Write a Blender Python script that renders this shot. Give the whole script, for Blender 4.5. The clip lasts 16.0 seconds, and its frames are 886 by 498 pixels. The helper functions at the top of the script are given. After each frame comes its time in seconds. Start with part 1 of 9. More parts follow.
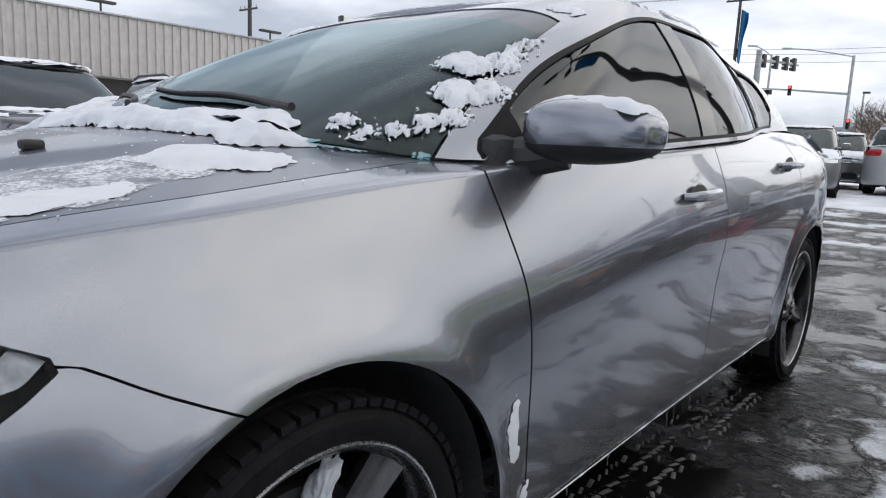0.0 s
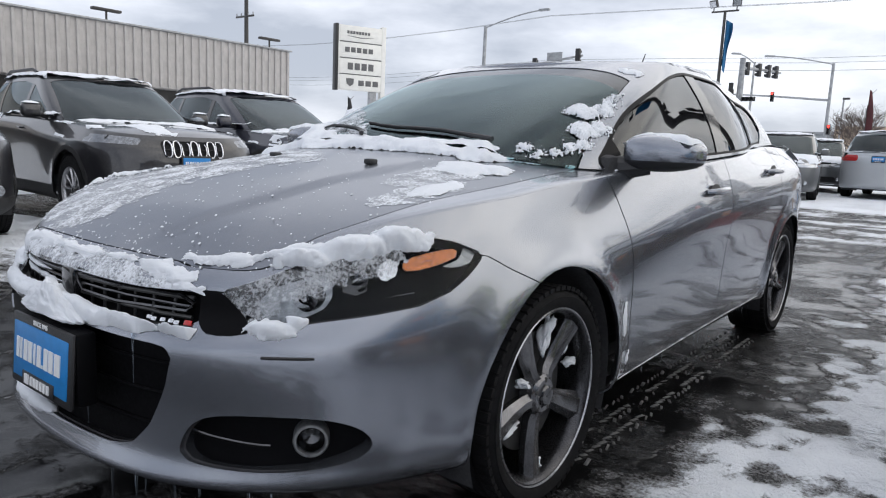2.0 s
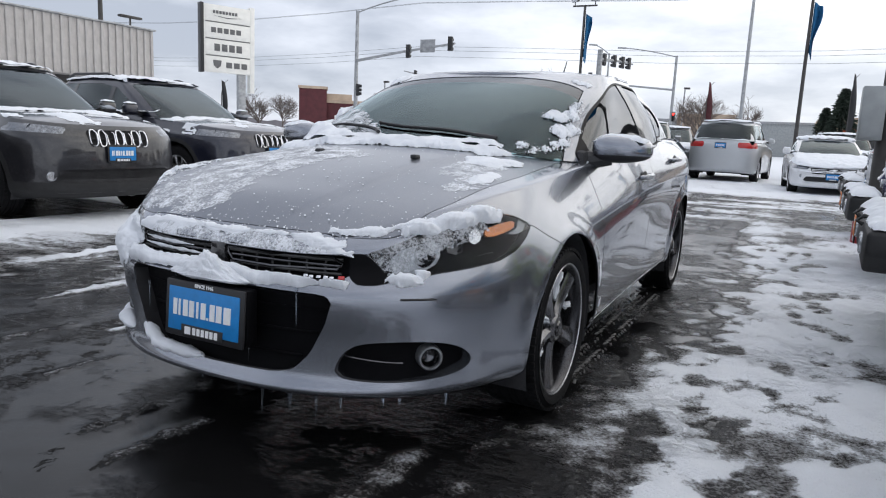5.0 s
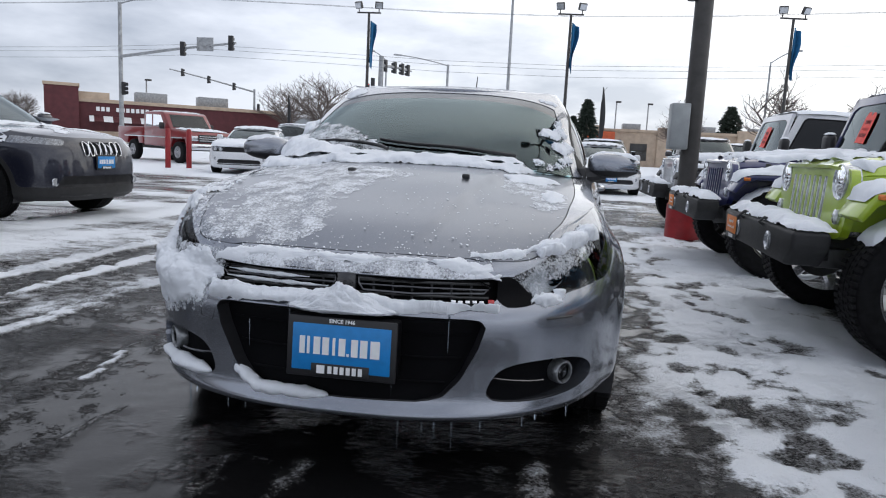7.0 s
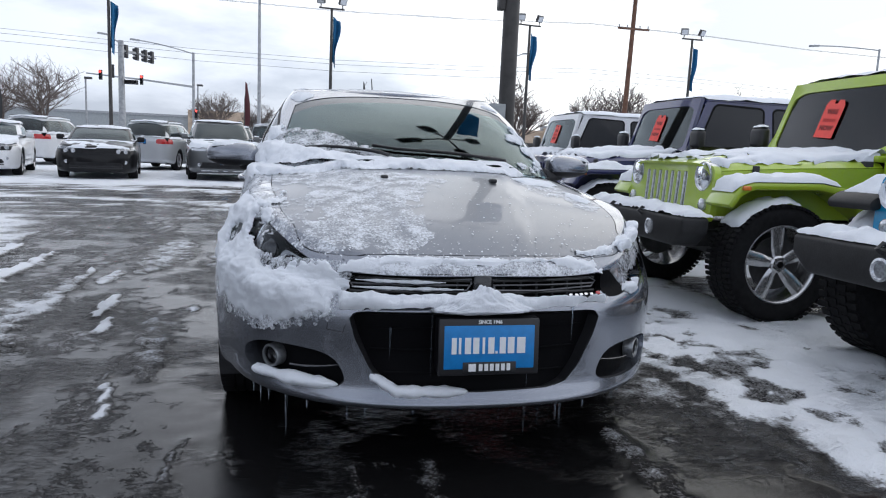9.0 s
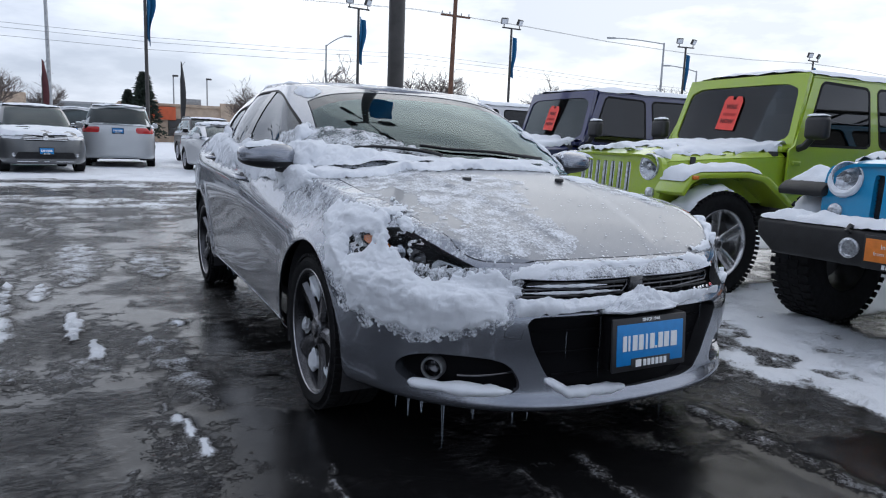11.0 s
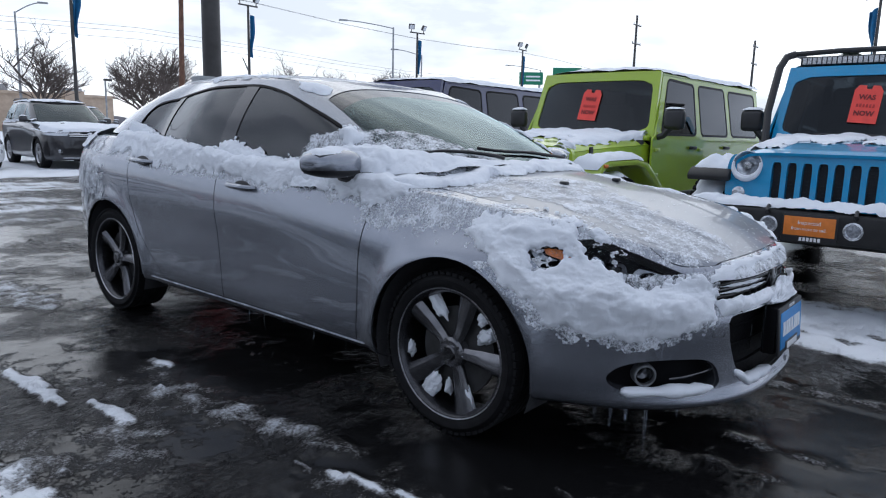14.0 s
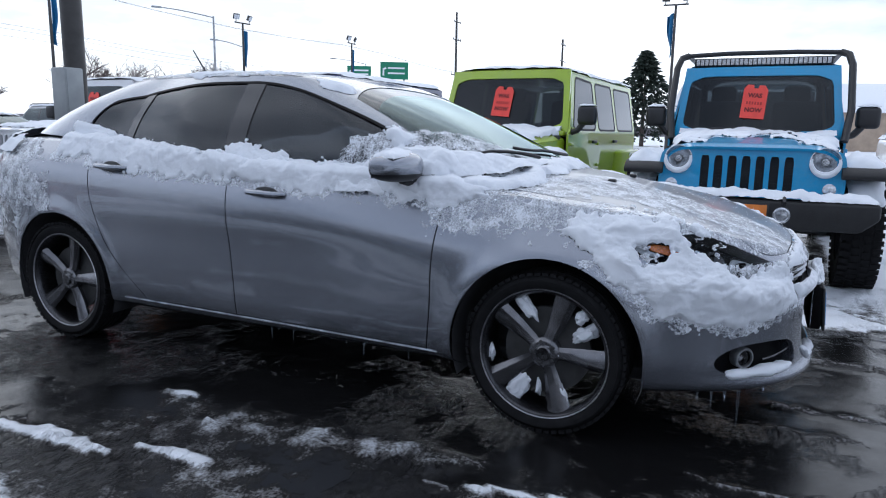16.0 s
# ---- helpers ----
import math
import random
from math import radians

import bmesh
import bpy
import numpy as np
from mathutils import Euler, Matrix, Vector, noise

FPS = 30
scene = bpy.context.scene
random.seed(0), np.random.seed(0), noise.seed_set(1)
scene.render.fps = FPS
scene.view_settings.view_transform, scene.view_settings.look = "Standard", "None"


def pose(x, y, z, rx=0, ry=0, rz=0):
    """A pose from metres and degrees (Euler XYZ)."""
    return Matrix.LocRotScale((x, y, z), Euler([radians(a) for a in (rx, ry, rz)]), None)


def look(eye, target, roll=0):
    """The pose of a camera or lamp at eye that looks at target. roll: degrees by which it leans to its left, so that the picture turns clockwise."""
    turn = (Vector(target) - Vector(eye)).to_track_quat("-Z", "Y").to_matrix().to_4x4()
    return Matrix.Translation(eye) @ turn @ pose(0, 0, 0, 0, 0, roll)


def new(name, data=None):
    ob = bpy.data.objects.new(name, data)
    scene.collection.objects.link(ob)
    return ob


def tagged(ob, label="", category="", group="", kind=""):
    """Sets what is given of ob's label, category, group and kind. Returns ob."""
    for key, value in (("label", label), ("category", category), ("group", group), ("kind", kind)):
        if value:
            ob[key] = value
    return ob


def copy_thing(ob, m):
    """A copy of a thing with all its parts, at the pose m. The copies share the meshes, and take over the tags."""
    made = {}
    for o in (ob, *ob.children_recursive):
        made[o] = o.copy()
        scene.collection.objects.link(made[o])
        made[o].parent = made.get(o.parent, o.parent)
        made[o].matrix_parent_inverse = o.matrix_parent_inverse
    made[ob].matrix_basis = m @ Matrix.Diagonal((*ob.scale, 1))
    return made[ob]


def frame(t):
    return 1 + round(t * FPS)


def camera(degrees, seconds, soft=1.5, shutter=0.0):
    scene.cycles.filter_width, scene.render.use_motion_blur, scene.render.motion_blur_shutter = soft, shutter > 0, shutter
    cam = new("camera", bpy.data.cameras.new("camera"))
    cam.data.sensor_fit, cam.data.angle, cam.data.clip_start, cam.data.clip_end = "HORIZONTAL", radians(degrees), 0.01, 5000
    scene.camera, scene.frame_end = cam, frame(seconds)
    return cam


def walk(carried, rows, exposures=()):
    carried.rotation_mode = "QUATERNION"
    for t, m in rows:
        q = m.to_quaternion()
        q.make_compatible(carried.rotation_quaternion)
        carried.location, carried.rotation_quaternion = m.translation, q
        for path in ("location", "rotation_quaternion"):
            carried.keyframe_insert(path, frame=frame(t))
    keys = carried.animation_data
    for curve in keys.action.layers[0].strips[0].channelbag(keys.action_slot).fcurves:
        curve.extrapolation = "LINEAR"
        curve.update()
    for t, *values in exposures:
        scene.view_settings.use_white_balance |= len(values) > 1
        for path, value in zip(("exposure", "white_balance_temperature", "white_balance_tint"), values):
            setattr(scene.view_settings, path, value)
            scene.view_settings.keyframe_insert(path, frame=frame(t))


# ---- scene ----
cam = camera(65.7, 16.0, soft=1.1)
METRES, EYE, TURN = 8.1, 0.985, 39.1
AT_X, AT_Y = 1.523, -0.569
ROWS = [
    (0.0, 0.0, 0.0, 0.0, 0.39, -9.04, -2.45),
    (0.5, -0.0173, -0.0316, 0.0006, 0.2, -8.68, -2.46),
    (1.0, -0.0333, -0.0619, 0.0011, -0.09, -8.58, -2.56),
    (1.5, -0.0482, -0.0938, 0.0017, -0.4, -8.58, -2.59),
    (2.0, -0.0618, -0.1234, 0.003, -0.74, -8.65, -2.47),
    (2.5, -0.0762, -0.1504, 0.0036, -1.25, -8.88, -2.46),
    (3.0, -0.0894, -0.1707, 0.0042, -2.18, -9.14, -2.46),
    (5.5, -0.1674, -0.1866, 0.0068, -16.46, -9.15, -2.7),
    (6.0, -0.2013, -0.1748, 0.0067, -21.86, -8.75, -2.74),
    (6.5, -0.2377, -0.1626, 0.007, -25.96, -8.52, -2.81),
    (7.0, -0.2719, -0.1486, 0.0083, -30.56, -8.3, -2.81),
    (7.5, -0.3072, -0.1318, 0.0093, -36.08, -8.06, -2.75),
    (8.0, -0.3397, -0.1145, 0.009, -41.62, -7.84, -2.65),
    (8.5, -0.3718, -0.0952, 0.0094, -46.39, -7.84, -2.54),
    (9.0, -0.3967, -0.0699, 0.0093, -51.41, -7.96, -2.43),
    (11.5, -0.4822, 0.081, 0.0163, -69.82, -8.99, -1.98),
    (12.0, -0.4923, 0.1113, 0.0193, -73.03, -9.17, -1.9),
    (12.5, -0.5015, 0.1404, 0.0211, -77.18, -9.07, -1.81),
    (13.0, -0.5036, 0.174, 0.019, -82.27, -9.09, -1.64),
    (13.5, -0.4995, 0.2103, 0.019, -86.56, -9.35, -1.52),
    (14.0, -0.4965, 0.2425, 0.0204, -89.44, -9.61, -1.46),
    (14.5, -0.4971, 0.2719, 0.0211, -92.18, -9.65, -1.36),
    (15.0, -0.4927, 0.3018, 0.0204, -96.37, -9.55, -1.21),
    (15.5, -0.484, 0.333, 0.0208, -101.06, -9.72, -1.07),
    (16.0, -0.4759, 0.3643, 0.0214, -104.09, -9.81, -0.99),
]
walk(cam, [(t, pose(AT_X, AT_Y, EYE, 0, 0, TURN) @ pose(METRES * x, METRES * y, METRES * z, 90 + pitch, roll, yaw)) for t, x, y, z, yaw, pitch, roll in ROWS],
     exposures=((0.0, 0.20, 6250, 12), (3.0, 0.25, 6250, 12), (5.5, 0.18, 6180, 12), (7.5, 0.06, 6080, 12), (9.0, 0.14, 5960, 12), (12.0, -0.07, 5740, 12), (14.0, -0.04, 5660, 12), (16.0, 0.18, 5580, 12)))

# ---- sky and sun: overcast, low winter sun behind cloud ----
SUN_AZ, SUN_EL = radians(50), radians(36)
SUN_DIR = Vector((math.sin(SUN_AZ) * math.cos(SUN_EL), math.cos(SUN_AZ) * math.cos(SUN_EL), math.sin(SUN_EL)))
world = bpy.data.worlds.new("sky")
scene.world = world
world.use_nodes = True
wt = world.node_tree
wt.nodes.clear()


def wn(kind, **kw):
    n = wt.nodes.new(kind)
    for k, v in kw.items():
        setattr(n, k, v)
    return n


def link(a, b):
    wt.links.new(a, b)


w_out = wn("ShaderNodeOutputWorld")
w_bg = wn("ShaderNodeBackground")
w_sky = wn("ShaderNodeTexSky", sky_type="NISHITA", sun_disc=False, sun_elevation=SUN_EL, sun_rotation=SUN_AZ)
w_co = wn("ShaderNodeTexCoord")
w_map = wn("ShaderNodeMapping")
w_map.inputs["Scale"].default_value = (1.0, 1.0, 3.2)
w_n1 = wn("ShaderNodeTexNoise")
w_n1.inputs["Scale"].default_value, w_n1.inputs["Detail"].default_value, w_n1.inputs["Roughness"].default_value = 2.3, 7.0, 0.55
w_ramp = wn("ShaderNodeValToRGB")
w_ramp.color_ramp.elements[0].position, w_ramp.color_ramp.elements[0].color = 0.40, (0.50, 0.535, 0.595, 1)
w_ramp.color_ramp.elements[1].position, w_ramp.color_ramp.elements[1].color = 0.58, (0.90, 0.925, 0.97, 1)
w_dot = wn("ShaderNodeVectorMath", operation="DOT_PRODUCT")
w_dot.inputs[1].default_value = SUN_DIR
w_glow = wn("ShaderNodeMapRange")
w_glow.inputs["From Min"].default_value, w_glow.inputs["From Max"].default_value = 0.22, 1.0
w_glow.inputs["To Min"].default_value, w_glow.inputs["To Max"].default_value = 0.0, 1.0
w_pow = wn("ShaderNodeMath", operation="POWER")
w_pow.inputs[1].default_value = 1.5
w_gain = wn("ShaderNodeMath", operation="MULTIPLY_ADD")
w_gain.inputs[1].default_value, w_gain.inputs[2].default_value = 0.98, 0.88
w_mul = wn("ShaderNodeVectorMath", operation="SCALE")
w_skys = wn("ShaderNodeVectorMath", operation="SCALE")
w_skys.inputs["Scale"].default_value = 0.10
w_mix = wn("ShaderNodeMix", data_type="RGBA")
w_mix.inputs["Factor"].default_value = 0.9
link(w_co.outputs["Generated"], w_map.inputs["Vector"])
link(w_map.outputs["Vector"], w_n1.inputs["Vector"])
link(w_n1.outputs["Fac"], w_ramp.inputs["Fac"])
link(w_co.outputs["Generated"], w_dot.inputs[0])
link(w_dot.outputs["Value"], w_glow.inputs["Value"])
link(w_glow.outputs["Result"], w_pow.inputs[0])
link(w_pow.outputs[0], w_gain.inputs[0])
# the cloud is warmer where the sun stands behind it
w_warm = wn("ShaderNodeMix", data_type="RGBA", blend_type="MULTIPLY")
w_warm.inputs["B"].default_value = (1.0, 0.92, 0.76, 1)
link(w_pow.outputs[0], w_warm.inputs["Factor"])
link(w_ramp.outputs["Color"], w_warm.inputs["A"])
link(w_warm.outputs["Result"], w_mul.inputs[0])
link(w_gain.outputs[0], w_mul.inputs["Scale"])
link(w_sky.outputs["Color"], w_skys.inputs[0])
# thicker cloud overhead
w_sep = wn("ShaderNodeSeparateXYZ")
w_zen = wn("ShaderNodeMapRange")
w_zen.inputs["From Min"].default_value, w_zen.inputs["From Max"].default_value = 0.10, 0.95
w_zen.inputs["To Min"].default_value, w_zen.inputs["To Max"].default_value = 1.0, 0.84
w_cloud = wn("ShaderNodeVectorMath", operation="SCALE")
link(w_co.outputs["Generated"], w_sep.inputs[0])
link(w_sep.outputs["Z"], w_zen.inputs["Value"])
link(w_mul.outputs["Vector"], w_cloud.inputs[0])
link(w_zen.outputs["Result"], w_cloud.inputs["Scale"])
link(w_skys.outputs["Vector"], w_mix.inputs["A"])
link(w_cloud.outputs["Vector"], w_mix.inputs["B"])
link(w_mix.outputs["Result"], w_bg.inputs["Color"])
w_bg.inputs["Strength"].default_value = 1.10
link(w_bg.outputs["Background"], w_out.inputs["Surface"])

sun_data = bpy.data.lights.new("sun", "SUN")
sun_data.energy, sun_data.angle, sun_data.color = 0.6, radians(178), (1.0, 0.95, 0.88)
sun = new("sun", sun_data)
sun.matrix_world = look(SUN_DIR * 60, (0, 0, 0))

# ---- materials ----
def mat_base(name):
    m = bpy.data.materials.new(name)
    m.use_nodes = True
    return m, m.node_tree, m.node_tree.nodes["Principled BSDF"]


def noise_node(nt, scale, detail=4.0, rough=0.55, stretch=None, coord="Object"):
    tc = nt.nodes.new("ShaderNodeTexCoord")
    n = nt.nodes.new("ShaderNodeTexNoise")
    n.inputs["Scale"].default_value, n.inputs["Detail"].default_value, n.inputs["Roughness"].default_value = scale, detail, rough
    if stretch:
        mp = nt.nodes.new("ShaderNodeMapping")
        mp.inputs["Scale"].default_value = stretch
        nt.links.new(tc.outputs[coord], mp.inputs["Vector"])
        nt.links.new(mp.outputs["Vector"], n.inputs["Vector"])
    else:
        nt.links.new(tc.outputs[coord], n.inputs["Vector"])
    return n


def ramp(nt, src, p0, c0, p1, c1):
    r = nt.nodes.new("ShaderNodeValToRGB")
    r.color_ramp.elements[0].position, r.color_ramp.elements[0].color = p0, (*c0, 1) if len(c0) == 3 else c0
    r.color_ramp.elements[1].position, r.color_ramp.elements[1].color = p1, (*c1, 1) if len(c1) == 3 else c1
    nt.links.new(src, r.inputs["Fac"])
    return r


def bump(nt, src, bs, strength, dist):
    b = nt.nodes.new("ShaderNodeBump")
    b.inputs["Strength"].default_value, b.inputs["Distance"].default_value = strength, dist
    nt.links.new(src, b.inputs["Height"])
    nt.links.new(b.outputs["Normal"], bs.inputs["Normal"])
    return b


def simple(name, col, rough=0.5, metal=0.0, var=0.12, scale=9.0, bmp=0.0, coat=0.0, spec=0.5):
    """A surface with two scales of variation: broad stains and fine grain."""
    m, nt, bs = mat_base(name)
    n1 = noise_node(nt, scale, 5)
    lo, hi = [c * (1 - var) for c in col], [min(1, c * (1 + var)) for c in col]
    r = ramp(nt, n1.outputs["Fac"], 0.3, lo, 0.7, hi)
    nt.links.new(r.outputs["Color"], bs.inputs["Base Color"])
    n2 = noise_node(nt, scale * 12, 3)
    rr = ramp(nt, n2.outputs["Fac"], 0.3, [max(0.02, rough * 0.85)] * 3, 0.7, [min(1, rough * 1.15)] * 3)
    nt.links.new(rr.outputs["Color"], bs.inputs["Roughness"])
    bs.inputs["Metallic"].default_value = metal
    bs.inputs["Specular IOR Level"].default_value = spec
    bs.inputs["Coat Weight"].default_value = coat
    bs.inputs["Coat Roughness"].default_value = 0.04
    if bmp:
        bump(nt, n2.outputs["Fac"], bs, bmp, 0.004)
    return m


def car_paint(name, col, metal=0.0, rough=0.35, dirt=0.25, dirt_col=(0.30, 0.29, 0.28)):
    """Clear-coated paint with fine flake and a thin film of road grime."""
    m, nt, bs = mat_base(name)
    fl = noise_node(nt, 900, 1)
    r = ramp(nt, fl.outputs["Fac"], 0.3, [c * 0.82 for c in col], 0.7, [min(1, c * 1.18) for c in col])
    d1 = noise_node(nt, 3.0, 6, 0.6)
    d2 = noise_node(nt, 40.0, 4, 0.6)
    mixd = nt.nodes.new("ShaderNodeMath")
    mixd.operation = "MULTIPLY"
    nt.links.new(d1.outputs["Fac"], mixd.inputs[0])
    nt.links.new(d2.outputs["Fac"], mixd.inputs[1])
    dr = ramp(nt, mixd.outputs[0], 0.2, (0, 0, 0), 0.5, (dirt, dirt, dirt))
    mx = nt.nodes.new("ShaderNodeMix")
    mx.data_type = "RGBA"
    nt.links.new(dr.outputs["Color"], mx.inputs["Factor"])
    nt.links.new(r.outputs["Color"], mx.inputs["A"])
    mx.inputs["B"].default_value = (*dirt_col, 1)
    nt.links.new(mx.outputs["Result"], bs.inputs["Base Color"])
    bs.inputs["Metallic"].default_value = metal
    bs.inputs["Roughness"].default_value = rough
    bs.inputs["Coat Weight"].default_value = 1.0
    cr = ramp(nt, mixd.outputs[0], 0.2, (0.03, 0.03, 0.03), 0.5, (0.03 + dirt * 0.5,) * 3)
    nt.links.new(cr.outputs["Color"], bs.inputs["Coat Roughness"])
    return m


def glass_mat(name, tint, ior=1.62, sheen=(0.95, 0.97, 1)):
    """A tinted pane: it lets light through and mirrors by Fresnel."""
    m, nt, bs = mat_base(name)
    nt.nodes.remove(bs)
    tr = nt.nodes.new("ShaderNodeBsdfTransparent")
    tr.inputs["Color"].default_value = (*tint, 1)
    gl = nt.nodes.new("ShaderNodeBsdfGlossy")
    gl.inputs["Roughness"].default_value = 0.02
    gl.inputs["Color"].default_value = (*sheen, 1)
    fr = nt.nodes.new("ShaderNodeFresnel")
    fr.inputs["IOR"].default_value = ior
    mx = nt.nodes.new("ShaderNodeMixShader")
    nt.links.new(fr.outputs["Fac"], mx.inputs["Fac"])
    nt.links.new(tr.outputs["BSDF"], mx.inputs[1])
    nt.links.new(gl.outputs["BSDF"], mx.inputs[2])
    nt.links.new(mx.outputs["Shader"], nt.nodes["Material Output"].inputs["Surface"])
    return m


def snow_mat(name, col=(0.83, 0.86, 0.91)):
    m, nt, bs = mat_base(name)
    n1, n2 = noise_node(nt, 7, 6, 0.6), noise_node(nt, 110, 8, 0.8)
    r = ramp(nt, n1.outputs["Fac"], 0.3, [c * 0.93 for c in col], 0.65, col)
    nt.links.new(r.outputs["Color"], bs.inputs["Base Color"])
    bs.inputs["Roughness"].default_value = 0.7
    bs.inputs["Subsurface Weight"].default_value = 0.0
    bump(nt, n2.outputs["Fac"], bs, 0.6, 0.008)
    return m


def emit_mat(name, col, strength):
    m, nt, bs = mat_base(name)
    bs.inputs["Base Color"].default_value = (*col, 1)
    bs.inputs["Emission Color"].default_value = (*col, 1)
    bs.inputs["Emission Strength"].default_value = strength
    bs.inputs["Roughness"].default_value = 0.3
    return m


M_PAINT = car_paint("silver_grey_paint", (0.265, 0.282, 0.322), metal=0.86, rough=0.26, dirt=0.08)
# ice film roughens it; base darker than M_PAINT to dim the hood's sky glare
M_ICEDPAINT = car_paint("iced_grey_paint", (0.205, 0.220, 0.255), metal=0.84, rough=0.34, dirt=0.16)
M_ICEDPAINT.node_tree.nodes["Principled BSDF"].inputs["Coat Weight"].default_value = 0.45
M_BLACK = simple("black_plastic", (0.018, 0.018, 0.02), 0.45, bmp=0.15, scale=20)
M_GLOSSBLACK = simple("gloss_black", (0.012, 0.012, 0.014), 0.12, coat=0.6)
M_SATIN = simple("satin_black", (0.006, 0.006, 0.007), 0.42, var=0.2, scale=20, spec=0.10)
M_LAMPBLACK = simple("lamp_housing_black", (0.004, 0.004, 0.005), 0.6, spec=0.08)
M_RUBBER = simple("tyre_rubber", (0.011, 0.011, 0.012), 0.8, var=0.3, scale=25, bmp=0.3, spec=0.15)
M_RIM = simple("dark_alloy", (0.17, 0.17, 0.18), 0.24, metal=0.85, var=0.25, scale=20)
M_RIMLIP = simple("bright_alloy", (0.48, 0.48, 0.5), 0.28, metal=0.9, var=0.2, scale=20)
M_SMOKED = simple("smoked_chrome", (0.11, 0.11, 0.115), 0.2, metal=1.0, var=0.2, scale=30)
M_RIMDARK = simple("dark_rim_barrel", (0.065, 0.065, 0.07), 0.28, metal=0.9, var=0.25, scale=20)
M_CHROME = simple("chrome", (0.75, 0.76, 0.78), 0.12, metal=1.0, var=0.08, scale=30)
M_DARKMETAL = simple("dark_metal", (0.07, 0.07, 0.07), 0.5, metal=0.6, var=0.3, scale=12)
M_GLASS = glass_mat("tinted_glass", (0.66, 0.84, 0.84), 1.50, (0.82, 0.97, 1.0))
M_GLASSDARK = glass_mat("privacy_glass", (0.30, 0.32, 0.33))
M_CARGLASS = glass_mat("parked_car_glass", (0.30, 0.36, 0.38), 1.62, (0.88, 0.97, 1.0))
# its dark tint stands in for the dim sky that west-facing windshields mirror
M_DIMSKYSCREEN = glass_mat("dim_sky_windshield_glass", (0.26, 0.29, 0.30), 1.48)
M_DEEPGLASS = glass_mat("deep_tinted_glass", (0.10, 0.105, 0.11), 1.48)
M_LENS = glass_mat("clear_lens", (0.94, 0.95, 0.96), 1.15)
M_AMBER = simple("amber_lens", (0.74, 0.20, 0.03), 0.18, coat=0.8, var=0.35, scale=90, bmp=0.25)
M_REDLENS = simple("red_lens", (0.45, 0.02, 0.02), 0.15, coat=0.5, var=0.2, scale=60)
M_SNOW = snow_mat("snow")
def frost_mat(name, most=0.90):
    """A thin broken crust of ice: snow grains with the paint showing between them."""
    m, nt, bs = mat_base(name)
    bs.inputs["Base Color"].default_value = (0.80, 0.83, 0.88, 1)
    bs.inputs["Roughness"].default_value = 0.55
    n1, n2 = noise_node(nt, 120, 5, 0.7), noise_node(nt, 14, 5, 0.65)
    ad = nt.nodes.new("ShaderNodeMath")
    ad.operation = "ADD"
    nt.links.new(n1.outputs["Fac"], ad.inputs[0])
    nt.links.new(n2.outputs["Fac"], ad.inputs[1])
    half = nt.nodes.new("ShaderNodeMath")
    half.operation = "MULTIPLY"
    half.inputs[1].default_value = 0.5
    nt.links.new(ad.outputs[0], half.inputs[0])
    k = ramp(nt, half.outputs[0], 0.415, (0.05, 0.05, 0.05), 0.575, (most, most, most))
    tr = nt.nodes.new("ShaderNodeBsdfTransparent")
    mx = nt.nodes.new("ShaderNodeMixShader")
    nt.links.new(k.outputs["Color"], mx.inputs["Fac"])
    nt.links.new(tr.outputs["BSDF"], mx.inputs[1])
    nt.links.new(bs.outputs["BSDF"], mx.inputs[2])
    nt.links.new(mx.outputs["Shader"], nt.nodes["Material Output"].inputs["Surface"])
    bump(nt, n1.outputs["Fac"], bs, 0.5, 0.004)
    return m


M_FROST = frost_mat("frost_crust")
M_LAMPFROST = frost_mat("lamp_frost", 0.55)
M_INTERIOR = simple("dark_interior", (0.035, 0.035, 0.038), 0.8, var=0.3)
M_SEAT = simple("seat_fabric", (0.12, 0.122, 0.126), 0.85, var=0.25, scale=20, bmp=0.3)
M_PLATEBLUE = simple("blue_plate", (0.015, 0.21, 0.55), 0.4, var=0.1, scale=30)
M_WHITE = simple("white_print", (0.82, 0.83, 0.84), 0.5, var=0.05, scale=30)
M_ICE = glass_mat("ice", (0.86, 0.90, 0.93))
M_BOWL = simple("dull_lamp_bowl", (0.32, 0.33, 0.34), 0.35, metal=0.8, var=0.35, scale=60)
M_REFLECT = simple("lamp_reflector", (0.6, 0.61, 0.63), 0.2, metal=0.9, var=0.3, scale=50)

# ---- shared mesh tools ----
def spl(xs, ys):
    """A smooth curve through a few stations."""
    xs, ys = np.array(xs, float), np.array(ys, float)
    h = np.diff(xs)
    dl = np.diff(ys) / h
    m = np.empty(len(xs))
    m[0], m[-1] = dl[0], dl[-1]
    for i in range(1, len(xs) - 1):
        m[i] = 0 if dl[i - 1] * dl[i] <= 0 else (dl[i - 1] * h[i] + dl[i] * h[i - 1]) / (h[i] + h[i - 1])

    def f(x):
        x = np.clip(np.asarray(x, float), xs[0], xs[-1])
        i = np.clip(np.searchsorted(xs, x, side="right") - 1, 0, len(h) - 1)
        t = (x - xs[i]) / h[i]
        t2, t3 = t * t, t * t * t
        return ((2 * t3 - 3 * t2 + 1) * ys[i] + (t3 - 2 * t2 + t) * h[i] * m[i]
                + (-2 * t3 + 3 * t2) * ys[i + 1] + (t3 - t2) * h[i] * m[i + 1])
    return f


def smooth(t):
    t = np.clip(t, 0, 1)
    return t * t * (3 - 2 * t)


def vnoise(P, scale, octaves=4, seed=0.0):
    """Fractal noise at many points, about -1 to 1."""
    out = np.empty(len(P))
    for i, p in enumerate(P):
        out[i] = noise.fractal(Vector((p[0] * scale + seed, p[1] * scale - seed, p[2] * scale + 2 * seed)), 0.9, 2.1, octaves)
    return out


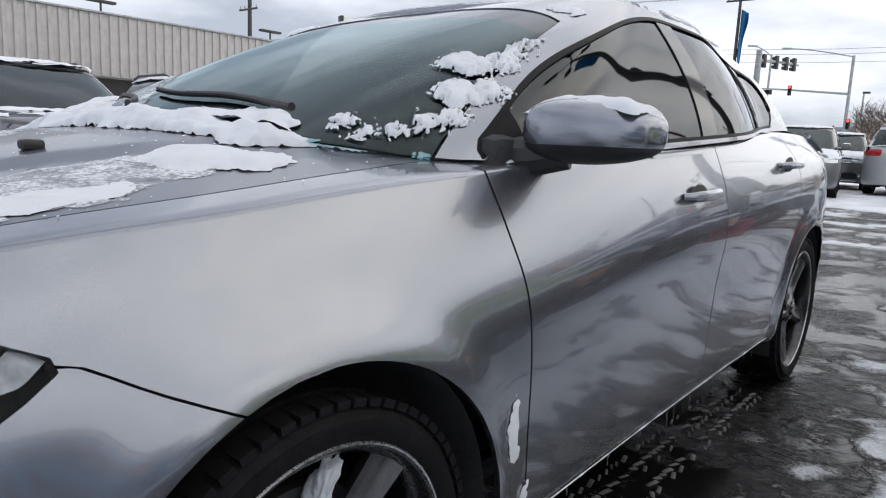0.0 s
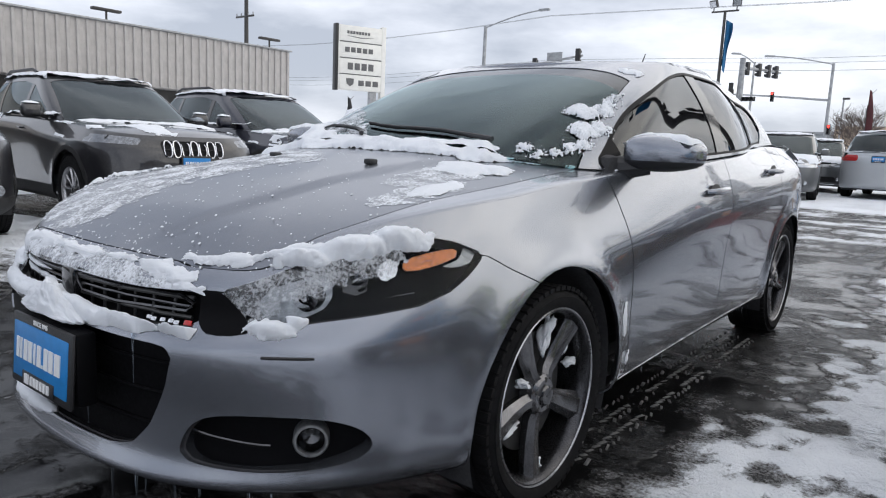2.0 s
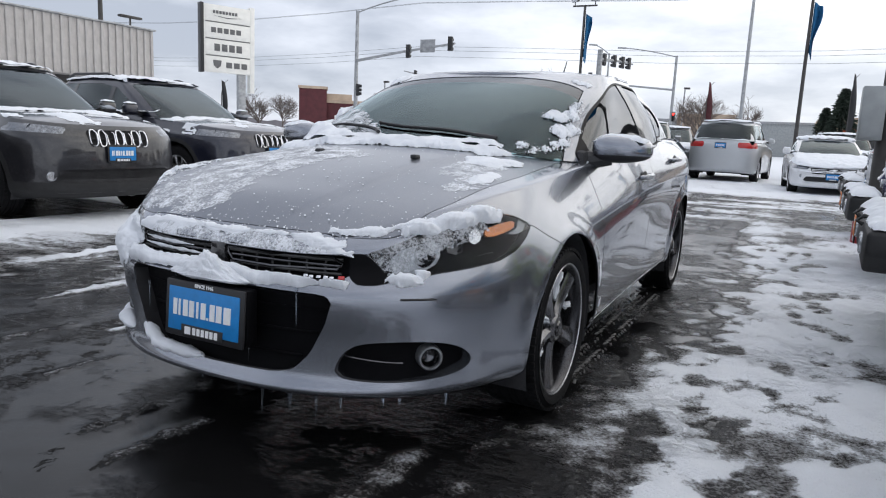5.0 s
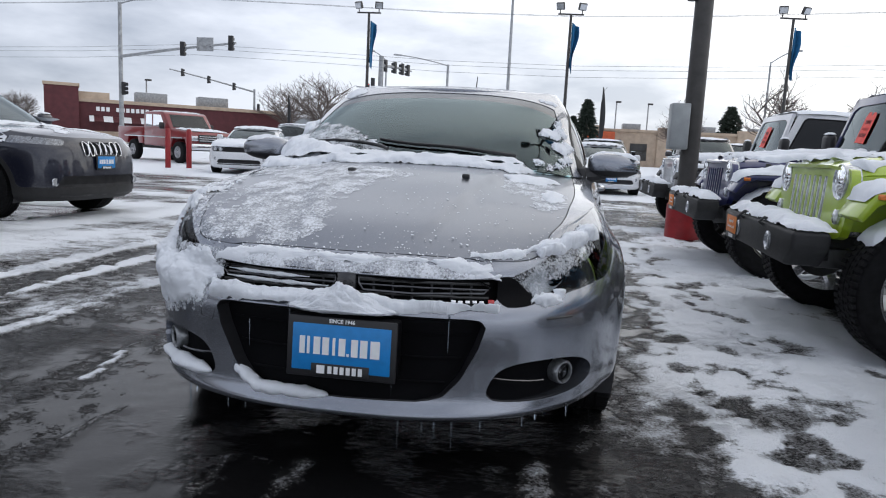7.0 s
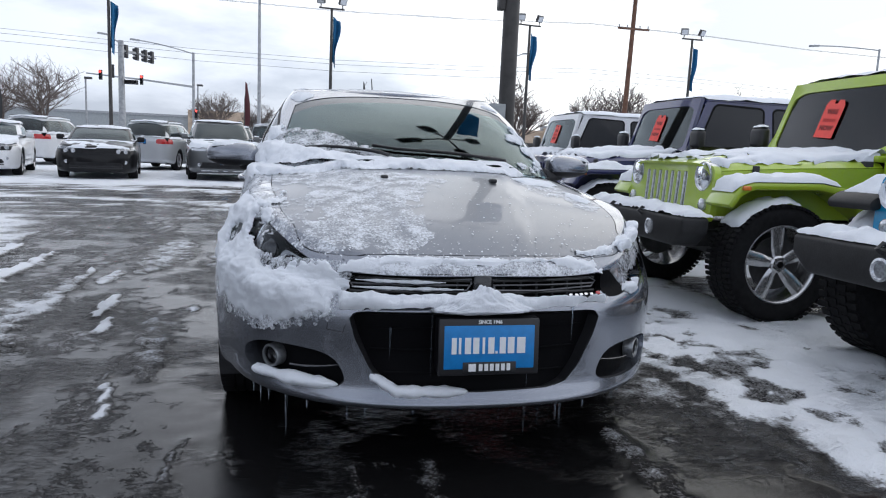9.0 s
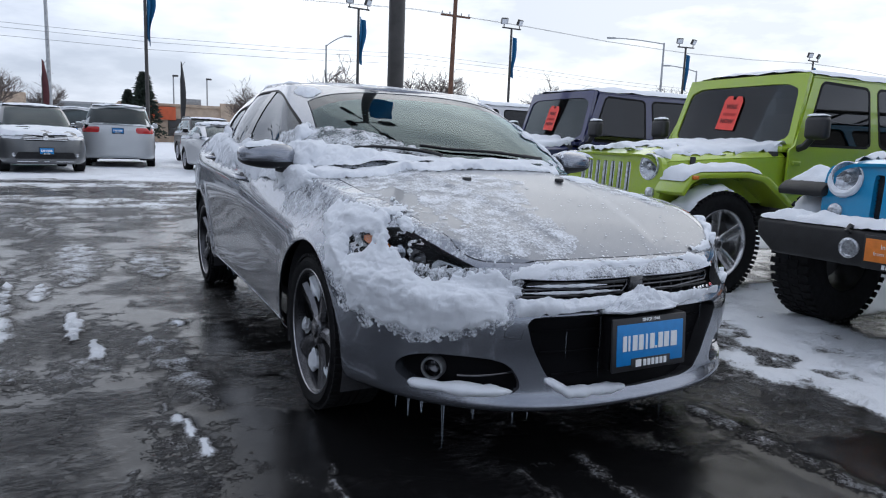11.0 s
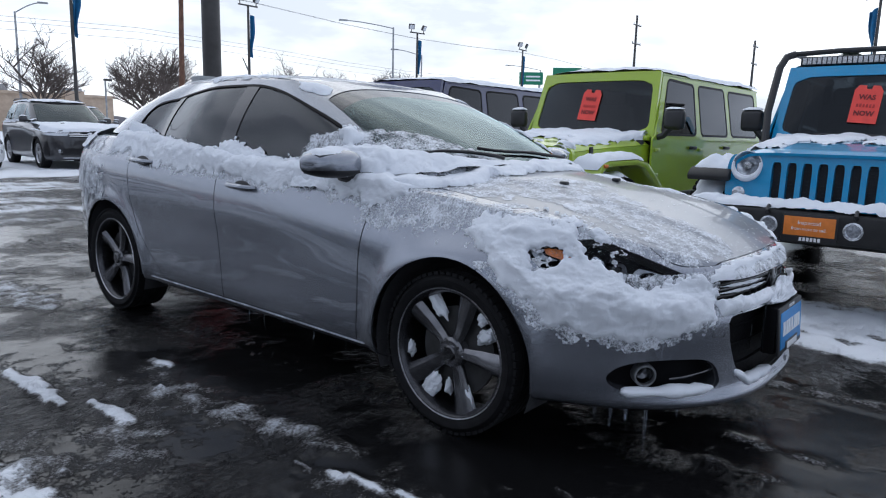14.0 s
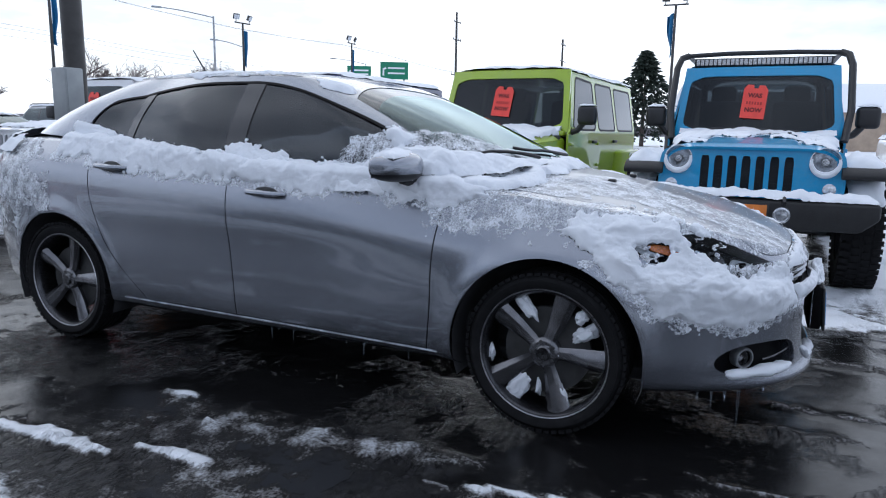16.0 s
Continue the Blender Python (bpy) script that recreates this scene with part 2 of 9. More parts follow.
class Sheet:
    """A surface: points, normals, faces."""

    def __init__(self, V, F, N=None):
        self.V, self.F = np.asarray(V, float).reshape(-1, 3), F
        self.N = self.normals() if N is None else N

    def normals(self):
        N = np.zeros_like(self.V)
        for f in self.F:
            a, b, c = self.V[f[0]], self.V[f[1]], self.V[f[2]]
            n = np.cross(b - a, c - a)
            if len(f) > 3:
                n = n + np.cross(c - a, self.V[f[3]] - a)
            for i in f:
                N[i] += n
        L = np.linalg.norm(N, axis=1)
        L[L == 0] = 1
        return N / L[:, None]


def grid_sheet(P, mirror=False):
    """A sheet from an array of rows x columns of points. mirror: also its image across x = 0."""
    r, c = P.shape[:2]
    idx = np.arange(r * c).reshape(r, c)
    F = [(int(idx[i, j]), int(idx[i, j + 1]), int(idx[i + 1, j + 1]), int(idx[i + 1, j])) for i in range(r - 1) for j in range(c - 1)]
    du = np.gradient(P, axis=1)
    dv = np.gradient(P, axis=0)
    N = np.cross(du, dv).reshape(-1, 3)
    L = np.linalg.norm(N, axis=1)
    bad = L < 1e-9
    L[bad] = 1
    N = N / L[:, None]
    V = P.reshape(-1, 3)
    S = Sheet(V, F, N)
    if bad.any():
        S.N[bad] = Sheet(V, F).N[bad]
    if mirror:
        mid = np.abs(S.V[:, 0]) < 1e-4
        S.N[mid, 0] = 0
        S.N /= np.maximum(1e-9, np.linalg.norm(S.N, axis=1))[:, None]
        T = flip_x(S)
        n = len(S.V)
        where = {i: (i if mid[i] else i + n) for i in range(n)}
        F = list(S.F) + [tuple(where[i] for i in f) for f in T.F]
        S = compact(np.concatenate([S.V, T.V]), np.concatenate([S.N, T.N]), F)
    return S


def flip_x(S):
    k = np.array([-1, 1, 1])
    return Sheet(S.V * k, [tuple(reversed(f)) for f in S.F], S.N * k)


def clip(S, fun):
    """Cuts a sheet along fun = 0. Returns the part where fun < 0 and the rest."""
    d = np.asarray(fun(S.V), float).copy()
    d[np.abs(d) < 1e-5] = 1e-5
    V, N, cut = list(S.V), list(S.N), {}
    inside, outside = [], []
    neg = d < 0

    def mid(a, b):
        k = (a, b) if a < b else (b, a)
        if k not in cut:
            t = d[k[0]] / (d[k[0]] - d[k[1]])
            n = S.N[k[0]] * (1 - t) + S.N[k[1]] * t
            V.append(S.V[k[0]] * (1 - t) + S.V[k[1]] * t)
            N.append(n / max(1e-9, np.linalg.norm(n)))
            cut[k] = len(V) - 1
        return cut[k]

    for f in S.F:
        s = [neg[i] for i in f]
        if all(s):
            inside.append(f)
        elif not any(s):
            outside.append(f)
        else:
            A, B = [], []
            for q in range(len(f)):
                a, b = f[q], f[(q + 1) % len(f)]
                (A if neg[a] else B).append(a)
                if neg[a] != neg[b]:
                    m = mid(a, b)
                    A.append(m), B.append(m)
            inside.append(tuple(A)), outside.append(tuple(B))
    V, N = np.array(V), np.array(N)
    return compact(V, N, inside), compact(V, N, outside)


def compact(V, N, F):
    used = sorted({i for f in F for i in f})
    new_i = {o: k for k, o in enumerate(used)}
    return Sheet(V[used].reshape(-1, 3), [tuple(new_i[i] for i in f) for f in F], N[used].reshape(-1, 3))


def islands(S, least=6):
    """The separate pieces of a sheet, largest first."""
    key, ids = {}, []
    for v in S.V:
        k = (round(v[0], 4), round(v[1], 4), round(v[2], 4))
        ids.append(key.setdefault(k, len(key)))
    par = list(range(len(key)))

    def root(a):
        while par[a] != a:
            par[a] = par[par[a]]
            a = par[a]
        return a
    for f in S.F:
        r = root(ids[f[0]])
        for i in f[1:]:
            par[root(ids[i])] = r
    groups = {}
    for f in S.F:
        groups.setdefault(root(ids[f[0]]), []).append(f)
    out = [compact(S.V, S.N, g) for g in groups.values() if len(g) >= least]
    return sorted(out, key=lambda s: -len(s.F))


def in_polygon(u, v, poly, close=True):
    """Signed distance to a polygon, negative inside."""
    q = np.array(poly, float)
    p = np.stack([u, v], 1)
    best, ins = np.full(len(p), 1e9), np.zeros(len(p), bool)
    for i in range(len(q)):
        a, b = q[i], q[(i + 1) % len(q)]
        e = b - a
        t = np.clip(((p - a) @ e) / max(1e-12, e @ e), 0, 1)
        best = np.minimum(best, np.linalg.norm(p - a - t[:, None] * e, axis=1))
        cr = (a[1] > p[:, 1]) != (b[1] > p[:, 1])
        xs = a[0] + (p[:, 1] - a[1]) / (e[1] if abs(e[1]) > 1e-12 else 1e-12) * e[0]
        ins ^= cr & (p[:, 0] < xs)
    return np.where(ins, -best, best)


def round_poly(poly, n=4, amount=0.25):
    """Softens the corners of a polygon (Chaikin)."""
    q = [np.array(p, float) for p in poly]
    for _ in range(n):
        r = []
        for i in range(len(q)):
            a, b = q[i], q[(i + 1) % len(q)]
            r += [a * (1 - amount) + b * amount, a * amount + b * (1 - amount)]
        q = r
    return [tuple(p) for p in q]


def mesh_object(name, V, F, mat, parent=None, label="", N=None, flat=False):
    me = bpy.data.meshes.new(name)
    me.from_pydata([tuple(v) for v in V], [], [tuple(f) for f in F])
    me.validate()
    if not flat:
        me.polygons.foreach_set("use_smooth", [True] * len(me.polygons))
    if N is not None and len(N) == len(me.vertices):
        me.normals_split_custom_set_from_vertices([tuple(n) for n in N])
    if mat:
        me.materials.append(mat)
    ob = new(name, me)
    if parent:
        ob.parent = parent
    if label:
        ob["label"] = label
    return ob


def panel(name, S, mat, parent, label="", th=0.004, lift=0.0):
    """A pressed panel: the sheet with a thickness and closed edges."""
    n = len(S.V)
    if n == 0:
        return None
    outer, inner = S.V + S.N * lift, S.V + S.N * (lift - th)
    count = {}
    for f in S.F:
        for q in range(len(f)):
            a, b = f[q], f[(q + 1) % len(f)]
            count[(a, b)] = 1
    edge = [(a, b) for a, b in count if (b, a) not in count]
    V, F = np.concatenate([outer, inner]), list(S.F) + [tuple(i + n for i in reversed(f)) for f in S.F]
    rim_n = {}
    for a, b in edge:
        r = np.cross(S.V[b] - S.V[a], S.N[a])
        L = np.linalg.norm(r)
        if L < 1e-9:
            continue
        f = (b, a, a + n, b + n)
        rim_n[frozenset(f)] = tuple(r / L)
        F.append(f)
    ob = mesh_object(name, V, F, mat, parent, label)
    me = ob.data
    if len(me.vertices) == len(V):
        NN = np.concatenate([S.N, -S.N])
        loops = []
        for p in me.polygons:
            r = rim_n.get(frozenset(p.vertices)) if len(p.vertices) == 4 else None
            for v in p.vertices:
                loops.append(r or tuple(NN[v]))
        me.normals_split_custom_set(loops)
    return ob


def part(name, bm, mat, parent=None, label="", smooth_angle=35):
    """Links a bmesh as one mesh object under a thing or part."""
    me = bpy.data.meshes.new(name)
    bm.normal_update()
    for f in bm.faces:
        f.smooth = True
    for e in bm.edges:
        if len(e.link_faces) == 2 and e.calc_face_angle(0) > radians(smooth_angle):
            e.smooth = False
    bm.to_mesh(me)
    bm.free()
    if mat:
        me.materials.append(mat)
    ob = new(name, me)
    if parent:
        ob.parent = parent
    if label:
        ob["label"] = label
    return ob


def bm_box(cx, cy, cz, sx, sy, sz, bevel=0.0, seg=2, m=None, bm=None):
    """A bevelled block, centre and full sizes."""
    own = bmesh.new()
    bmesh.ops.create_cube(own, size=1, matrix=Matrix.Diagonal((sx, sy, sz, 1)))
    if bevel:
        bmesh.ops.bevel(own, geom=own.edges[:], offset=bevel, segments=seg, profile=0.5, affect="EDGES", clamp_overlap=True)
    bmesh.ops.transform(own, matrix=(m or Matrix()) @ Matrix.Translation((cx, cy, cz)), verts=own.verts)
    if bm is None:
        return own
    me = bpy.data.meshes.new("tmp")
    own.to_mesh(me)
    own.free()
    bm.from_mesh(me)
    bpy.data.meshes.remove(me)
    return bm


def bm_prism(poly, depth, m=None, bevel=0.0, seg=2, bm=None):
    """A polygon (x, z) drawn out along y by depth, centred, then moved by m."""
    own = bmesh.new()
    vs = [own.verts.new((x, -depth / 2, z)) for x, z in poly]
    f = own.faces.new(vs)
    r = bmesh.ops.extrude_face_region(own, geom=[f])
    bmesh.ops.translate(own, vec=(0, depth, 0), verts=[v for v in r["geom"] if isinstance(v, bmesh.types.BMVert)])
    bmesh.ops.recalc_face_normals(own, faces=own.faces)
    if bevel:
        bmesh.ops.bevel(own, geom=[e for e in own.edges if len(e.link_faces) == 2 and e.calc_face_angle(0) > 0.4], offset=bevel, segments=seg, profile=0.5, affect="EDGES", clamp_overlap=True)
    if m:
        bmesh.ops.transform(own, matrix=m, verts=own.verts)
    if bm is None:
        return own
    me = bpy.data.meshes.new("tmp")
    own.to_mesh(me)
    own.free()
    bm.from_mesh(me)
    bpy.data.meshes.remove(me)
    return bm


def bm_tube(pts, radii, sides=10, bm=None, caps=True):
    """A round bar along points; radii one number or one a point."""
    bm = bm or bmesh.new()
    pts = [Vector(p) for p in pts]
    if not hasattr(radii, "__len__"):
        radii = [radii] * len(pts)
    rings, ref = [], None
    for i, p in enumerate(pts):
        d = (pts[min(i + 1, len(pts) - 1)] - pts[max(i - 1, 0)]).normalized()
        if ref is None:
            ref = d.orthogonal().normalized()
        ref = (ref - d * ref.dot(d))
        ref = ref.normalized() if ref.length > 1e-6 else d.orthogonal().normalized()
        b = d.cross(ref)
        rings.append([bm.verts.new(p + (ref * math.cos(a) + b * math.sin(a)) * radii[i]) for a in [2 * math.pi * k / sides for k in range(sides)]])
    for r0, r1 in zip(rings, rings[1:]):
        for k in range(sides):
            bm.faces.new((r0[k], r0[(k + 1) % sides], r1[(k + 1) % sides], r1[k]))
    if caps:
        bm.faces.new(list(reversed(rings[0])))
        bm.faces.new(rings[-1])
    return bm


def bm_lathe(profile, sides=48, axis="x", bm=None, centre=(0, 0, 0), closed=False):
    """Turns a profile of (along the axis, radius) round the axis."""
    bm = bm or bmesh.new()
    cx, cy, cz = centre
    rings = []
    for a, r in profile:
        ring = []
        for k in range(sides):
            t = 2 * math.pi * k / sides
            u, v = r * math.cos(t), r * math.sin(t)
            p = {"x": (a, u, v), "y": (v, a, u), "z": (u, v, a)}[axis]
            ring.append(bm.verts.new((p[0] + cx, p[1] + cy, p[2] + cz)))
        rings.append(ring)
    pairs = list(zip(rings, rings[1:])) + ([(rings[-1], rings[0])] if closed else [])
    for r0, r1 in pairs:
        for k in range(sides):
            bm.faces.new((r0[k], r0[(k + 1) % sides], r1[(k + 1) % sides], r1[k]))
    return bm


def text_part(name, words, size, m, mat, parent=None, label="", depth=0.002, align="CENTER", bold=0.0, width=None):
    """Raised lettering in the built-in font, made into a mesh, lying in its local x-y plane."""
    cu = bpy.data.curves.new(name, "FONT")
    cu.body, cu.size, cu.extrude, cu.align_x, cu.align_y, cu.offset = words, size, depth, align, "CENTER", bold
    cu.resolution_u = 2
    tmp = bpy.data.objects.new("tmp", cu)
    scene.collection.objects.link(tmp)
    me = bpy.data.meshes.new_from_object(tmp.evaluated_get(bpy.context.evaluated_depsgraph_get()))
    bpy.data.objects.remove(tmp)
    bpy.data.curves.remove(cu)
    if width:
        xs = [v.co.x for v in me.vertices]
        k = width / (max(xs) - min(xs))
        for v in me.vertices:
            v.co.x *= k
    me.transform(m)
    me.materials.clear()
    me.materials.append(mat)
    me.name = name
    ob = new(name, me)
    if parent:
        ob.parent = parent
    if label:
        ob["label"] = label
    return ob


def thing(name, m, label, category, group="", kind=""):
    ob = new(name)
    ob.matrix_world = m
    ob.empty_display_size = 0.2
    return tagged(ob, label, category, group, kind)


def stuff(name, V, F, mat, label, category, N=None, m=None):
    ob = mesh_object(name, V, F, mat, N=N)
    if m:
        ob.matrix_world = m
    return tagged(ob, label, category, kind="stuff")


def snow_layer(name, S, mask, depth, fall, m=None, label="", seed=0.0, grain=9.0, lift=0.001, up=0.35, mat=None, bulk=None):
    """Snow lying where mask < 0 on a sheet: it swells from nothing at its ragged edge to its full depth."""
    A, _ = clip(S, mask)
    if len(A.F) == 0:
        return None
    d = np.clip(-np.asarray(mask(A.V)), 0, None) / fall
    if bulk is not None:
        # a rounded rim along the ragged edge, the body swelling with the smooth outline
        e, b = np.clip(d * fall / min(0.016, fall), 0, 1), smooth(np.clip((0.012 - np.asarray(bulk(A.V))) / (1.5 * fall), 0, 1))
        h = depth * np.sqrt(np.clip(1 - (1 - e) ** 2, 0, 1)) * (0.30 + 0.70 * b)
    else:
        h = depth * (0.55 * np.sqrt(np.clip(1 - (1 - np.clip(d, 0, 1)) ** 2, 0, 1)) + 0.45 * smooth(d / 1.6))
    h = h * np.clip(0.88 + 0.50 * vnoise(A.V, grain * 0.8, 4, seed) + 0.08 * vnoise(A.V, grain * 4, 2, seed), 0.12, 2) + lift
    h = np.maximum(h, lift * 0.5)
    dirn = A.N + np.array([0, 0, up])
    dirn /= np.linalg.norm(dirn, axis=1)[:, None]
    return stuff(name, A.V + dirn * h[:, None], A.F, mat or M_SNOW, label or "uneven wind-blown snow lying on the car", "snow", m=m)

# ---- ground: one sheet to the horizon, wet asphalt under slush and snow ----
def axis_points(fine0, fine1, step, mid0, mid1, mid_step, far):
    a = list(np.arange(fine0, fine1 + 1e-6, step))
    lo = list(np.arange(fine0 - mid_step, mid0, -mid_step))
    hi = list(np.arange(fine1 + mid_step, mid1, mid_step))
    k = mid_step
    x = (lo or [fine0])[-1]
    while x > -far:
        k *= 1.35
        x -= k
        lo.append(x)
    k, x = mid_step, (hi or [fine1])[-1]
    while x < far:
        k *= 1.35
        x += k
        hi.append(x)
    return np.array(sorted(lo) + a + hi)


GX = axis_points(-3.4, 2.6, 0.03, -24, 24, 0.2, 1500)
GY = axis_points(-2.4, 5.0, 0.034, -7, 30, 0.18, 1500)
# ridges of pushed slush along the drive lane: x, y start, y end, half width, height, whiteness, slant
RIDGES = ((-1.375, -0.42, 0.38, 0.024, 0.012, 0.54, -0.14), (-1.32, 0.06, 1.24, 0.115, 0.016, 0.33, -0.20), (-1.765, 1.33, 1.95, 0.055, 0.028, 0.66), (-1.675, 0.93, 1.28, 0.042, 0.022, 0.62),
          (-2.02, 0.7, 1.5, 0.12, 0.012, 0.28), (-2.15, -0.2, 2.9, 0.12, 0.022, 0.48), (-2.75, 0.9, 3.8, 0.12, 0.024, 0.56), (-3.2, 0.4, 4.4, 0.16, 0.03, 0.64), (-1.95, 2.3, 2.85, 0.10, 0.014, 0.5),
          (-1.56, -1.05, -0.35, 0.05, 0.012, 0.30), (-0.99, -0.9, -0.5, 0.025, 0.012, 0.34), (0.60, -1.6, -0.6, 0.10, 0.010, 0.26), (-0.13, -1.3, -0.8, 0.06, 0.010, 0.27),
          (-0.40, -1.2, -0.8, 0.05, 0.010, 0.25), (-1.22, 1.42, 1.65, 0.05, 0.012, 0.5), (-1.2, 2.9, 4.2, 0.28, 0.012, 0.36), (-1.75, 2.7, 4.8, 0.34, 0.012, 0.36), (-0.9, -2.6, -1.5, 0.05, 0.012, 0.4))
random.seed(5)
PRINTS = [(1.18 + 0.75 * random.random() ** 1.2 + 0.05 * math.sin(k), random.uniform(-2.2, 5.5), random.uniform(0.045, 0.075), random.uniform(0.09, 0.16), random.uniform(-0.5, 0.5)) for k in range(110)]
# dry dark patches under the standing vehicles: x0, x1, y0, y1
SHELTER = ((-0.95, 0.70, -0.75, 3.6), (2.7, 6.6, -1.35, 0.15), (2.7, 6.6, 1.2, 2.7), (2.7, 6.6, 3.75, 5.25), (2.7, 6.6, 6.9, 8.6), (-9.6, -5.3, 1.5, 3.3), (-9.6, -5.3, 3.95, 5.75), (-9.6, -5.3, -0.95, 0.85))


def snow_cover(X, Y):
    """How much snow lies at each place, 0 to 1, and how high."""
    n = len(X)
    P0 = np.zeros((n, 3))
    P0[:, 0], P0[:, 1] = X * 1.0, Y * 1.0
    streak = np.stack([X * 2.6, Y * 0.33, np.zeros(n)], 1)
    cross = np.stack([X * 0.22, Y * 1.2, np.zeros(n)], 1)
    nb, ns, nc = vnoise(P0, 2.1, 5, 3.0), vnoise(streak, 1.0, 5, 7.0), vnoise(cross, 1.0, 4, 1.0)
    nl = vnoise(P0, 0.5, 3, 11.0)
    nf = vnoise(P0, 9.0, 3, 5.0)
    nm = vnoise(P0, 4.5, 3, 15.0)
    step = lambda v, a, b: smooth((v - a) / (b - a))
    base = 0.07 + 0.15 * step(-X, 1.5, 2.4)
    right = step(X, 0.84, 1.30 + 0.15 * step(-Y, -0.4, 0.4))
    base = base * (1 - right) + right * (0.40 + 0.16 * step(X, 1.0, 1.5) + 0.20 * step(X, 1.65, 2.2))
    left = step(-X, 2.6, 4.2)
    base = base * (1 - left) + left * 0.50
    left2 = step(-X, 4.0, 4.8)
    base = base * (1 - left2) + left2 * 0.86
    far = step(Y, 5.5, 8.0)
    base = base * (1 - far) + far * 0.36
    row = step(Y, 14.0, 15.2)
    base = base * (1 - row) + row * 0.86
    off = step(np.abs(X), 40, 60)
    base = base * (1 - off) + off * 0.7
    front = step(-Y, 0.8, 1.6) * (np.abs(X) < 1.4)
    base = base + 0.05 * front
    nz = np.where(X > 0.7, 0.85 * nb + 0.65 * nm + 0.30 * nf, 0.60 * ns + 0.30 * nb + 0.35 * nf)
    nz = nz * (1 - far) + far * (0.8 * nc + 0.5 * nb + 0.3 * nf)
    s = base + 0.42 * nz + 0.16 * nl - 0.04
    for x0, x1, y0, y1 in SHELTER:
        d = np.maximum.reduce([x0 - X, X - x1, y0 - Y, Y - y1])
        s = s - 0.75 * step(-d + 0.10 * nb, -0.12, 0.18)
    # tyre tracks: the sedan's own on either side, with tread bars, and one that crosses behind it
    tread = np.sin(Y * 2 * math.pi / 0.10 + 6 * np.abs(X)) * np.cos(X * 2 * math.pi / 0.075)
    for cx, w in ((0.775, 0.105), (-0.775, 0.10)):
        k = (1 - step(np.abs(X - cx - 0.015 * nl), w - 0.02, w + 0.02)) * step(Y, 0.1, 0.4) * (1 - step(Y, 4.2, 5.2))
        s = s * (1 - k) + k * (0.10 + 0.05 * tread + 0.08 * nf)
    k = (1 - step(np.abs(X - 0.78 - 0.07 * (Y - 5.0) - 0.03 * nl), 0.09, 0.14)) * step(Y, 3.9, 4.4) * (1 - step(Y, 7, 9))
    s = s - 0.25 * k
    # two small puddles in the slush behind the sedan
    for cx, cy, rx, ry in ((0.03, 9.3, 0.09, 0.26), (0.24, 8.8, 0.20, 0.16)):
        s = s - 0.9 * (1 - step(np.hypot((X - cx) / rx, (Y - cy) / ry) + 0.3 * nf, 0.7, 1.2))
    h = 0.02 * smooth((s - 0.35) / 0.5)
    for cx, cy, rx, ry, tw in PRINTS:
        k = (np.abs(X - cx) < 0.5) & (np.abs(Y - cy) < 0.5)
        dx, dy = X[k] - cx, Y[k] - cy
        dx, dy = dx * math.cos(tw) + dy * math.sin(tw), dy * math.cos(tw) - dx * math.sin(tw)
        d = np.hypot(dx / rx, dy / ry) + 0.35 * nf[k]
        s[k] -= 0.22 * (1 - smooth((d - 0.6) / 0.6))
        h[k] -= 0.010 * (1 - smooth((d - 0.6) / 0.6))
    for cx, y0, y1, w, hh, white, *slant in RIDGES:
        k = (np.abs(X - cx) < 0.6) & (Y > y0 - 0.5) & (Y < y1 + 0.5)
        t = (Y[k] - y0) / (y1 - y0)
        ww = w * np.sqrt(np.clip(4 * t * (1 - t), 0, 1)) * (1 + 0.5 * nf[k])
        lean = (slant[0] if slant else 0.0) * (Y[k] - 0.5 * (y0 + y1))
        d = np.abs(X[k] - cx - lean - 0.04 * nl[k] - 0.02 * nb[k]) / np.maximum(ww, 1e-3)
        g = np.where((t > 0) & (t < 1), 1 - smooth((d - 0.25) / 1.0), 0)
        s[k] = np.maximum(s[k], g * (white + white * (0.40 * nf[k] + 0.25 * nb[k])))
        h[k] = np.maximum(h[k], hh * g * (0.7 + 0.5 * nf[k]))
    # the trodden snow between the cars is nowhere worn to bare ground
    s = np.maximum(s, 0.31 * step(X, 1.25, 1.6) * (1 - step(X, 2.45, 2.7)) * (1 - step(Y, 4.5, 6.0)))
    return np.clip(s, 0, 1), np.clip(h, 0, None) * (1 + 0.5 * nf) + 0.002 * nf


gx, gy = np.meshgrid(GX, GY)
gX, gY = gx.ravel(), gy.ravel()
near = (np.abs(gX) < 60) & (np.abs(gY) < 90)
g_snow, g_h = np.full(len(gX), 0.6), np.zeros(len(gX))
g_snow[near], g_h[near] = snow_cover(gX[near], gY[near])
g_h = g_h * ((gX > -12) & (gX < 8) & (gY > -8) & (gY < 30))
gi = np.arange(len(gX)).reshape(gx.shape)
gF = np.stack([gi[:-1, :-1], gi[:-1, 1:], gi[1:, 1:], gi[1:, :-1]], -1).reshape(-1, 4)
ground = mesh_object("ground", np.stack([gX, gY, g_h], 1), gF.tolist(), None)
attr = ground.data.attributes.new("snow", "FLOAT", "POINT")
attr.data.foreach_set("value", g_snow.astype(np.float32))
tagged(ground, "wet dark asphalt with streaks of slush and trodden snow", "ground", kind="structure")


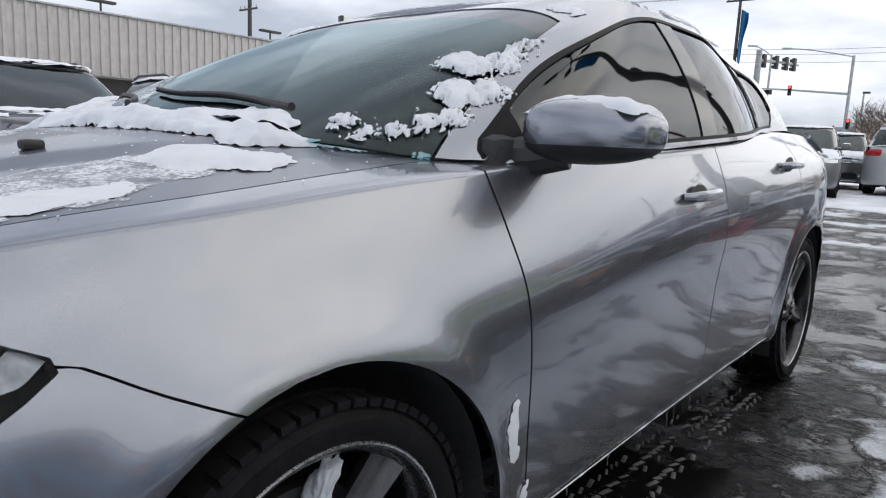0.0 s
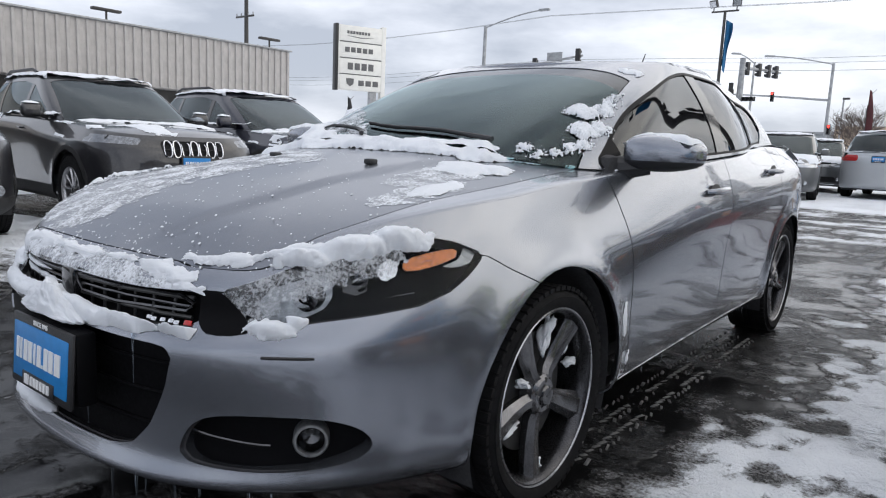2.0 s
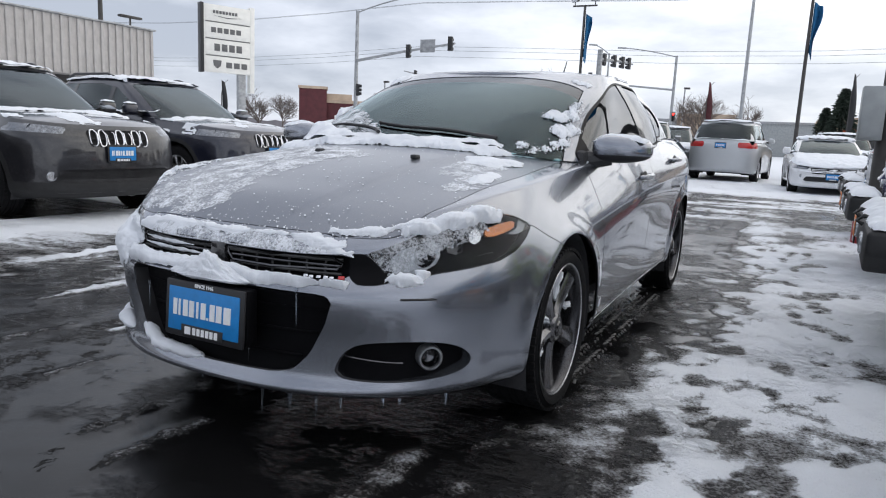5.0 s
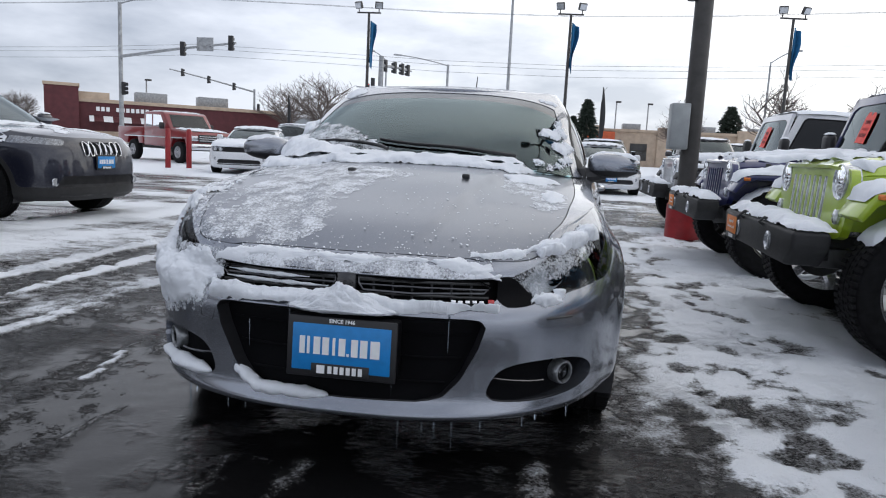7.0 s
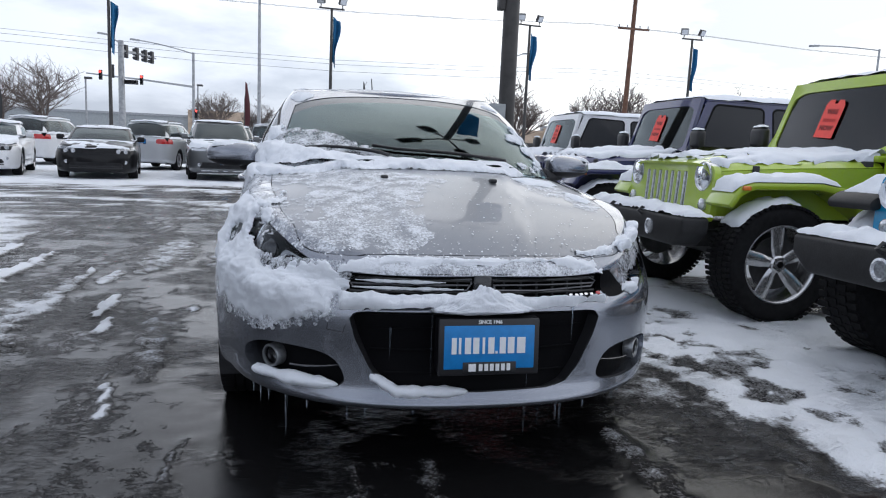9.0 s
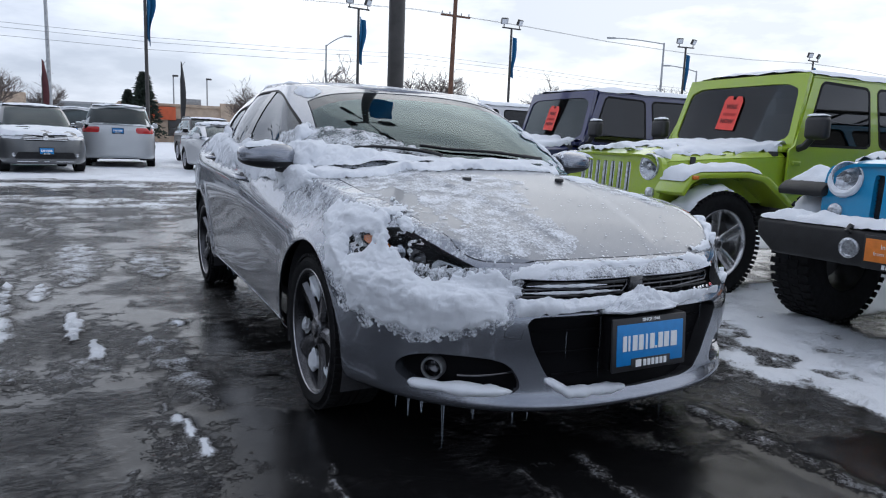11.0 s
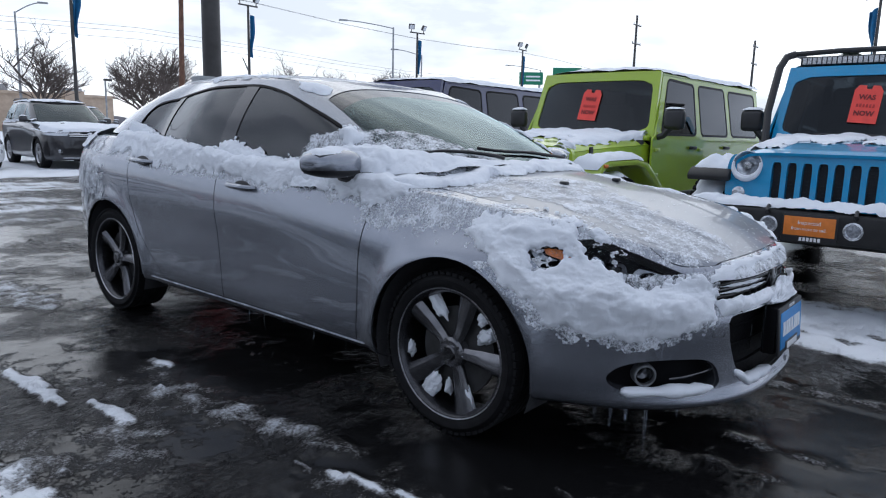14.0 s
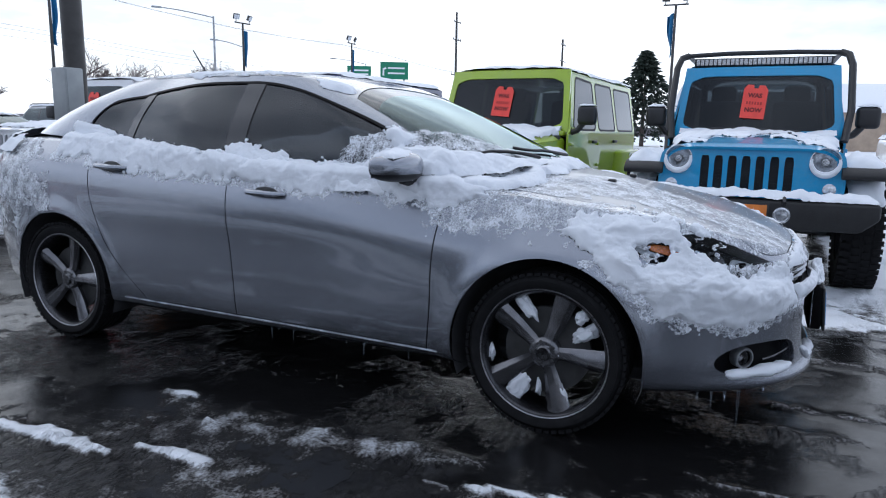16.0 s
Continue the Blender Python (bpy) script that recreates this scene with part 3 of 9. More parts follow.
def ground_material():
    m, nt, bs = mat_base("wet_asphalt_and_snow")

    def math_node(op, a, b, c=None):
        n = nt.nodes.new("ShaderNodeMath")
        n.operation = op
        for i, v in enumerate((a, b, c)):
            if v is None:
                continue
            if isinstance(v, (int, float)):
                n.inputs[i].default_value = v
            else:
                nt.links.new(v, n.inputs[i])
        return n.outputs[0]

    def mixed(f, a, b):
        n = nt.nodes.new("ShaderNodeMix")
        n.data_type = "RGBA"
        for v, i in ((f, "Factor"), (a, "A"), (b, "B")):
            if isinstance(v, tuple):
                n.inputs[i].default_value = (*v, 1)
            elif isinstance(v, float):
                n.inputs[i].default_value = v
            else:
                nt.links.new(v, n.inputs[i])
        return n.outputs["Result"]
    at = nt.nodes.new("ShaderNodeAttribute")
    at.attribute_name = "snow"
    fine, grain, grit = noise_node(nt, 15, 8, 0.72), noise_node(nt, 75, 4, 0.65), noise_node(nt, 170, 3, 0.6)
    wrinkle = noise_node(nt, 13, 6, 0.68, (1.0, 2.6, 1.0))
    wrinkle.inputs["Distortion"].default_value = 1.1
    wet, brown = noise_node(nt, 1.3, 5, 0.6), noise_node(nt, 2.4, 4, 0.6)
    # snow cover broken up at three sizes
    amount = math_node("MULTIPLY_ADD", fine.outputs["Fac"], 0.62, at.outputs["Fac"])
    amount = math_node("MULTIPLY_ADD", grain.outputs["Fac"], 0.43, amount)
    amount = math_node("MULTIPLY", amount, 0.5)
    k = ramp(nt, amount, 0.352, (0, 0, 0), 0.490, (1, 1, 1)).outputs["Color"]
    # thin broken ice on the asphalt, absent where water stands
    film_patch = ramp(nt, wet.outputs["Fac"], 0.49, (0, 0, 0), 0.60, (1, 1, 1)).outputs["Color"]
    film = ramp(nt, wrinkle.outputs["Fac"], 0.44, (0, 0, 0), 0.50, (1, 1, 1)).outputs["Color"]
    open_ground = ramp(nt, at.outputs["Fac"], 0.01, (0.15, 0.15, 0.15), 0.10, (1, 1, 1)).outputs["Color"]
    film = math_node("MULTIPLY", math_node("MULTIPLY", film, film_patch), open_ground)
    asph = ramp(nt, grit.outputs["Fac"], 0.3, (0.003, 0.003, 0.0035), 0.75, (0.013, 0.0128, 0.0130)).outputs["Color"]
    asph = mixed(film, asph, (0.014, 0.014, 0.016))
    col = nt.nodes.new("ShaderNodeValToRGB")
    el = col.color_ramp.elements
    el[0].position, el[0].color = 0.0, (0.05, 0.048, 0.047, 1)
    el[1].position, el[1].color = 1.0, (0.82, 0.85, 0.90, 1)
    for p, c in ((0.25, (0.15, 0.145, 0.142, 1)), (0.5, (0.36, 0.355, 0.36, 1)), (0.75, (0.66, 0.68, 0.72, 1))):
        el.new(p).color = c
    nt.links.new(k, col.inputs["Fac"])
    dirt = ramp(nt, brown.outputs["Fac"], 0.48, (1, 1, 1), 0.66, (0.60, 0.55, 0.52)).outputs["Color"]
    dirty = nt.nodes.new("ShaderNodeMix")
    dirty.data_type, dirty.blend_type = "RGBA", "MULTIPLY"
    nt.links.new(math_node("SUBTRACT", 1.0, k), dirty.inputs["Factor"])
    nt.links.new(col.outputs["Color"], dirty.inputs["A"])
    nt.links.new(dirt, dirty.inputs["B"])
    nt.links.new(mixed(k, asph, dirty.outputs["Result"]), bs.inputs["Base Color"])
    pud = mixed(film, (0.06, 0.06, 0.06), (0.34, 0.34, 0.34))
    nt.links.new(mixed(k, pud, (0.6, 0.6, 0.6)), bs.inputs["Roughness"])
    # relief: snow crust, wrinkled ice, grit
    rough_ice = math_node("MULTIPLY_ADD", film, 0.45, math_node("MULTIPLY", film_patch, math_node("MULTIPLY", wrinkle.outputs["Fac"], 0.8)))
    lump = math_node("MULTIPLY", k, math_node("MULTIPLY_ADD", grain.outputs["Fac"], 0.8, math_node("MULTIPLY_ADD", fine.outputs["Fac"], 1.0, 0.4)))
    h = math_node("MULTIPLY_ADD", lump, 0.8, math_node("MULTIPLY_ADD", rough_ice, 0.9, math_node("MULTIPLY", grit.outputs["Fac"], 0.045)))
    bump(nt, h, bs, 1.0, 0.017)
    bs.inputs["Specular IOR Level"].default_value = 0.24
    return m


ground.data.materials.append(ground_material())


# ridges of slush left between the tread blocks in the sedan's own track
M_SLUSH = simple("grey_slush", (0.11, 0.11, 0.112), 0.5, var=0.45, scale=30, bmp=0.5)
rng = random.Random(44)
TV, TF = [], []
for cx, y0, y1 in ((0.775, 0.30, 2.40),):
    for lane in range(5):
        y = y0
        while y < y1:
            L = rng.uniform(0.02, 0.055)
            if rng.random() < 0.72:
                x = cx - 0.082 + 0.041 * lane + rng.uniform(-0.003, 0.003)
                w, hh, sk = rng.uniform(0.004, 0.008), rng.uniform(0.003, 0.007), 0.012 * (1 if lane % 2 else -1)
                b = len(TV)
                TV += [(x - w, y, 0.0), (x + w, y, 0.0), (x + w + sk, y + L, 0.0), (x - w + sk, y + L, 0.0), (x - w * 0.4 + sk * 0.2, y + L * 0.2, hh), (x + w * 0.4 + sk * 0.2, y + L * 0.2, hh), (x + w * 0.4 + sk * 0.8, y + L * 0.8, hh), (x - w * 0.4 + sk * 0.8, y + L * 0.8, hh)]
                TF += [(b + 4, b + 5, b + 6, b + 7), (b, b + 1, b + 5, b + 4), (b + 1, b + 2, b + 6, b + 5), (b + 2, b + 3, b + 7, b + 6), (b + 3, b, b + 4, b + 7)]
            y += L + rng.uniform(0.004, 0.02)
stuff("tyre_track", TV, TF, M_SLUSH, "grey slush ridges pressed by tyre tread beside the sedan", "tyre track")

# ---- the grey sedan: front axle at y = 0, nose towards -y ----
HUB_Z, WHEEL_BASE, ARCH = 0.318, 2.70, 0.376


class Shell:
    """The outer surface of a car, lofted through a few waterlines.
    low: rows (y front, half widths at front axle / middle / rear axle, y rear, heights at nose / front axle / middle / rear axle / tail).
    The last row is the edge of bonnet, belt and boot."""

    def __init__(self, low, base, hood, belt_front, belt_rear, roof, roof_z, bow, n_front=2.52, n_rear=2.6, ya=0.0, yb=None, cols=(44, 90, 30), rows=7, dome=0.0, arch=ARCH, hub_z=HUB_Z, flare=0.016, gn=3.5, grows=26):
        self.base, self.arch, self.hub_z = base, arch, hub_z
        yb = base if yb is None else yb
        lines = []
        for yf, w0, wm, w2, yr, z0, z1, z2, z3, z4, *zq in low:
            if zq:
                prof = spl((yf, -0.5, ya, (ya + yb) / 2, yb, yr), (z0, zq[0], z1, z2, z3, z4))
            else:
                prof = spl((yf, ya, (ya + yb) / 2, yb, yr), (z0, z1, z2, z3, z4))
            lines.append(self.line(yf, w0, wm, w2, yr, ya, yb, n_front, n_rear, cols, prof))
        L = np.array(lines)
        k = len(low)
        rowsP = []
        for i in range(k - 1):
            p0, p1, p2, p3 = L[max(i - 1, 0)], L[i], L[i + 1], L[min(i + 2, k - 1)]
            for q in range(rows):
                t = q / rows
                rowsP.append(0.5 * (2 * p1 + (p2 - p0) * t + (2 * p0 - 5 * p1 + 4 * p2 - p3) * t * t + (3 * p1 - p0 - 3 * p2 + p3) * t ** 3))
        rowsP.append(L[-1])
        side = np.array(rowsP)
        # wheel-arch lips
        for cy in (0.0, base):
            r = np.hypot(side[..., 1] - cy, side[..., 2] - hub_z)
            w = flare * np.exp(-((r - arch) / 0.055) ** 2) * (side[..., 0] > 0.5)
            side[..., 0] += w
        # top deck: bonnet and boot inside the last line
        edge = L[-1]
        zc = spl(*hood)
        deck = []
        m = 26
        for q in range(1, m + 1):
            v = q / m
            x = edge[:, 0] * (1 - v)
            y = edge[:, 1]
            e = 2.4
            z = edge[:, 2] + (np.maximum(zc(y), edge[:, 2]) - edge[:, 2]) * (1 - (1 - v) ** e)
            if dome:
                xd = np.interp(y, (-0.8, 0.25), (0.20, 0.43))
                z = z + dome * (1 - smooth((np.abs(x) - xd) / 0.035 + 0.5)) * smooth((y + 0.86) / 0.25) * smooth(v * 3)
            deck.append(np.stack([x, y, z], 1))
        P = np.concatenate([side, np.array(deck)])
        self.edge_row, self.low_P, self.ncols = len(rowsP) - 1, P, P.shape[1]
        self.low = grid_sheet(P, True)
        # greenhouse: belt line to roof rim to roof centre
        g0 = self.line(*belt_front[:1], *belt_front[1:4], belt_rear[0], belt_front[4], belt_rear[1], gn, 3.0, (36, 64, 26), belt_front[5])
        g2 = self.line(*roof[:1], *roof[1:4], roof[4], roof[5], roof[6], gn, 3.0, (36, 64, 26), roof[7])
        G = []
        for q in range(grows + 1):
            t = q / grows
            p = g0 * (1 - t) + g2 * t
            b = bow * 4 * t * (1 - t)
            out = np.stack([p[:, 0], np.zeros(len(p)), np.zeros(len(p))], 1)
            p = p + b * np.stack([np.clip(p[:, 0] / 0.8, 0, 1), np.where(p[:, 1] < roof[5], -0.8, np.where(p[:, 1] > roof[6], 0.8, 0)) * (1 - np.clip(p[:, 0] / 0.8, 0, 1)), 0.7 * np.ones(len(p))], 1)
            G.append(p)
        rz = spl(*roof_z)
        for q in range(1, 17):
            v = q / 16
            x = g2[:, 0] * (1 - v)
            z = g2[:, 2] + np.maximum(rz(g2[:, 1]) - g2[:, 2], 0) * (1 - (1 - v) ** 2.2)
            G.append(np.stack([x, g2[:, 1], z], 1))
        self.rim_row = grows
        self.upper = grid_sheet(np.array(G), True)
        self.g0 = g0

    @staticmethod
    def line(yf, w0, wm, w2, yr, ya, yb, nf, nr, cols, zfun):
        a = np.linspace(0, 1, cols[0], endpoint=False) ** 0.9 * math.pi / 2
        xf, yfv = w0 * np.sin(a) ** (2 / nf), ya + (yf - ya) * np.cos(a) ** (2 / nf)
        t = np.linspace(0, 1, cols[1], endpoint=False)
        ym = ya + (yb - ya) * t
        xm = np.where(t < 0.5, w0 + (wm - w0) * smooth(t * 2), wm + (w2 - wm) * smooth(t * 2 - 1))
        a = np.linspace(0, 1, cols[2]) * math.pi / 2
        xr, yrv = w2 * np.cos(a) ** (2 / nr), yb + (yr - yb) * np.sin(a) ** (2 / nr)
        xr[-1] = 0
        x, y = np.concatenate([xf, xm, xr]), np.concatenate([yfv, ym, yrv])
        return np.stack([x, y, zfun(y)], 1)

    def arches(self, P):
        r = [np.hypot(P[:, 1] - cy, P[:, 2] - self.hub_z) - self.arch for cy in (0.0, self.base)]
        return np.where(np.abs(P[:, 0]) > 0.45, np.minimum(*r), 1.0)


SEDAN_LOW = (
    (-0.87, 0.800, 0.815, 0.815, 3.62, 0.215, 0.205, 0.225, 0.225, 0.25),
    (-0.962, 0.872, 0.860, 0.858, 3.68, 0.238, 0.240, 0.252, 0.252, 0.29),
    (-0.945, 0.896, 0.876, 0.878, 3.70, 0.300, 0.310, 0.320, 0.330, 0.40),
    (-0.942, 0.902, 0.880, 0.888, 3.72, 0.400, 0.430, 0.440, 0.450, 0.52),
    (-0.950, 0.900, 0.888, 0.893, 3.72, 0.540, 0.580, 0.600, 0.620, 0.64, 0.56),
    (-0.905, 0.878, 0.902, 0.898, 3.72, 0.605, 0.700, 0.745, 0.780, 0.80, 0.665),
    (-0.912, 0.825, 0.884, 0.872, 3.70, 0.662, 0.805, 0.865, 0.945, 0.96, 0.760),
    (-0.880, 0.772, 0.838, 0.770, 3.66, 0.705, 0.893, 0.985, 1.075, 1.06, 0.828),
)
sedan_shell = Shell(
    SEDAN_LOW, WHEEL_BASE,
    hood=((-0.880, -0.8, -0.486, -0.1, 0.3, 1.2, 2.6, 3.1, 3.5, 3.66), (0.705, 0.748, 0.852, 0.936, 0.992, 1.03, 1.10, 1.13, 1.12, 1.06)),
    belt_front=(0.20, 0.79, 0.832, 0.715, 0.95, spl((0.2, 0.45, 0.95, 1.7, 2.7, 3.4), (0.985, 0.95, 0.968, 1.02, 1.085, 1.11))),
    belt_rear=(3.42, 2.6),
    roof=(1.16, 0.605, 0.605, 0.54, 2.62, 1.42, 2.2, spl((1.16, 1.5, 2.0, 2.4, 2.62), (1.392, 1.410, 1.415, 1.405, 1.385))),
    roof_z=((1.16, 1.5, 2.0, 2.4, 2.62), (1.402, 1.440, 1.462, 1.450, 1.405)), bow=0.030, dome=0.010)

SEDAN_M = pose(0, 0, 0)
sedan = thing("sedan_car", SEDAN_M, "silver-grey four-door sedan partly covered in frozen snow on wet asphalt", "car")

# -- lower body cuts --
_, body = clip(sedan_shell.low, sedan_shell.arches)
_, body = clip(body, lambda P: np.where(P[:, 2] > 0.95, 1.0, 1.0))
def front_region(poly, ymax=-0.25, wrap=False):
    """A region seen from the front, on both sides of the middle; wrap: measured round the corner, by |x| + y."""
    def f(P):
        d = in_polygon(np.abs(P[:, 0]) + (P[:, 1] if wrap else 0), P[:, 2], poly)
        return np.where(P[:, 1] < ymax, d, 1.0)
    return f


HEADLIGHT = [(-0.318, 0.674), (-0.20, 0.702), (0.0, 0.758), (0.14, 0.794), (0.225, 0.803), (0.33, 0.795), (0.43, 0.781), (0.535, 0.750), (0.485, 0.712), (0.41, 0.674), (0.30, 0.647), (0.147, 0.632), (0.0, 0.620), (-0.12, 0.606), (-0.214, 0.596)]
UPPER_GRILLE = [(-0.1, 0.668), (0.30, 0.664), (0.44, 0.668), (0.475, 0.655), (0.465, 0.612), (0.43, 0.590), (0.30, 0.586), (-0.1, 0.590)]
LOWER_INTAKE = [(-0.1, 0.560), (0.40, 0.552), (0.432, 0.535), (0.41, 0.46), (0.36, 0.36), (0.31, 0.308), (0.25, 0.292), (-0.1, 0.285)]
FOG_POCKET = round_poly([(0.43, 0.315), (0.47, 0.395), (0.56, 0.415), (0.72, 0.412), (0.775, 0.36), (0.755, 0.305), (0.64, 0.283), (0.46, 0.290)], 2)
HOOD_EDGE = spl((-0.86, -0.78, -0.6, -0.3, 0.1, 0.6), (0.30, 0.50, 0.615, 0.675, 0.70, 0.70))

light_S, body = clip(body, front_region(HEADLIGHT, wrap=True))
grille_S, body = clip(body, front_region(UPPER_GRILLE))
intake_S, body = clip(body, front_region(LOWER_INTAKE))
fog_S, body = clip(body, front_region(FOG_POCKET))


def hood_f(P):
    f = np.maximum(np.abs(P[:, 0]) - HOOD_EDGE(P[:, 1]), -0.846 - P[:, 1] + 0.15 * P[:, 0] ** 2)
    return np.where((P[:, 1] < 0.75) & (P[:, 2] > 0.66), f, 1.0)


def cowl_f(P):
    """Inside the foot of the windscreen, where only the cabin is."""
    k = np.abs(P[:, 0] / 0.80) ** 3.5
    yfoot = 0.95 - 0.73 * np.clip(1 - k, 0, 1) ** (1 / 3.5)
    inside = np.maximum(yfoot - P[:, 1], P[:, 1] - 3.30)
    return np.maximum(inside, np.abs(P[:, 0]) - 0.775 + 0.06 * (P[:, 1] > 2.4))


deck_in, body = clip(body, lambda P: np.where(P[:, 2] > 0.90, cowl_f(P), 1.0))
hood_S, body = clip(body, hood_f)
GAP = 0.0028


def shrink(S, fun):
    """Drops a narrow strip along a joint."""
    return clip(S, lambda P: -(np.abs(fun(P)) - GAP))[0]


hood_S = clip(hood_S, lambda P: hood_f(P) + 0.0035)[0]
front_door_line = spl((0.2, 0.3, 0.45, 0.64, 0.84, 1.0), (0.50, 0.487, 0.475, 0.470, 0.452, 0.44))
mid_line = spl((0.2, 0.4, 0.9, 1.1), (1.50, 1.508, 1.53, 1.54))
rear_line = spl((0.2, 0.30, 0.42, 0.56, 0.75, 0.96, 1.1), (2.02, 2.10, 2.23, 2.34, 2.42, 2.455, 2.46))
sill_z = lambda y: np.interp(y, (0.3, 2.3), (0.268, 0.285))
f_fd = lambda P: P[:, 1] - front_door_line(P[:, 2])
f_md = lambda P: P[:, 1] - mid_line(P[:, 2])
f_rd = lambda P: P[:, 1] - rear_line(P[:, 2])
f_sill = lambda P: P[:, 2] - sill_z(P[:, 1])
bump_line = lambda y: np.interp(y, (-0.62, -0.45, -0.295, -0.26, -0.225, -0.175, -0.126, -0.09), (0.672, 0.72, 0.750, 0.731, 0.710, 0.686, 0.663, 0.646))
f_bump = lambda P: P[:, 2] - bump_line(P[:, 1])
f_bfront = lambda P: np.maximum(P[:, 1] + 0.095, np.where(P[:, 1] < -0.62, P[:, 2] - 0.672, f_bump(P)))
fb, rest = clip(body, f_bfront)
fb = clip(fb, lambda P: f_bfront(P) + 0.0018)[0]
rest = clip(rest, lambda P: -f_bfront(P) + 0.0018)[0]
fend, rest = clip(rest, lambda P: np.where(P[:, 1] < 0.62, f_fd(P), 1.0))
fend = shrink(fend, f_fd)
door_zone, quarter = clip(rest, f_rd)
sill_S, door_zone = clip(door_zone, f_sill)
door_zone = shrink(shrink(door_zone, f_sill), f_fd)
door_zone = clip(door_zone, lambda P: f_rd(P) + GAP)[0]
quarter = shrink(quarter, f_rd)
fdoor, rdoor = clip(door_zone, f_md)
fdoor, rdoor = shrink(fdoor, f_md), shrink(rdoor, f_md)


def sides(S):
    a, b = clip(S, lambda P: P[:, 0])
    return ((b, "left"), (a, "right"))


fb = islands(fb)[0]
panel("front_bumper", fb, M_PAINT, sedan, "grey painted bumper edged with snow and icicles")
hood_S = islands(hood_S)[0]
hood_ob = panel("hood", hood_S, M_ICEDPAINT, sedan, "grey hood with wet streaks and ice drops")
for T in islands(sill_S):
    panel("sill", T, M_PAINT, sedan)
for T in islands(quarter):
    panel("rear_quarter", T, M_PAINT, sedan)
for S, s in sides(fend):
    panel("fender", S, M_PAINT, sedan)
DOORS = {}
for S, s in sides(fdoor):
    DOORS["front", s] = panel("front_door", S, M_PAINT, sedan)
for S, s in sides(rdoor):
    DOORS["rear", s] = panel("rear_door", S, M_PAINT, sedan)
# dark inner skin behind the joints and openings
inner, _ = clip(sedan_shell.low, lambda P: -sedan_shell.arches(P) + 0.004)
inner = clip(inner, lambda P: np.where(P[:, 2] > 0.90, -cowl_f(P), -1.0))[0]
inner = Sheet(inner.V - inner.N * 0.014, inner.F, inner.N)
holes = lambda P: np.minimum.reduce([front_region(LOWER_INTAKE)(P), front_region(FOG_POCKET)(P), front_region(UPPER_GRILLE)(P), front_region(HEADLIGHT, wrap=True)(P)])
inner = clip(inner, lambda P: -holes(P))[0]
mesh_object("inner_skin", inner.V, inner.F, M_INTERIOR, sedan, N=inner.N)
# recessed fillings of grilles, pockets and lamps
for name, S, deep, mt in (("upper_grille", grille_S, 0.035, M_LAMPBLACK), ("lower_grille", intake_S, 0.05, M_LAMPBLACK), ("fog_pocket", fog_S, 0.05, M_LAMPBLACK), ("headlight_bowl", light_S, 0.05, M_LAMPBLACK)):
    for T, s in (sides(S) if name in ("fog_pocket", "headlight_bowl") else ((S, ""),)):
        V = T.V - T.N * deep
        ob = mesh_object(name, V, T.F, mt, sedan, N=T.N)
        cnt = {(f[q], f[(q + 1) % len(f)]) for f in T.F for q in range(len(f))}
        rim = [(a, b) for a, b in cnt if (b, a) not in cnt]
        RV, RF = [], []
        for a, b in rim:
            k = len(RV)
            RV += [T.V[a], T.V[b], V[b], V[a]]
            RF.append((k + 3, k + 2, k + 1, k))
        mesh_object("rim", RV, RF, M_BLACK if name != "fog_pocket" else M_PAINT, ob, flat=False)
        if name == "headlight_bowl":
            panel("lens", Sheet(T.V, T.F, T.N), M_LENS, ob, "clear headlight lens crusted with ice", th=0.003)

# -- greenhouse --
up = sedan_shell.upper
DLO_TOP = spl((0.495, 0.715, 1.045, 1.305, 1.55, 2.0, 2.26, 2.62, 2.66), (0.975, 1.118, 1.258, 1.338, 1.368, 1.352, 1.312, 1.175, 1.12))
belt_z = lambda y: np.interp(y, (0.45, 0.95, 1.7, 2.7), (0.950, 0.985, 1.035, 1.105))


def dlo(P):
    f = np.maximum.reduce([P[:, 2] - DLO_TOP(P[:, 1]), belt_z(P[:, 1]) + 0.004 - P[:, 2], 0.50 - P[:, 1], P[:, 1] - 2.64])
    return np.where(np.abs(P[:, 0]) > 0.40, f, 1.0)


WS_X = spl((0.95, 1.1, 1.3, 1.4), (0.705, 0.658, 0.596, 0.566))


def screen(P):
    """The windscreen, seen from ahead."""
    f = np.maximum(np.abs(P[:, 0]) - WS_X(P[:, 2]), P[:, 1] - (1.10 - 0.10 * (P[:, 0] / 0.6) ** 2))
    return np.where(P[:, 1] < 1.3, f, 1.0)


def back_glass(P):
    f = np.maximum.reduce([np.abs(P[:, 0]) - np.interp(P[:, 2], (1.1, 1.4), (0.64, 0.52)), 2.72 - P[:, 1], P[:, 1] - 3.33])
    return np.where(P[:, 1] > 2.5, f, 1.0)


side_S, up = clip(up, lambda P: dlo(P) - 0.007)
ws_S, up = clip(up, screen)
bg_S, up = clip(up, back_glass)
panel("roof", up, M_PAINT, sedan, "grey roof with pillars and a rim of snow")
band_f = lambda P: 0.985 - 0.10 * (P[:, 0] / 0.6) ** 2 - P[:, 1]
ws_S = islands(clip(ws_S, lambda P: screen(P) + 0.004)[0])[0]
shade_S, ws_S = clip(ws_S, band_f)
panel("shade_band", shade_S, M_GLASSDARK, sedan, "dark tinted band along the top of the windshield", th=0.005, lift=-0.003).visible_shadow = False
ws = panel("windshield", ws_S, M_GLASS, sedan, "windshield mirroring the cloudy sky, snow along its foot", th=0.005, lift=-0.003)
ws.visible_shadow = False
panel("rear_window", islands(clip(bg_S, lambda P: back_glass(P) + 0.004)[0])[0], M_GLASS, sedan, th=0.005, lift=-0.003)
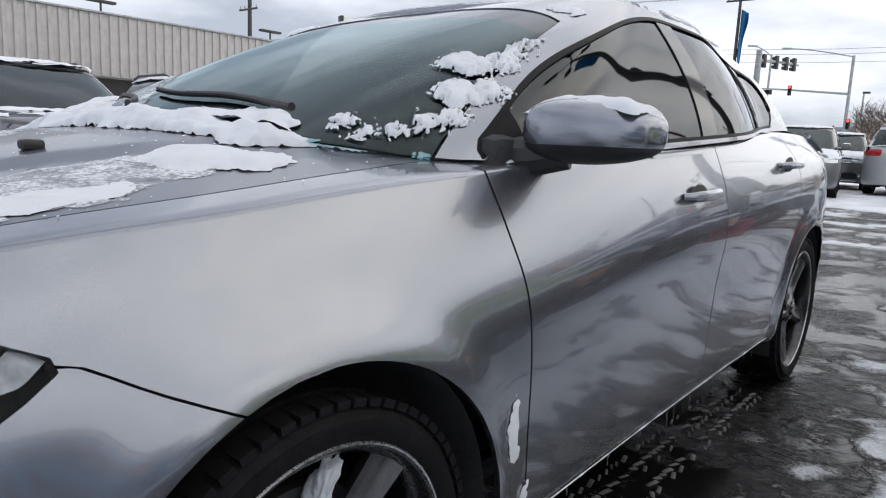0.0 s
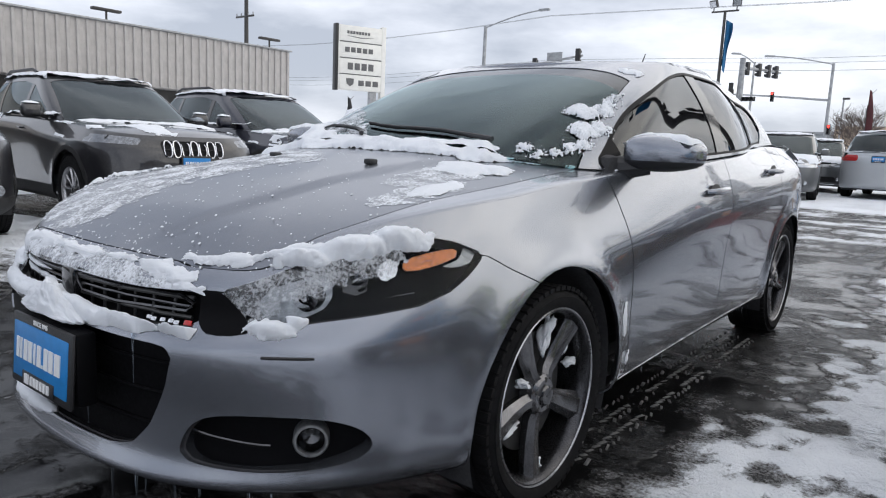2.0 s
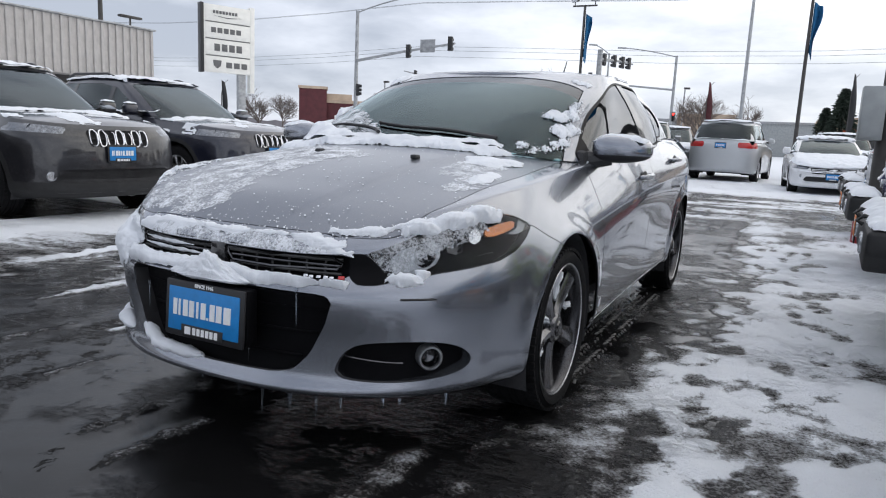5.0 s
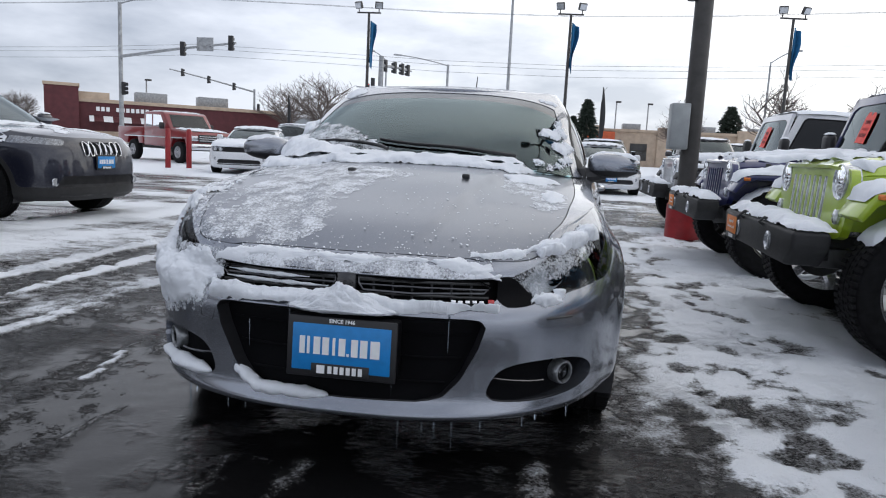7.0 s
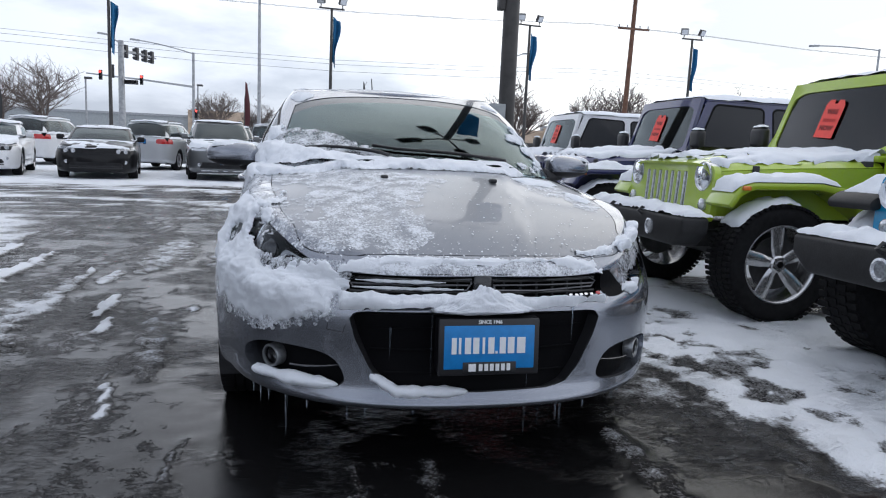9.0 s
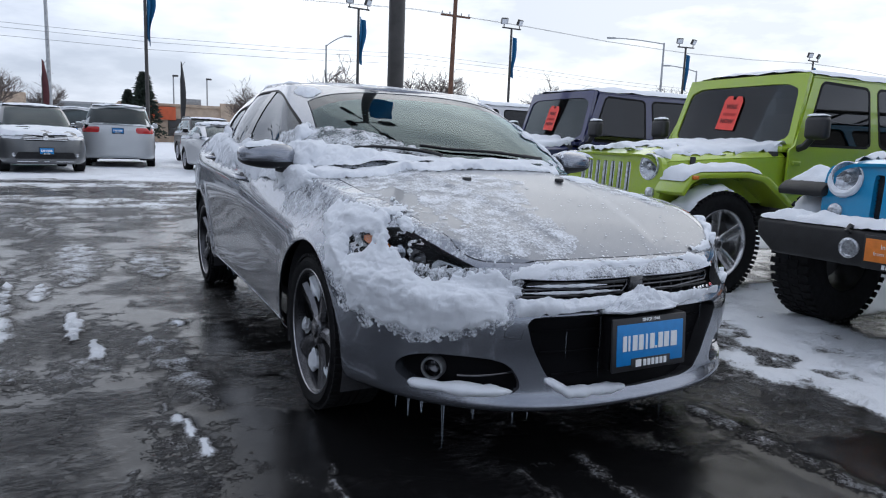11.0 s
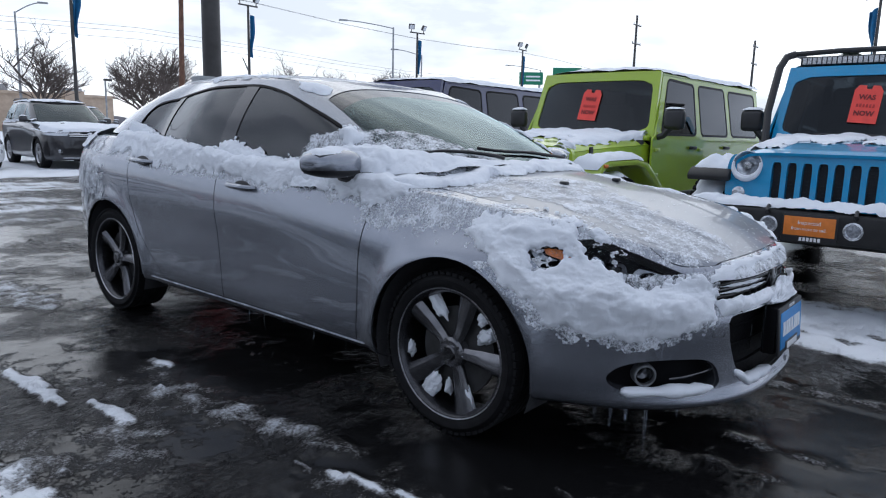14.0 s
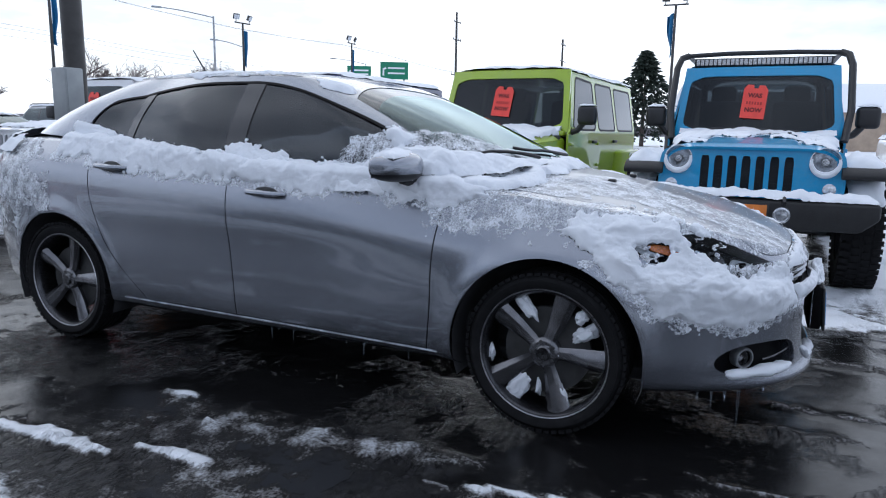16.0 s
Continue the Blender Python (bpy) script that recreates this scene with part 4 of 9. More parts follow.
frame_S, pane_S = clip(side_S, lambda P: -dlo(P) - 0.003)
for T in islands(frame_S):
    panel("window_trim", T, M_SATIN, sedan, "thin black window surround", lift=0.002)
pil = lambda P: np.minimum(np.abs(P[:, 1] - 1.535 - 0.04 * (1.2 - P[:, 2])) - 0.052, np.abs(P[:, 1] - 2.29 + 0.28 * (P[:, 2] - 1.12)) - 0.030)
pillar_S, pane_S = clip(pane_S, pil)
tip_S, pane_S = clip(pane_S, lambda P: P[:, 1] - 0.615)
for T in islands(pillar_S):
    panel("door_pillar", T, M_GLOSSBLACK, sedan, "gloss black door pillar")
for T in islands(tip_S):
    panel("mirror_patch", T, M_SATIN, sedan)
fw_S, rw_S = clip(pane_S, lambda P: P[:, 1] - 1.54)
rw_S, qw_S = clip(rw_S, lambda P: P[:, 1] - 2.29 + 0.28 * (P[:, 2] - 1.12))
for nm, S in (("front_side_window", fw_S), ("rear_side_window", rw_S), ("quarter_window", qw_S)):
    for T, s in sides(S):
        panel(nm, T, M_GLASSDARK, sedan, "dark tinted side window mirroring the sky", th=0.004, lift=-0.004)

# ---- wheels: axis along x, outer face towards +x ----
def make_wheel(parent, at, r, width, rim_r, outward, spokes=5, style="blade", rim_mat=None, lip_mat=None, tread=0, turn=0.0, detail=True, name="wheel", ring=False):
    """A wheel with its tyre, hub cap and brake disc, under a car."""
    rim_mat, lip_mat = rim_mat or M_RIM, lip_mat or M_RIMLIP
    hw = width / 2
    sd = 56 if detail else 28
    # spokes and centre
    face = hw - 0.028
    blades = []
    for i in range(spokes):
        a = 2 * math.pi * i / spokes + turn
        rot = Matrix.Rotation(a, 4, "X")
        secs = []
        bm = bmesh.new()
        if style == "blade":
            dims = ((0.030, 0.026, face - 0.004), (0.075, 0.026, face - 0.018), (0.14, 0.034, face - 0.016), (rim_r - 0.012, 0.046, face - 0.002))
        elif style == "fat":
            dims = ((0.030, 0.030, face - 0.012), (0.075, 0.036, face - 0.02), (0.13, 0.046, face - 0.012), (rim_r - 0.012, 0.052, face))
        else:
            dims = ((0.030, 0.012, face - 0.006), (0.08, 0.012, face - 0.016), (0.14, 0.013, face - 0.012), (rim_r - 0.012, 0.017, face))
        for rr, w, x in dims:
            ring = [(x - 0.012, -w), (x + 0.002, -w * 0.45), (x + 0.004, w * 0.45), (x - 0.012, w), (x - 0.040, w * 0.6), (x - 0.040, -w * 0.6)]
            secs.append([bm.verts.new(rot @ Vector((px, py, rr))) for px, py in ring])
        for s0, s1 in zip(secs, secs[1:]):
            for k in range(6):
                bm.faces.new((s0[k], s0[(k + 1) % 6], s1[(k + 1) % 6], s1[k]))
        bm.faces.new(list(reversed(secs[0])))
        bm.faces.new(secs[-1])
        bmesh.ops.recalc_face_normals(bm, faces=bm.faces)
        blades.append(bm)
    bm = bmesh.new()
    bm_lathe([(face - 0.05, 0.062), (face - 0.012, 0.060), (face - 0.002, 0.048), (face - 0.002, 0.0005)], 24, bm=bm)
    bmesh.ops.recalc_face_normals(bm, faces=bm.faces)
    wheel = part(name, bm, rim_mat, parent)
    wheel.matrix_local = pose(*at, 0, 0, 0 if outward > 0 else 180)
    for b in blades:
        part("spoke", b, rim_mat, wheel)
    bm = bm_lathe([(-hw + 0.02, rim_r - 0.004), (hw - 0.05, rim_r - 0.022), (hw - 0.022, rim_r - 0.014), (hw - 0.014, rim_r - 0.006), (hw - 0.012, rim_r + 0.006), (hw - 0.016, rim_r + 0.010)], sd)
    part("rim", bm, lip_mat, wheel)
    if ring:
        part("rim_lip", bm_lathe([(hw - 0.014, rim_r - 0.003), (hw - 0.010, rim_r - 0.0015), (hw - 0.009, rim_r + 0.001), (hw - 0.012, rim_r + 0.003)], sd), M_RIMLIP, wheel, "thin machined rim lip")
    s = min(0.012, (r - rim_r) * 0.2)
    prof = [(hw - 0.020, rim_r - 0.004), (hw - 0.010, rim_r + 0.006), (hw - 0.002, rim_r + (r - rim_r) * 0.35), (hw - 0.001, rim_r + (r - rim_r) * 0.55), (hw - 0.006, r - 0.028), (hw - 0.020, r - 0.010), (hw - 0.036, r - 0.002)]
    g = 0.007 if not tread else 0.002
    cr = []
    for q in (0.45, 0.12):
        cr += [(hw * q + 0.006, r), (hw * q + 0.004, r - g), (hw * q - 0.004, r - g), (hw * q - 0.006, r)]
    prof = prof + cr
    prof = prof + [(-a, b) for a, b in reversed(prof)]
    part("tyre", bm_lathe(prof, sd), M_RUBBER, wheel)
    bm = bmesh.new()
    if tread:
        n = tread
        for row, (xa, xb) in enumerate(((0.55, 1.02), (0.06, 0.48), (-0.48, -0.06), (-1.02, -0.55))):
            for i in range(n):
                a = 2 * math.pi * (i + 0.5 * (row % 2)) / n
                cw = 2 * math.pi * r / n * 0.60
                bm_box(hw * (xa + xb) / 2, 0, r - 0.002, hw * (xb - xa), cw, 0.018, m=Matrix.Rotation(a, 4, "X") @ Matrix.Rotation(0.0, 4, "Z"), bm=bm)
    else:
        n = 64
        if detail:
            for sgn in (1, -1):
                for i in range(n):
                    a = 2 * math.pi * i / n
                    bm_box(sgn * (hw - 0.030), 0, r - 0.006, 0.040, 2 * math.pi * r / n * 0.72, 0.012, m=Matrix.Rotation(a, 4, "X"), bm=bm)
    if len(bm.verts):
        tagged(part("tread", bm, M_RUBBER, wheel), kind="stuff")
    else:
        bm.free()
    if detail:
        bm = bm_lathe([(face - 0.003, 0.0), (face + 0.006, 0.004), (face + 0.007, 0.024), (face + 0.002, 0.030), (face - 0.006, 0.030)], 24)
        part("hub_cap", bm, M_SMOKED if ring else M_CHROME, wheel, "grey centre cap")
        for i in range(5):
            a = 2 * math.pi * (i + 0.5) / 5 + turn
            bm = bm_lathe([(face - 0.02, 0.009), (face - 0.003, 0.009), (face - 0.001, 0.006), (face - 0.001, 0.0005)], 6, centre=(0, 0.044 * math.sin(-a), 0.044 * math.cos(a)))
            part("lug_nut", bm, M_DARKMETAL, wheel)
    bm = bm_lathe([(hw - 0.085, 0.0005), (hw - 0.085, rim_r * 0.68), (hw - 0.105, rim_r * 0.68), (hw - 0.105, 0.0005)], 32)
    part("brake_disc", bm, M_DARKMETAL, wheel)
    return wheel


def wheel_well(parent, cy, hub_z, r, x0, x1):
    """Dark liners over the wheels on both sides."""
    for s in (1, -1):
        V, F = [], []
        n = 26
        for i in range(n + 1):
            a = math.pi * (-0.12 + 1.24 * i / n)
            for x in (x0, x1):
                V.append((s * x, cy + (r + 0.006) * math.cos(a), hub_z + (r + 0.006) * math.sin(a)))
        for i in range(n):
            F.append((2 * i, 2 * i + 1, 2 * i + 3, 2 * i + 2))
        k = len(V)
        V.append((s * x0, cy, hub_z))
        for i in range(n):
            F.append((2 * i, 2 * i + 2, k))
        mesh_object("wheel_liner", V, F, M_INTERIOR, parent)


for wy in (0.0, WHEEL_BASE):
    wheel_well(sedan, wy, HUB_Z, ARCH, 0.60, 0.872)
    for s in (1, -1):
        make_wheel(sedan, (s * 0.775, wy, HUB_Z), 0.318, 0.225, 0.254, s, lip_mat=M_RIMDARK, ring=True, turn=(1.79 if s > 0 else -0.34) + 0.5 * wy)

# ---- sedan: lamps, grille, plate, mirrors, handles, wipers, cabin ----
def surf_at(S, x=None, y=None, z=None):
    """The point and normal of a sheet nearest to the given co-ordinates."""
    d = 0
    for k, v in enumerate((x, y, z)):
        if v is not None:
            d = d + (S.V[:, k] - v) ** 2
    i = int(np.argmin(d))
    return Vector(S.V[i]), Vector(S.N[i])


low = sedan_shell.low
front_low = compact(low.V, low.N, [f for f in low.F if low.V[f[0], 1] < -0.2])


def on_front(x, z, out=0.0):
    d = (front_low.V[:, 0] - x) ** 2 + (front_low.V[:, 2] - z) ** 2
    i = np.argsort(d)[:6]
    w = 1 / (d[i] + 1e-5)
    w /= w.sum()
    p, n = Vector((front_low.V[i] * w[:, None]).sum(0)), Vector((front_low.N[i] * w[:, None]).sum(0)).normalized()
    return Vector((x, p.y, z)) + n * out, n


def on_corner(u, z, s=1, out=0.0):
    """A point of the nose by its way round the corner, |x| + y, and its height."""
    P = front_low.V
    d = (s * P[:, 0] + P[:, 1] - u) ** 2 + (P[:, 2] - z) ** 2 + (s * P[:, 0] < 0.3)
    i = int(np.argmin(d))
    return Vector(P[i]) + Vector(front_low.N[i]) * out, Vector(front_low.N[i])


# upper grille: two banks of bright-edged bars and a black cross piece
for s in (1, -1):
    for zz, h in ((0.650, 0.010), (0.632, 0.009), (0.612, 0.009)):
        pts = []
        for i in range(15):
            x = s * (0.035 + 0.395 * i / 14)
            p, n = on_front(x, zz, -0.012)
            pts.append(p)
        part("grille_bar", bm_tube(pts, h * 0.55, 8), M_DARKMETAL if zz != 0.632 else M_SMOKED, sedan)
    pts = [on_front(s * x, z, -0.006)[0] for x, z in ((0.035, 0.658), (0.20, 0.656), (0.40, 0.658), (0.432, 0.640), (0.415, 0.622), (0.20, 0.616), (0.05, 0.618), (0.035, 0.64), (0.035, 0.658))]
    part("grille_frame", bm_tube(pts, 0.005, 6, caps=False), M_SMOKED, sedan, "thin smoked chrome grille surround")
    for i in range(6):
        x = s * (0.08 + 0.06 * i)
        a, b = on_front(x, 0.598, -0.02)[0], on_front(x, 0.655, -0.02)[0]
        part("grille_rib", bm_tube([a, b], 0.004, 6), M_BLACK, sedan)
    # black trim between grille and lamp
    T = compact(front_low.V, front_low.N, front_low.F)
    T = clip(T, lambda P: np.maximum(in_polygon(s * P[:, 0], P[:, 2], [(0.452, 0.672), (0.494, 0.675), (0.576, 0.594), (0.53, 0.583), (0.474, 0.585), (0.452, 0.61)]), P[:, 1] + 0.3))[0]
    panel("lamp_trim", T, M_LAMPBLACK, sedan, lift=0.002)
p, n = on_front(0.0, 0.632)
part("grille_crosspiece", bm_box(0, p.y + 0.004, 0.628, 0.062, 0.03, 0.085, 0.008), M_GLOSSBLACK, sedan)
# maker's lettering drawn as small bright bars
for i in range(5):
    p, n = on_front(0.325 + 0.021 * i, 0.598, 0.0)
    part("badge_bar", bm_box(0, 0, 0, 0.015, 0.004, 0.010, 0.002, m=Matrix.Translation(p) @ n.to_track_quat("-Y", "Z").to_matrix().to_4x4()), M_CHROME, sedan)
p, n = on_front(0.437, 0.600, 0.001)
part("badge_stripe", bm_box(0, 0, 0, 0.02, 0.004, 0.012, 0.002, m=Matrix.Translation(p) @ n.to_track_quat("-Y", "Z").to_matrix().to_4x4()), M_REDLENS, sedan, "small red badge stripe")
# mesh bars of the lower intake
for i in range(3):
    z = 0.34 + 0.075 * i
    hwid = float(np.interp(z, (0.29, 0.36, 0.46, 0.54), (0.27, 0.34, 0.39, 0.41)))
    pts = [on_front(hwid * (-1 + 2 * k / 12), z, -0.045)[0] for k in range(13)]
    part("intake_bar", bm_tube(pts, 0.0045, 6), M_LAMPBLACK, sedan)
# fog lamps
for s in (1, -1):
    p, n = on_front(s * 0.685, 0.355, -0.018)
    q = n.to_track_quat("X", "Z").to_matrix().to_4x4()
    fog = part("fog_lamp", bm_lathe([(-0.03, 0.040), (0.004, 0.040), (0.009, 0.037), (0.009, 0.032), (0.0, 0.030)], 28), M_BOWL, sedan, "round fog lamp with a chrome ring")
    fog.matrix_local = Matrix.Translation(p) @ q
    part("reflector", bm_lathe([(-0.03, 0.0005), (-0.022, 0.02), (-0.004, 0.030)], 24), M_SMOKED, fog)
    part("lens", bm_lathe([(0.002, 0.031), (0.007, 0.018), (0.008, 0.0005)], 24), M_LENS, fog)
    pts = [on_front(s * (0.46 + 0.16 * k / 8), 0.362 - 0.02 * math.sin(k / 8 * 1.5), -0.014)[0] for k in range(9)]
    part("pocket_trim", bm_tube(pts, 0.0036, 6), M_SMOKED, sedan, "smoked chrome strip in the fog lamp pocket")
    pts = [on_front(s * (0.608 + 0.082 * k / 6), 0.546, -0.0005)[0] for k in range(7)]
    part("bumper_slot", bm_tube(pts, 0.004, 6), M_BLACK, sedan)
    # headlight inside
    for u, z, r in ((-0.05, 0.672, 0.034), (0.105, 0.712, 0.031)):
        p, n = on_corner(u, z, s, -0.045)
        ob = part("projector", bm_lathe([(-0.02, r), (0.014, r), (0.018, r - 0.005), (0.006, r - 0.012), (0.012, 0.012), (0.014, 0.0005)], 26), M_SMOKED, sedan, "headlight projector")
        bulb = part("bulb", bm_lathe([(0.012, r * 0.55), (0.022, r * 0.42), (0.024, 0.0005)], 18), M_SMOKED, ob)
        ob.matrix_local = Matrix.Translation(p) @ Vector((n.x * 0.35, -1, 0.1)).to_track_quat("X", "Z").to_matrix().to_4x4()
    corner_u = lambda P: s * P[:, 0] + P[:, 1]
    A = clip(light_S, lambda P: np.where(s * P[:, 0] > 0, in_polygon(corner_u(P), P[:, 2], round_poly([(0.245, 0.752), (0.25, 0.722), (0.36, 0.734), (0.462, 0.756), (0.448, 0.774), (0.36, 0.768)], 3, 0.25)), 1.0))[0]
    panel("side_marker", A, M_AMBER, sedan, "amber side marker in the headlight", lift=-0.016, th=0.006)
    # bright bowls beside the marker and at the tip, and a broad shell behind the main lamp
    for nm, poly, mt, dp in (("marker_bowl", [(0.165, 0.700), (0.175, 0.752), (0.238, 0.764), (0.240, 0.716)], M_REFLECT, -0.026), ("tip_bowl", [(0.462, 0.748), (0.458, 0.772), (0.495, 0.766), (0.515, 0.752), (0.49, 0.735), (0.40, 0.722), (0.36, 0.728)], M_BOWL, -0.012),
                             ("main_bowl", [(-0.235, 0.640), (-0.15, 0.700), (0.02, 0.735), (0.03, 0.660), (-0.06, 0.632), (-0.16, 0.618)], M_BOWL, -0.040), ("inner_bowl", [(0.055, 0.672), (0.06, 0.742), (0.15, 0.762), (0.150, 0.684)], M_GLOSSBLACK, -0.034)):
        Q = clip(light_S, lambda P: np.where(s * P[:, 0] > 0, in_polygon(corner_u(P), P[:, 2], round_poly(poly, 2, 0.2)), 1.0))[0]
        panel(nm, Q, mt, sedan, lift=dp, th=0.003)
    B = clip(light_S, lambda P: np.where(s * P[:, 0] > 0, np.maximum.reduce([np.abs(P[:, 2] - (0.648 + 0.10 * corner_u(P))) - 0.0035, 0.02 - corner_u(P), corner_u(P) - 0.30]), 1.0))[0]
    panel("lamp_strip", islands(B)[0], M_SMOKED, sedan, lift=-0.02)
# towing-eye cover on the right of the bumper
p, n = on_front(-0.467, 0.505)
pts = [on_front(-0.467 + dx, 0.505 + dz, -0.0005)[0] for dx, dz in ((-0.03, -0.02), (0.02, -0.026), (0.032, 0.018), (-0.026, 0.024), (-0.03, -0.02))]
part("tow_cover_joint", bm_tube(pts, 0.0016, 5, caps=False), M_BLACK, sedan)


def draw_plate(parent, m, w=0.305, h=0.152, frame_mat=None):
    """A blue dealer plate in a black frame; the dealer's name as plain white bars."""
    pl = part("plate_frame", bm_box(0, 0, 0, w + 0.03, 0.012, h + 0.03, 0.008, m=m), frame_mat or M_BLACK, parent, "black plate frame")
    part("plate", bm_box(0, -0.006, 0, w - 0.005, 0.006, h - 0.012, 0.003, m=m), M_PLATEBLUE, pl, "blue dealer plate")
    k = w / 0.305
    xs = (-0.118, -0.099, -0.073, -0.046, -0.021, 0.004, 0.022, 0.042, 0.070, 0.104)
    ws = (0.016, 0.008, 0.020, 0.020, 0.008, 0.020, 0.007, 0.020, 0.022, 0.028)
    for x, bw in zip(xs, ws):
        z, hh = (0.006, 0.052) if bw != 0.007 else (-0.016, 0.008)
        part("plate_bar", bm_box(x * k, -0.010, z * k, bw * k, 0.003, hh * k, m=m), M_WHITE, pl, "white bar")
    part("plate_tab", bm_box(0, -0.0095, -h / 2 + 0.012, w * 0.58, 0.004, 0.034 * k, 0.004, m=m), M_BLACK, pl)
    for i in range(6):
        part("plate_bar", bm_box((-0.030 + 0.0185 * i) * k, -0.0125, -h / 2 + 0.012, 0.012 * k, 0.003, 0.022 * k, m=m), M_WHITE, pl, "white bar")
    part("plate_mark", bm_box(-0.058 * k, -0.0125, -h / 2 + 0.012, 0.024 * k, 0.003, 0.024 * k, m=m), M_WHITE, pl)
    return pl


PLATE_M = pose(0.012, -0.985, 0.452, -4, 0, 0)
pl = draw_plate(sedan, PLATE_M)
text_part("plate_lettering", "SINCE 1946", 0.016, PLATE_M @ pose(0, -0.0075, 0.081, 90, 0, 0), M_WHITE, pl, "white lettering", 0.0008, bold=0.0004)
part("plate_bracket", bm_box(0.012, -0.955, 0.455, 0.34, 0.05, 0.18, 0.01), M_LAMPBLACK, sedan)

# mirrors
for s in (1, -1):
    nu, nv = 48, 30
    P = np.zeros((nv + 1, nu + 1, 3))
    for i in range(nv + 1):
        a = -math.pi / 2 + math.pi * i / nv
        for j in range(nu + 1):
            b = 2 * math.pi * j / nu
            cx, cz = abs(math.cos(a)) ** 0.55 * math.copysign(1, math.cos(a)), math.sin(a)
            ex = 0.128 * cz
            yy = 0.075 * cx * math.copysign(abs(math.cos(b)) ** 0.8, math.cos(b))
            zz = 0.062 * cx * math.copysign(abs(math.sin(b)) ** 0.7, math.sin(b)) * (1.0 - 0.12 * cz)
            P[i, j] = (s * (0.905 + ex), 0.64 + yy * (1.25 if yy < 0 else 0.55) + 0.02 * cz, 1.012 + zz)
    S = grid_sheet(P)
    top, bot = clip(S, lambda P: -(P[:, 2] - 0.985))
    ob = mesh_object("mirror_cap", top.V, top.F, M_PAINT, sedan, "grey wing mirror topped with snow")
    mesh_object("mirror_base", bot.V, bot.F, M_BLACK, ob)
    part("mirror_foot", bm_tube([(s * 0.76, 0.60, 0.955), (s * 0.80, 0.60, 0.958), (s * 0.86, 0.62, 0.968)], [0.045, 0.036, 0.03], 10), M_BLACK, ob)
    part("mirror_glass", bm_box(s * 0.905, 0.683, 1.012, 0.20, 0.004, 0.09, 0.015), M_CHROME, ob)
    # door handles
    for wy, wz, key in ((1.30, 0.868, "front"), (2.28, 0.948, "rear")):
        p, n = surf_at(low, x=s * 0.9, y=wy, z=wz)
        pts = [Vector((p.x + s * o, wy + dy, wz + dz)) for dy, dz, o in ((-0.10, -0.004, -0.004), (-0.085, -0.002, 0.018), (-0.03, 0.0, 0.030), (0.04, 0.002, 0.032), (0.085, 0.004, 0.024), (0.105, 0.004, -0.004))]
        par = DOORS[key, "left" if s > 0 else "right"]
        part("door_handle", bm_tube(pts, [0.010, 0.013, 0.014, 0.015, 0.014, 0.010], 10), M_PAINT, par)
        cup = bm_lathe([(0.0, 0.0005), (0.003, 0.030), (0.001, 0.036)], 20, axis="x")
        bmesh.ops.transform(cup, matrix=Matrix.Translation((p.x - s * 0.001, wy, wz)) @ Matrix.Diagonal((s, 1.9, 0.8, 1)), verts=cup.verts)
        part("handle_cup", cup, M_DARKMETAL, par)

# washer nozzles, wipers, aerial
for x, y in ((0.255, -0.111), (-0.225, -0.10)):
    i = np.argmin((low.V[:, 0] - x) ** 2 + (low.V[:, 1] - y) ** 2 + (low.V[:, 2] < 0.8))
    part("washer_nozzle", bm_box(x, y, low.V[i, 2] + 0.006, 0.030, 0.036, 0.018, 0.006), M_BLACK, sedan)


def on_screen(x, y, out=0.02):
    U = sedan_shell.upper
    i = int(np.argmin((U.V[:, 0] - x) ** 2 + (U.V[:, 1] - y) ** 2))
    return Vector(U.V[i]) + Vector(U.N[i]) * out


for x0, y0, x1, y1 in ((0.42, 0.30, -0.20, 0.36), (-0.10, 0.28, -0.66, 0.47)):
    pts = [on_screen(x0 + (x1 - x0) * t, y0 + (y1 - y0) * t, 0.012 if t > 0 else 0.02) for t in np.linspace(0, 1, 9)]
    for _ in range(3):
        pts = [pts[0]] + [(a + b * 2 + c) / 4 for a, b, c in zip(pts, pts[1:], pts[2:])] + [pts[-1]]
    w = part("wiper_arm", bm_tube(pts, [0.009, 0.008, 0.006, 0.006, 0.005, 0.005, 0.004, 0.004, 0.004], 8), M_BLACK, sedan, "black wiper at the foot of the windshield")
    pts = [p - Vector((0, 0, 0.006)) for p in pts[1:]]
    part("wiper_blade", bm_tube(pts, 0.004, 6), M_RUBBER, w)
part("aerial", bm_tube([(0.0, 2.42, 1.45), (0.0, 2.46, 1.48), (0.0, 2.56, 1.62)], [0.012, 0.006, 0.003], 8), M_BLACK, sedan)
# cowl strip at the foot of the windscreen
CW = clip(sedan_shell.low, lambda P: np.where((P[:, 2] > 0.9) & (P[:, 1] < 0.9), np.maximum(cowl_f(P) - 0.004, -(cowl_f(P) + 0.20)), 1.0))[0]
panel("cowl", CW, M_BLACK, sedan, "black plastic cowl", lift=-0.012)
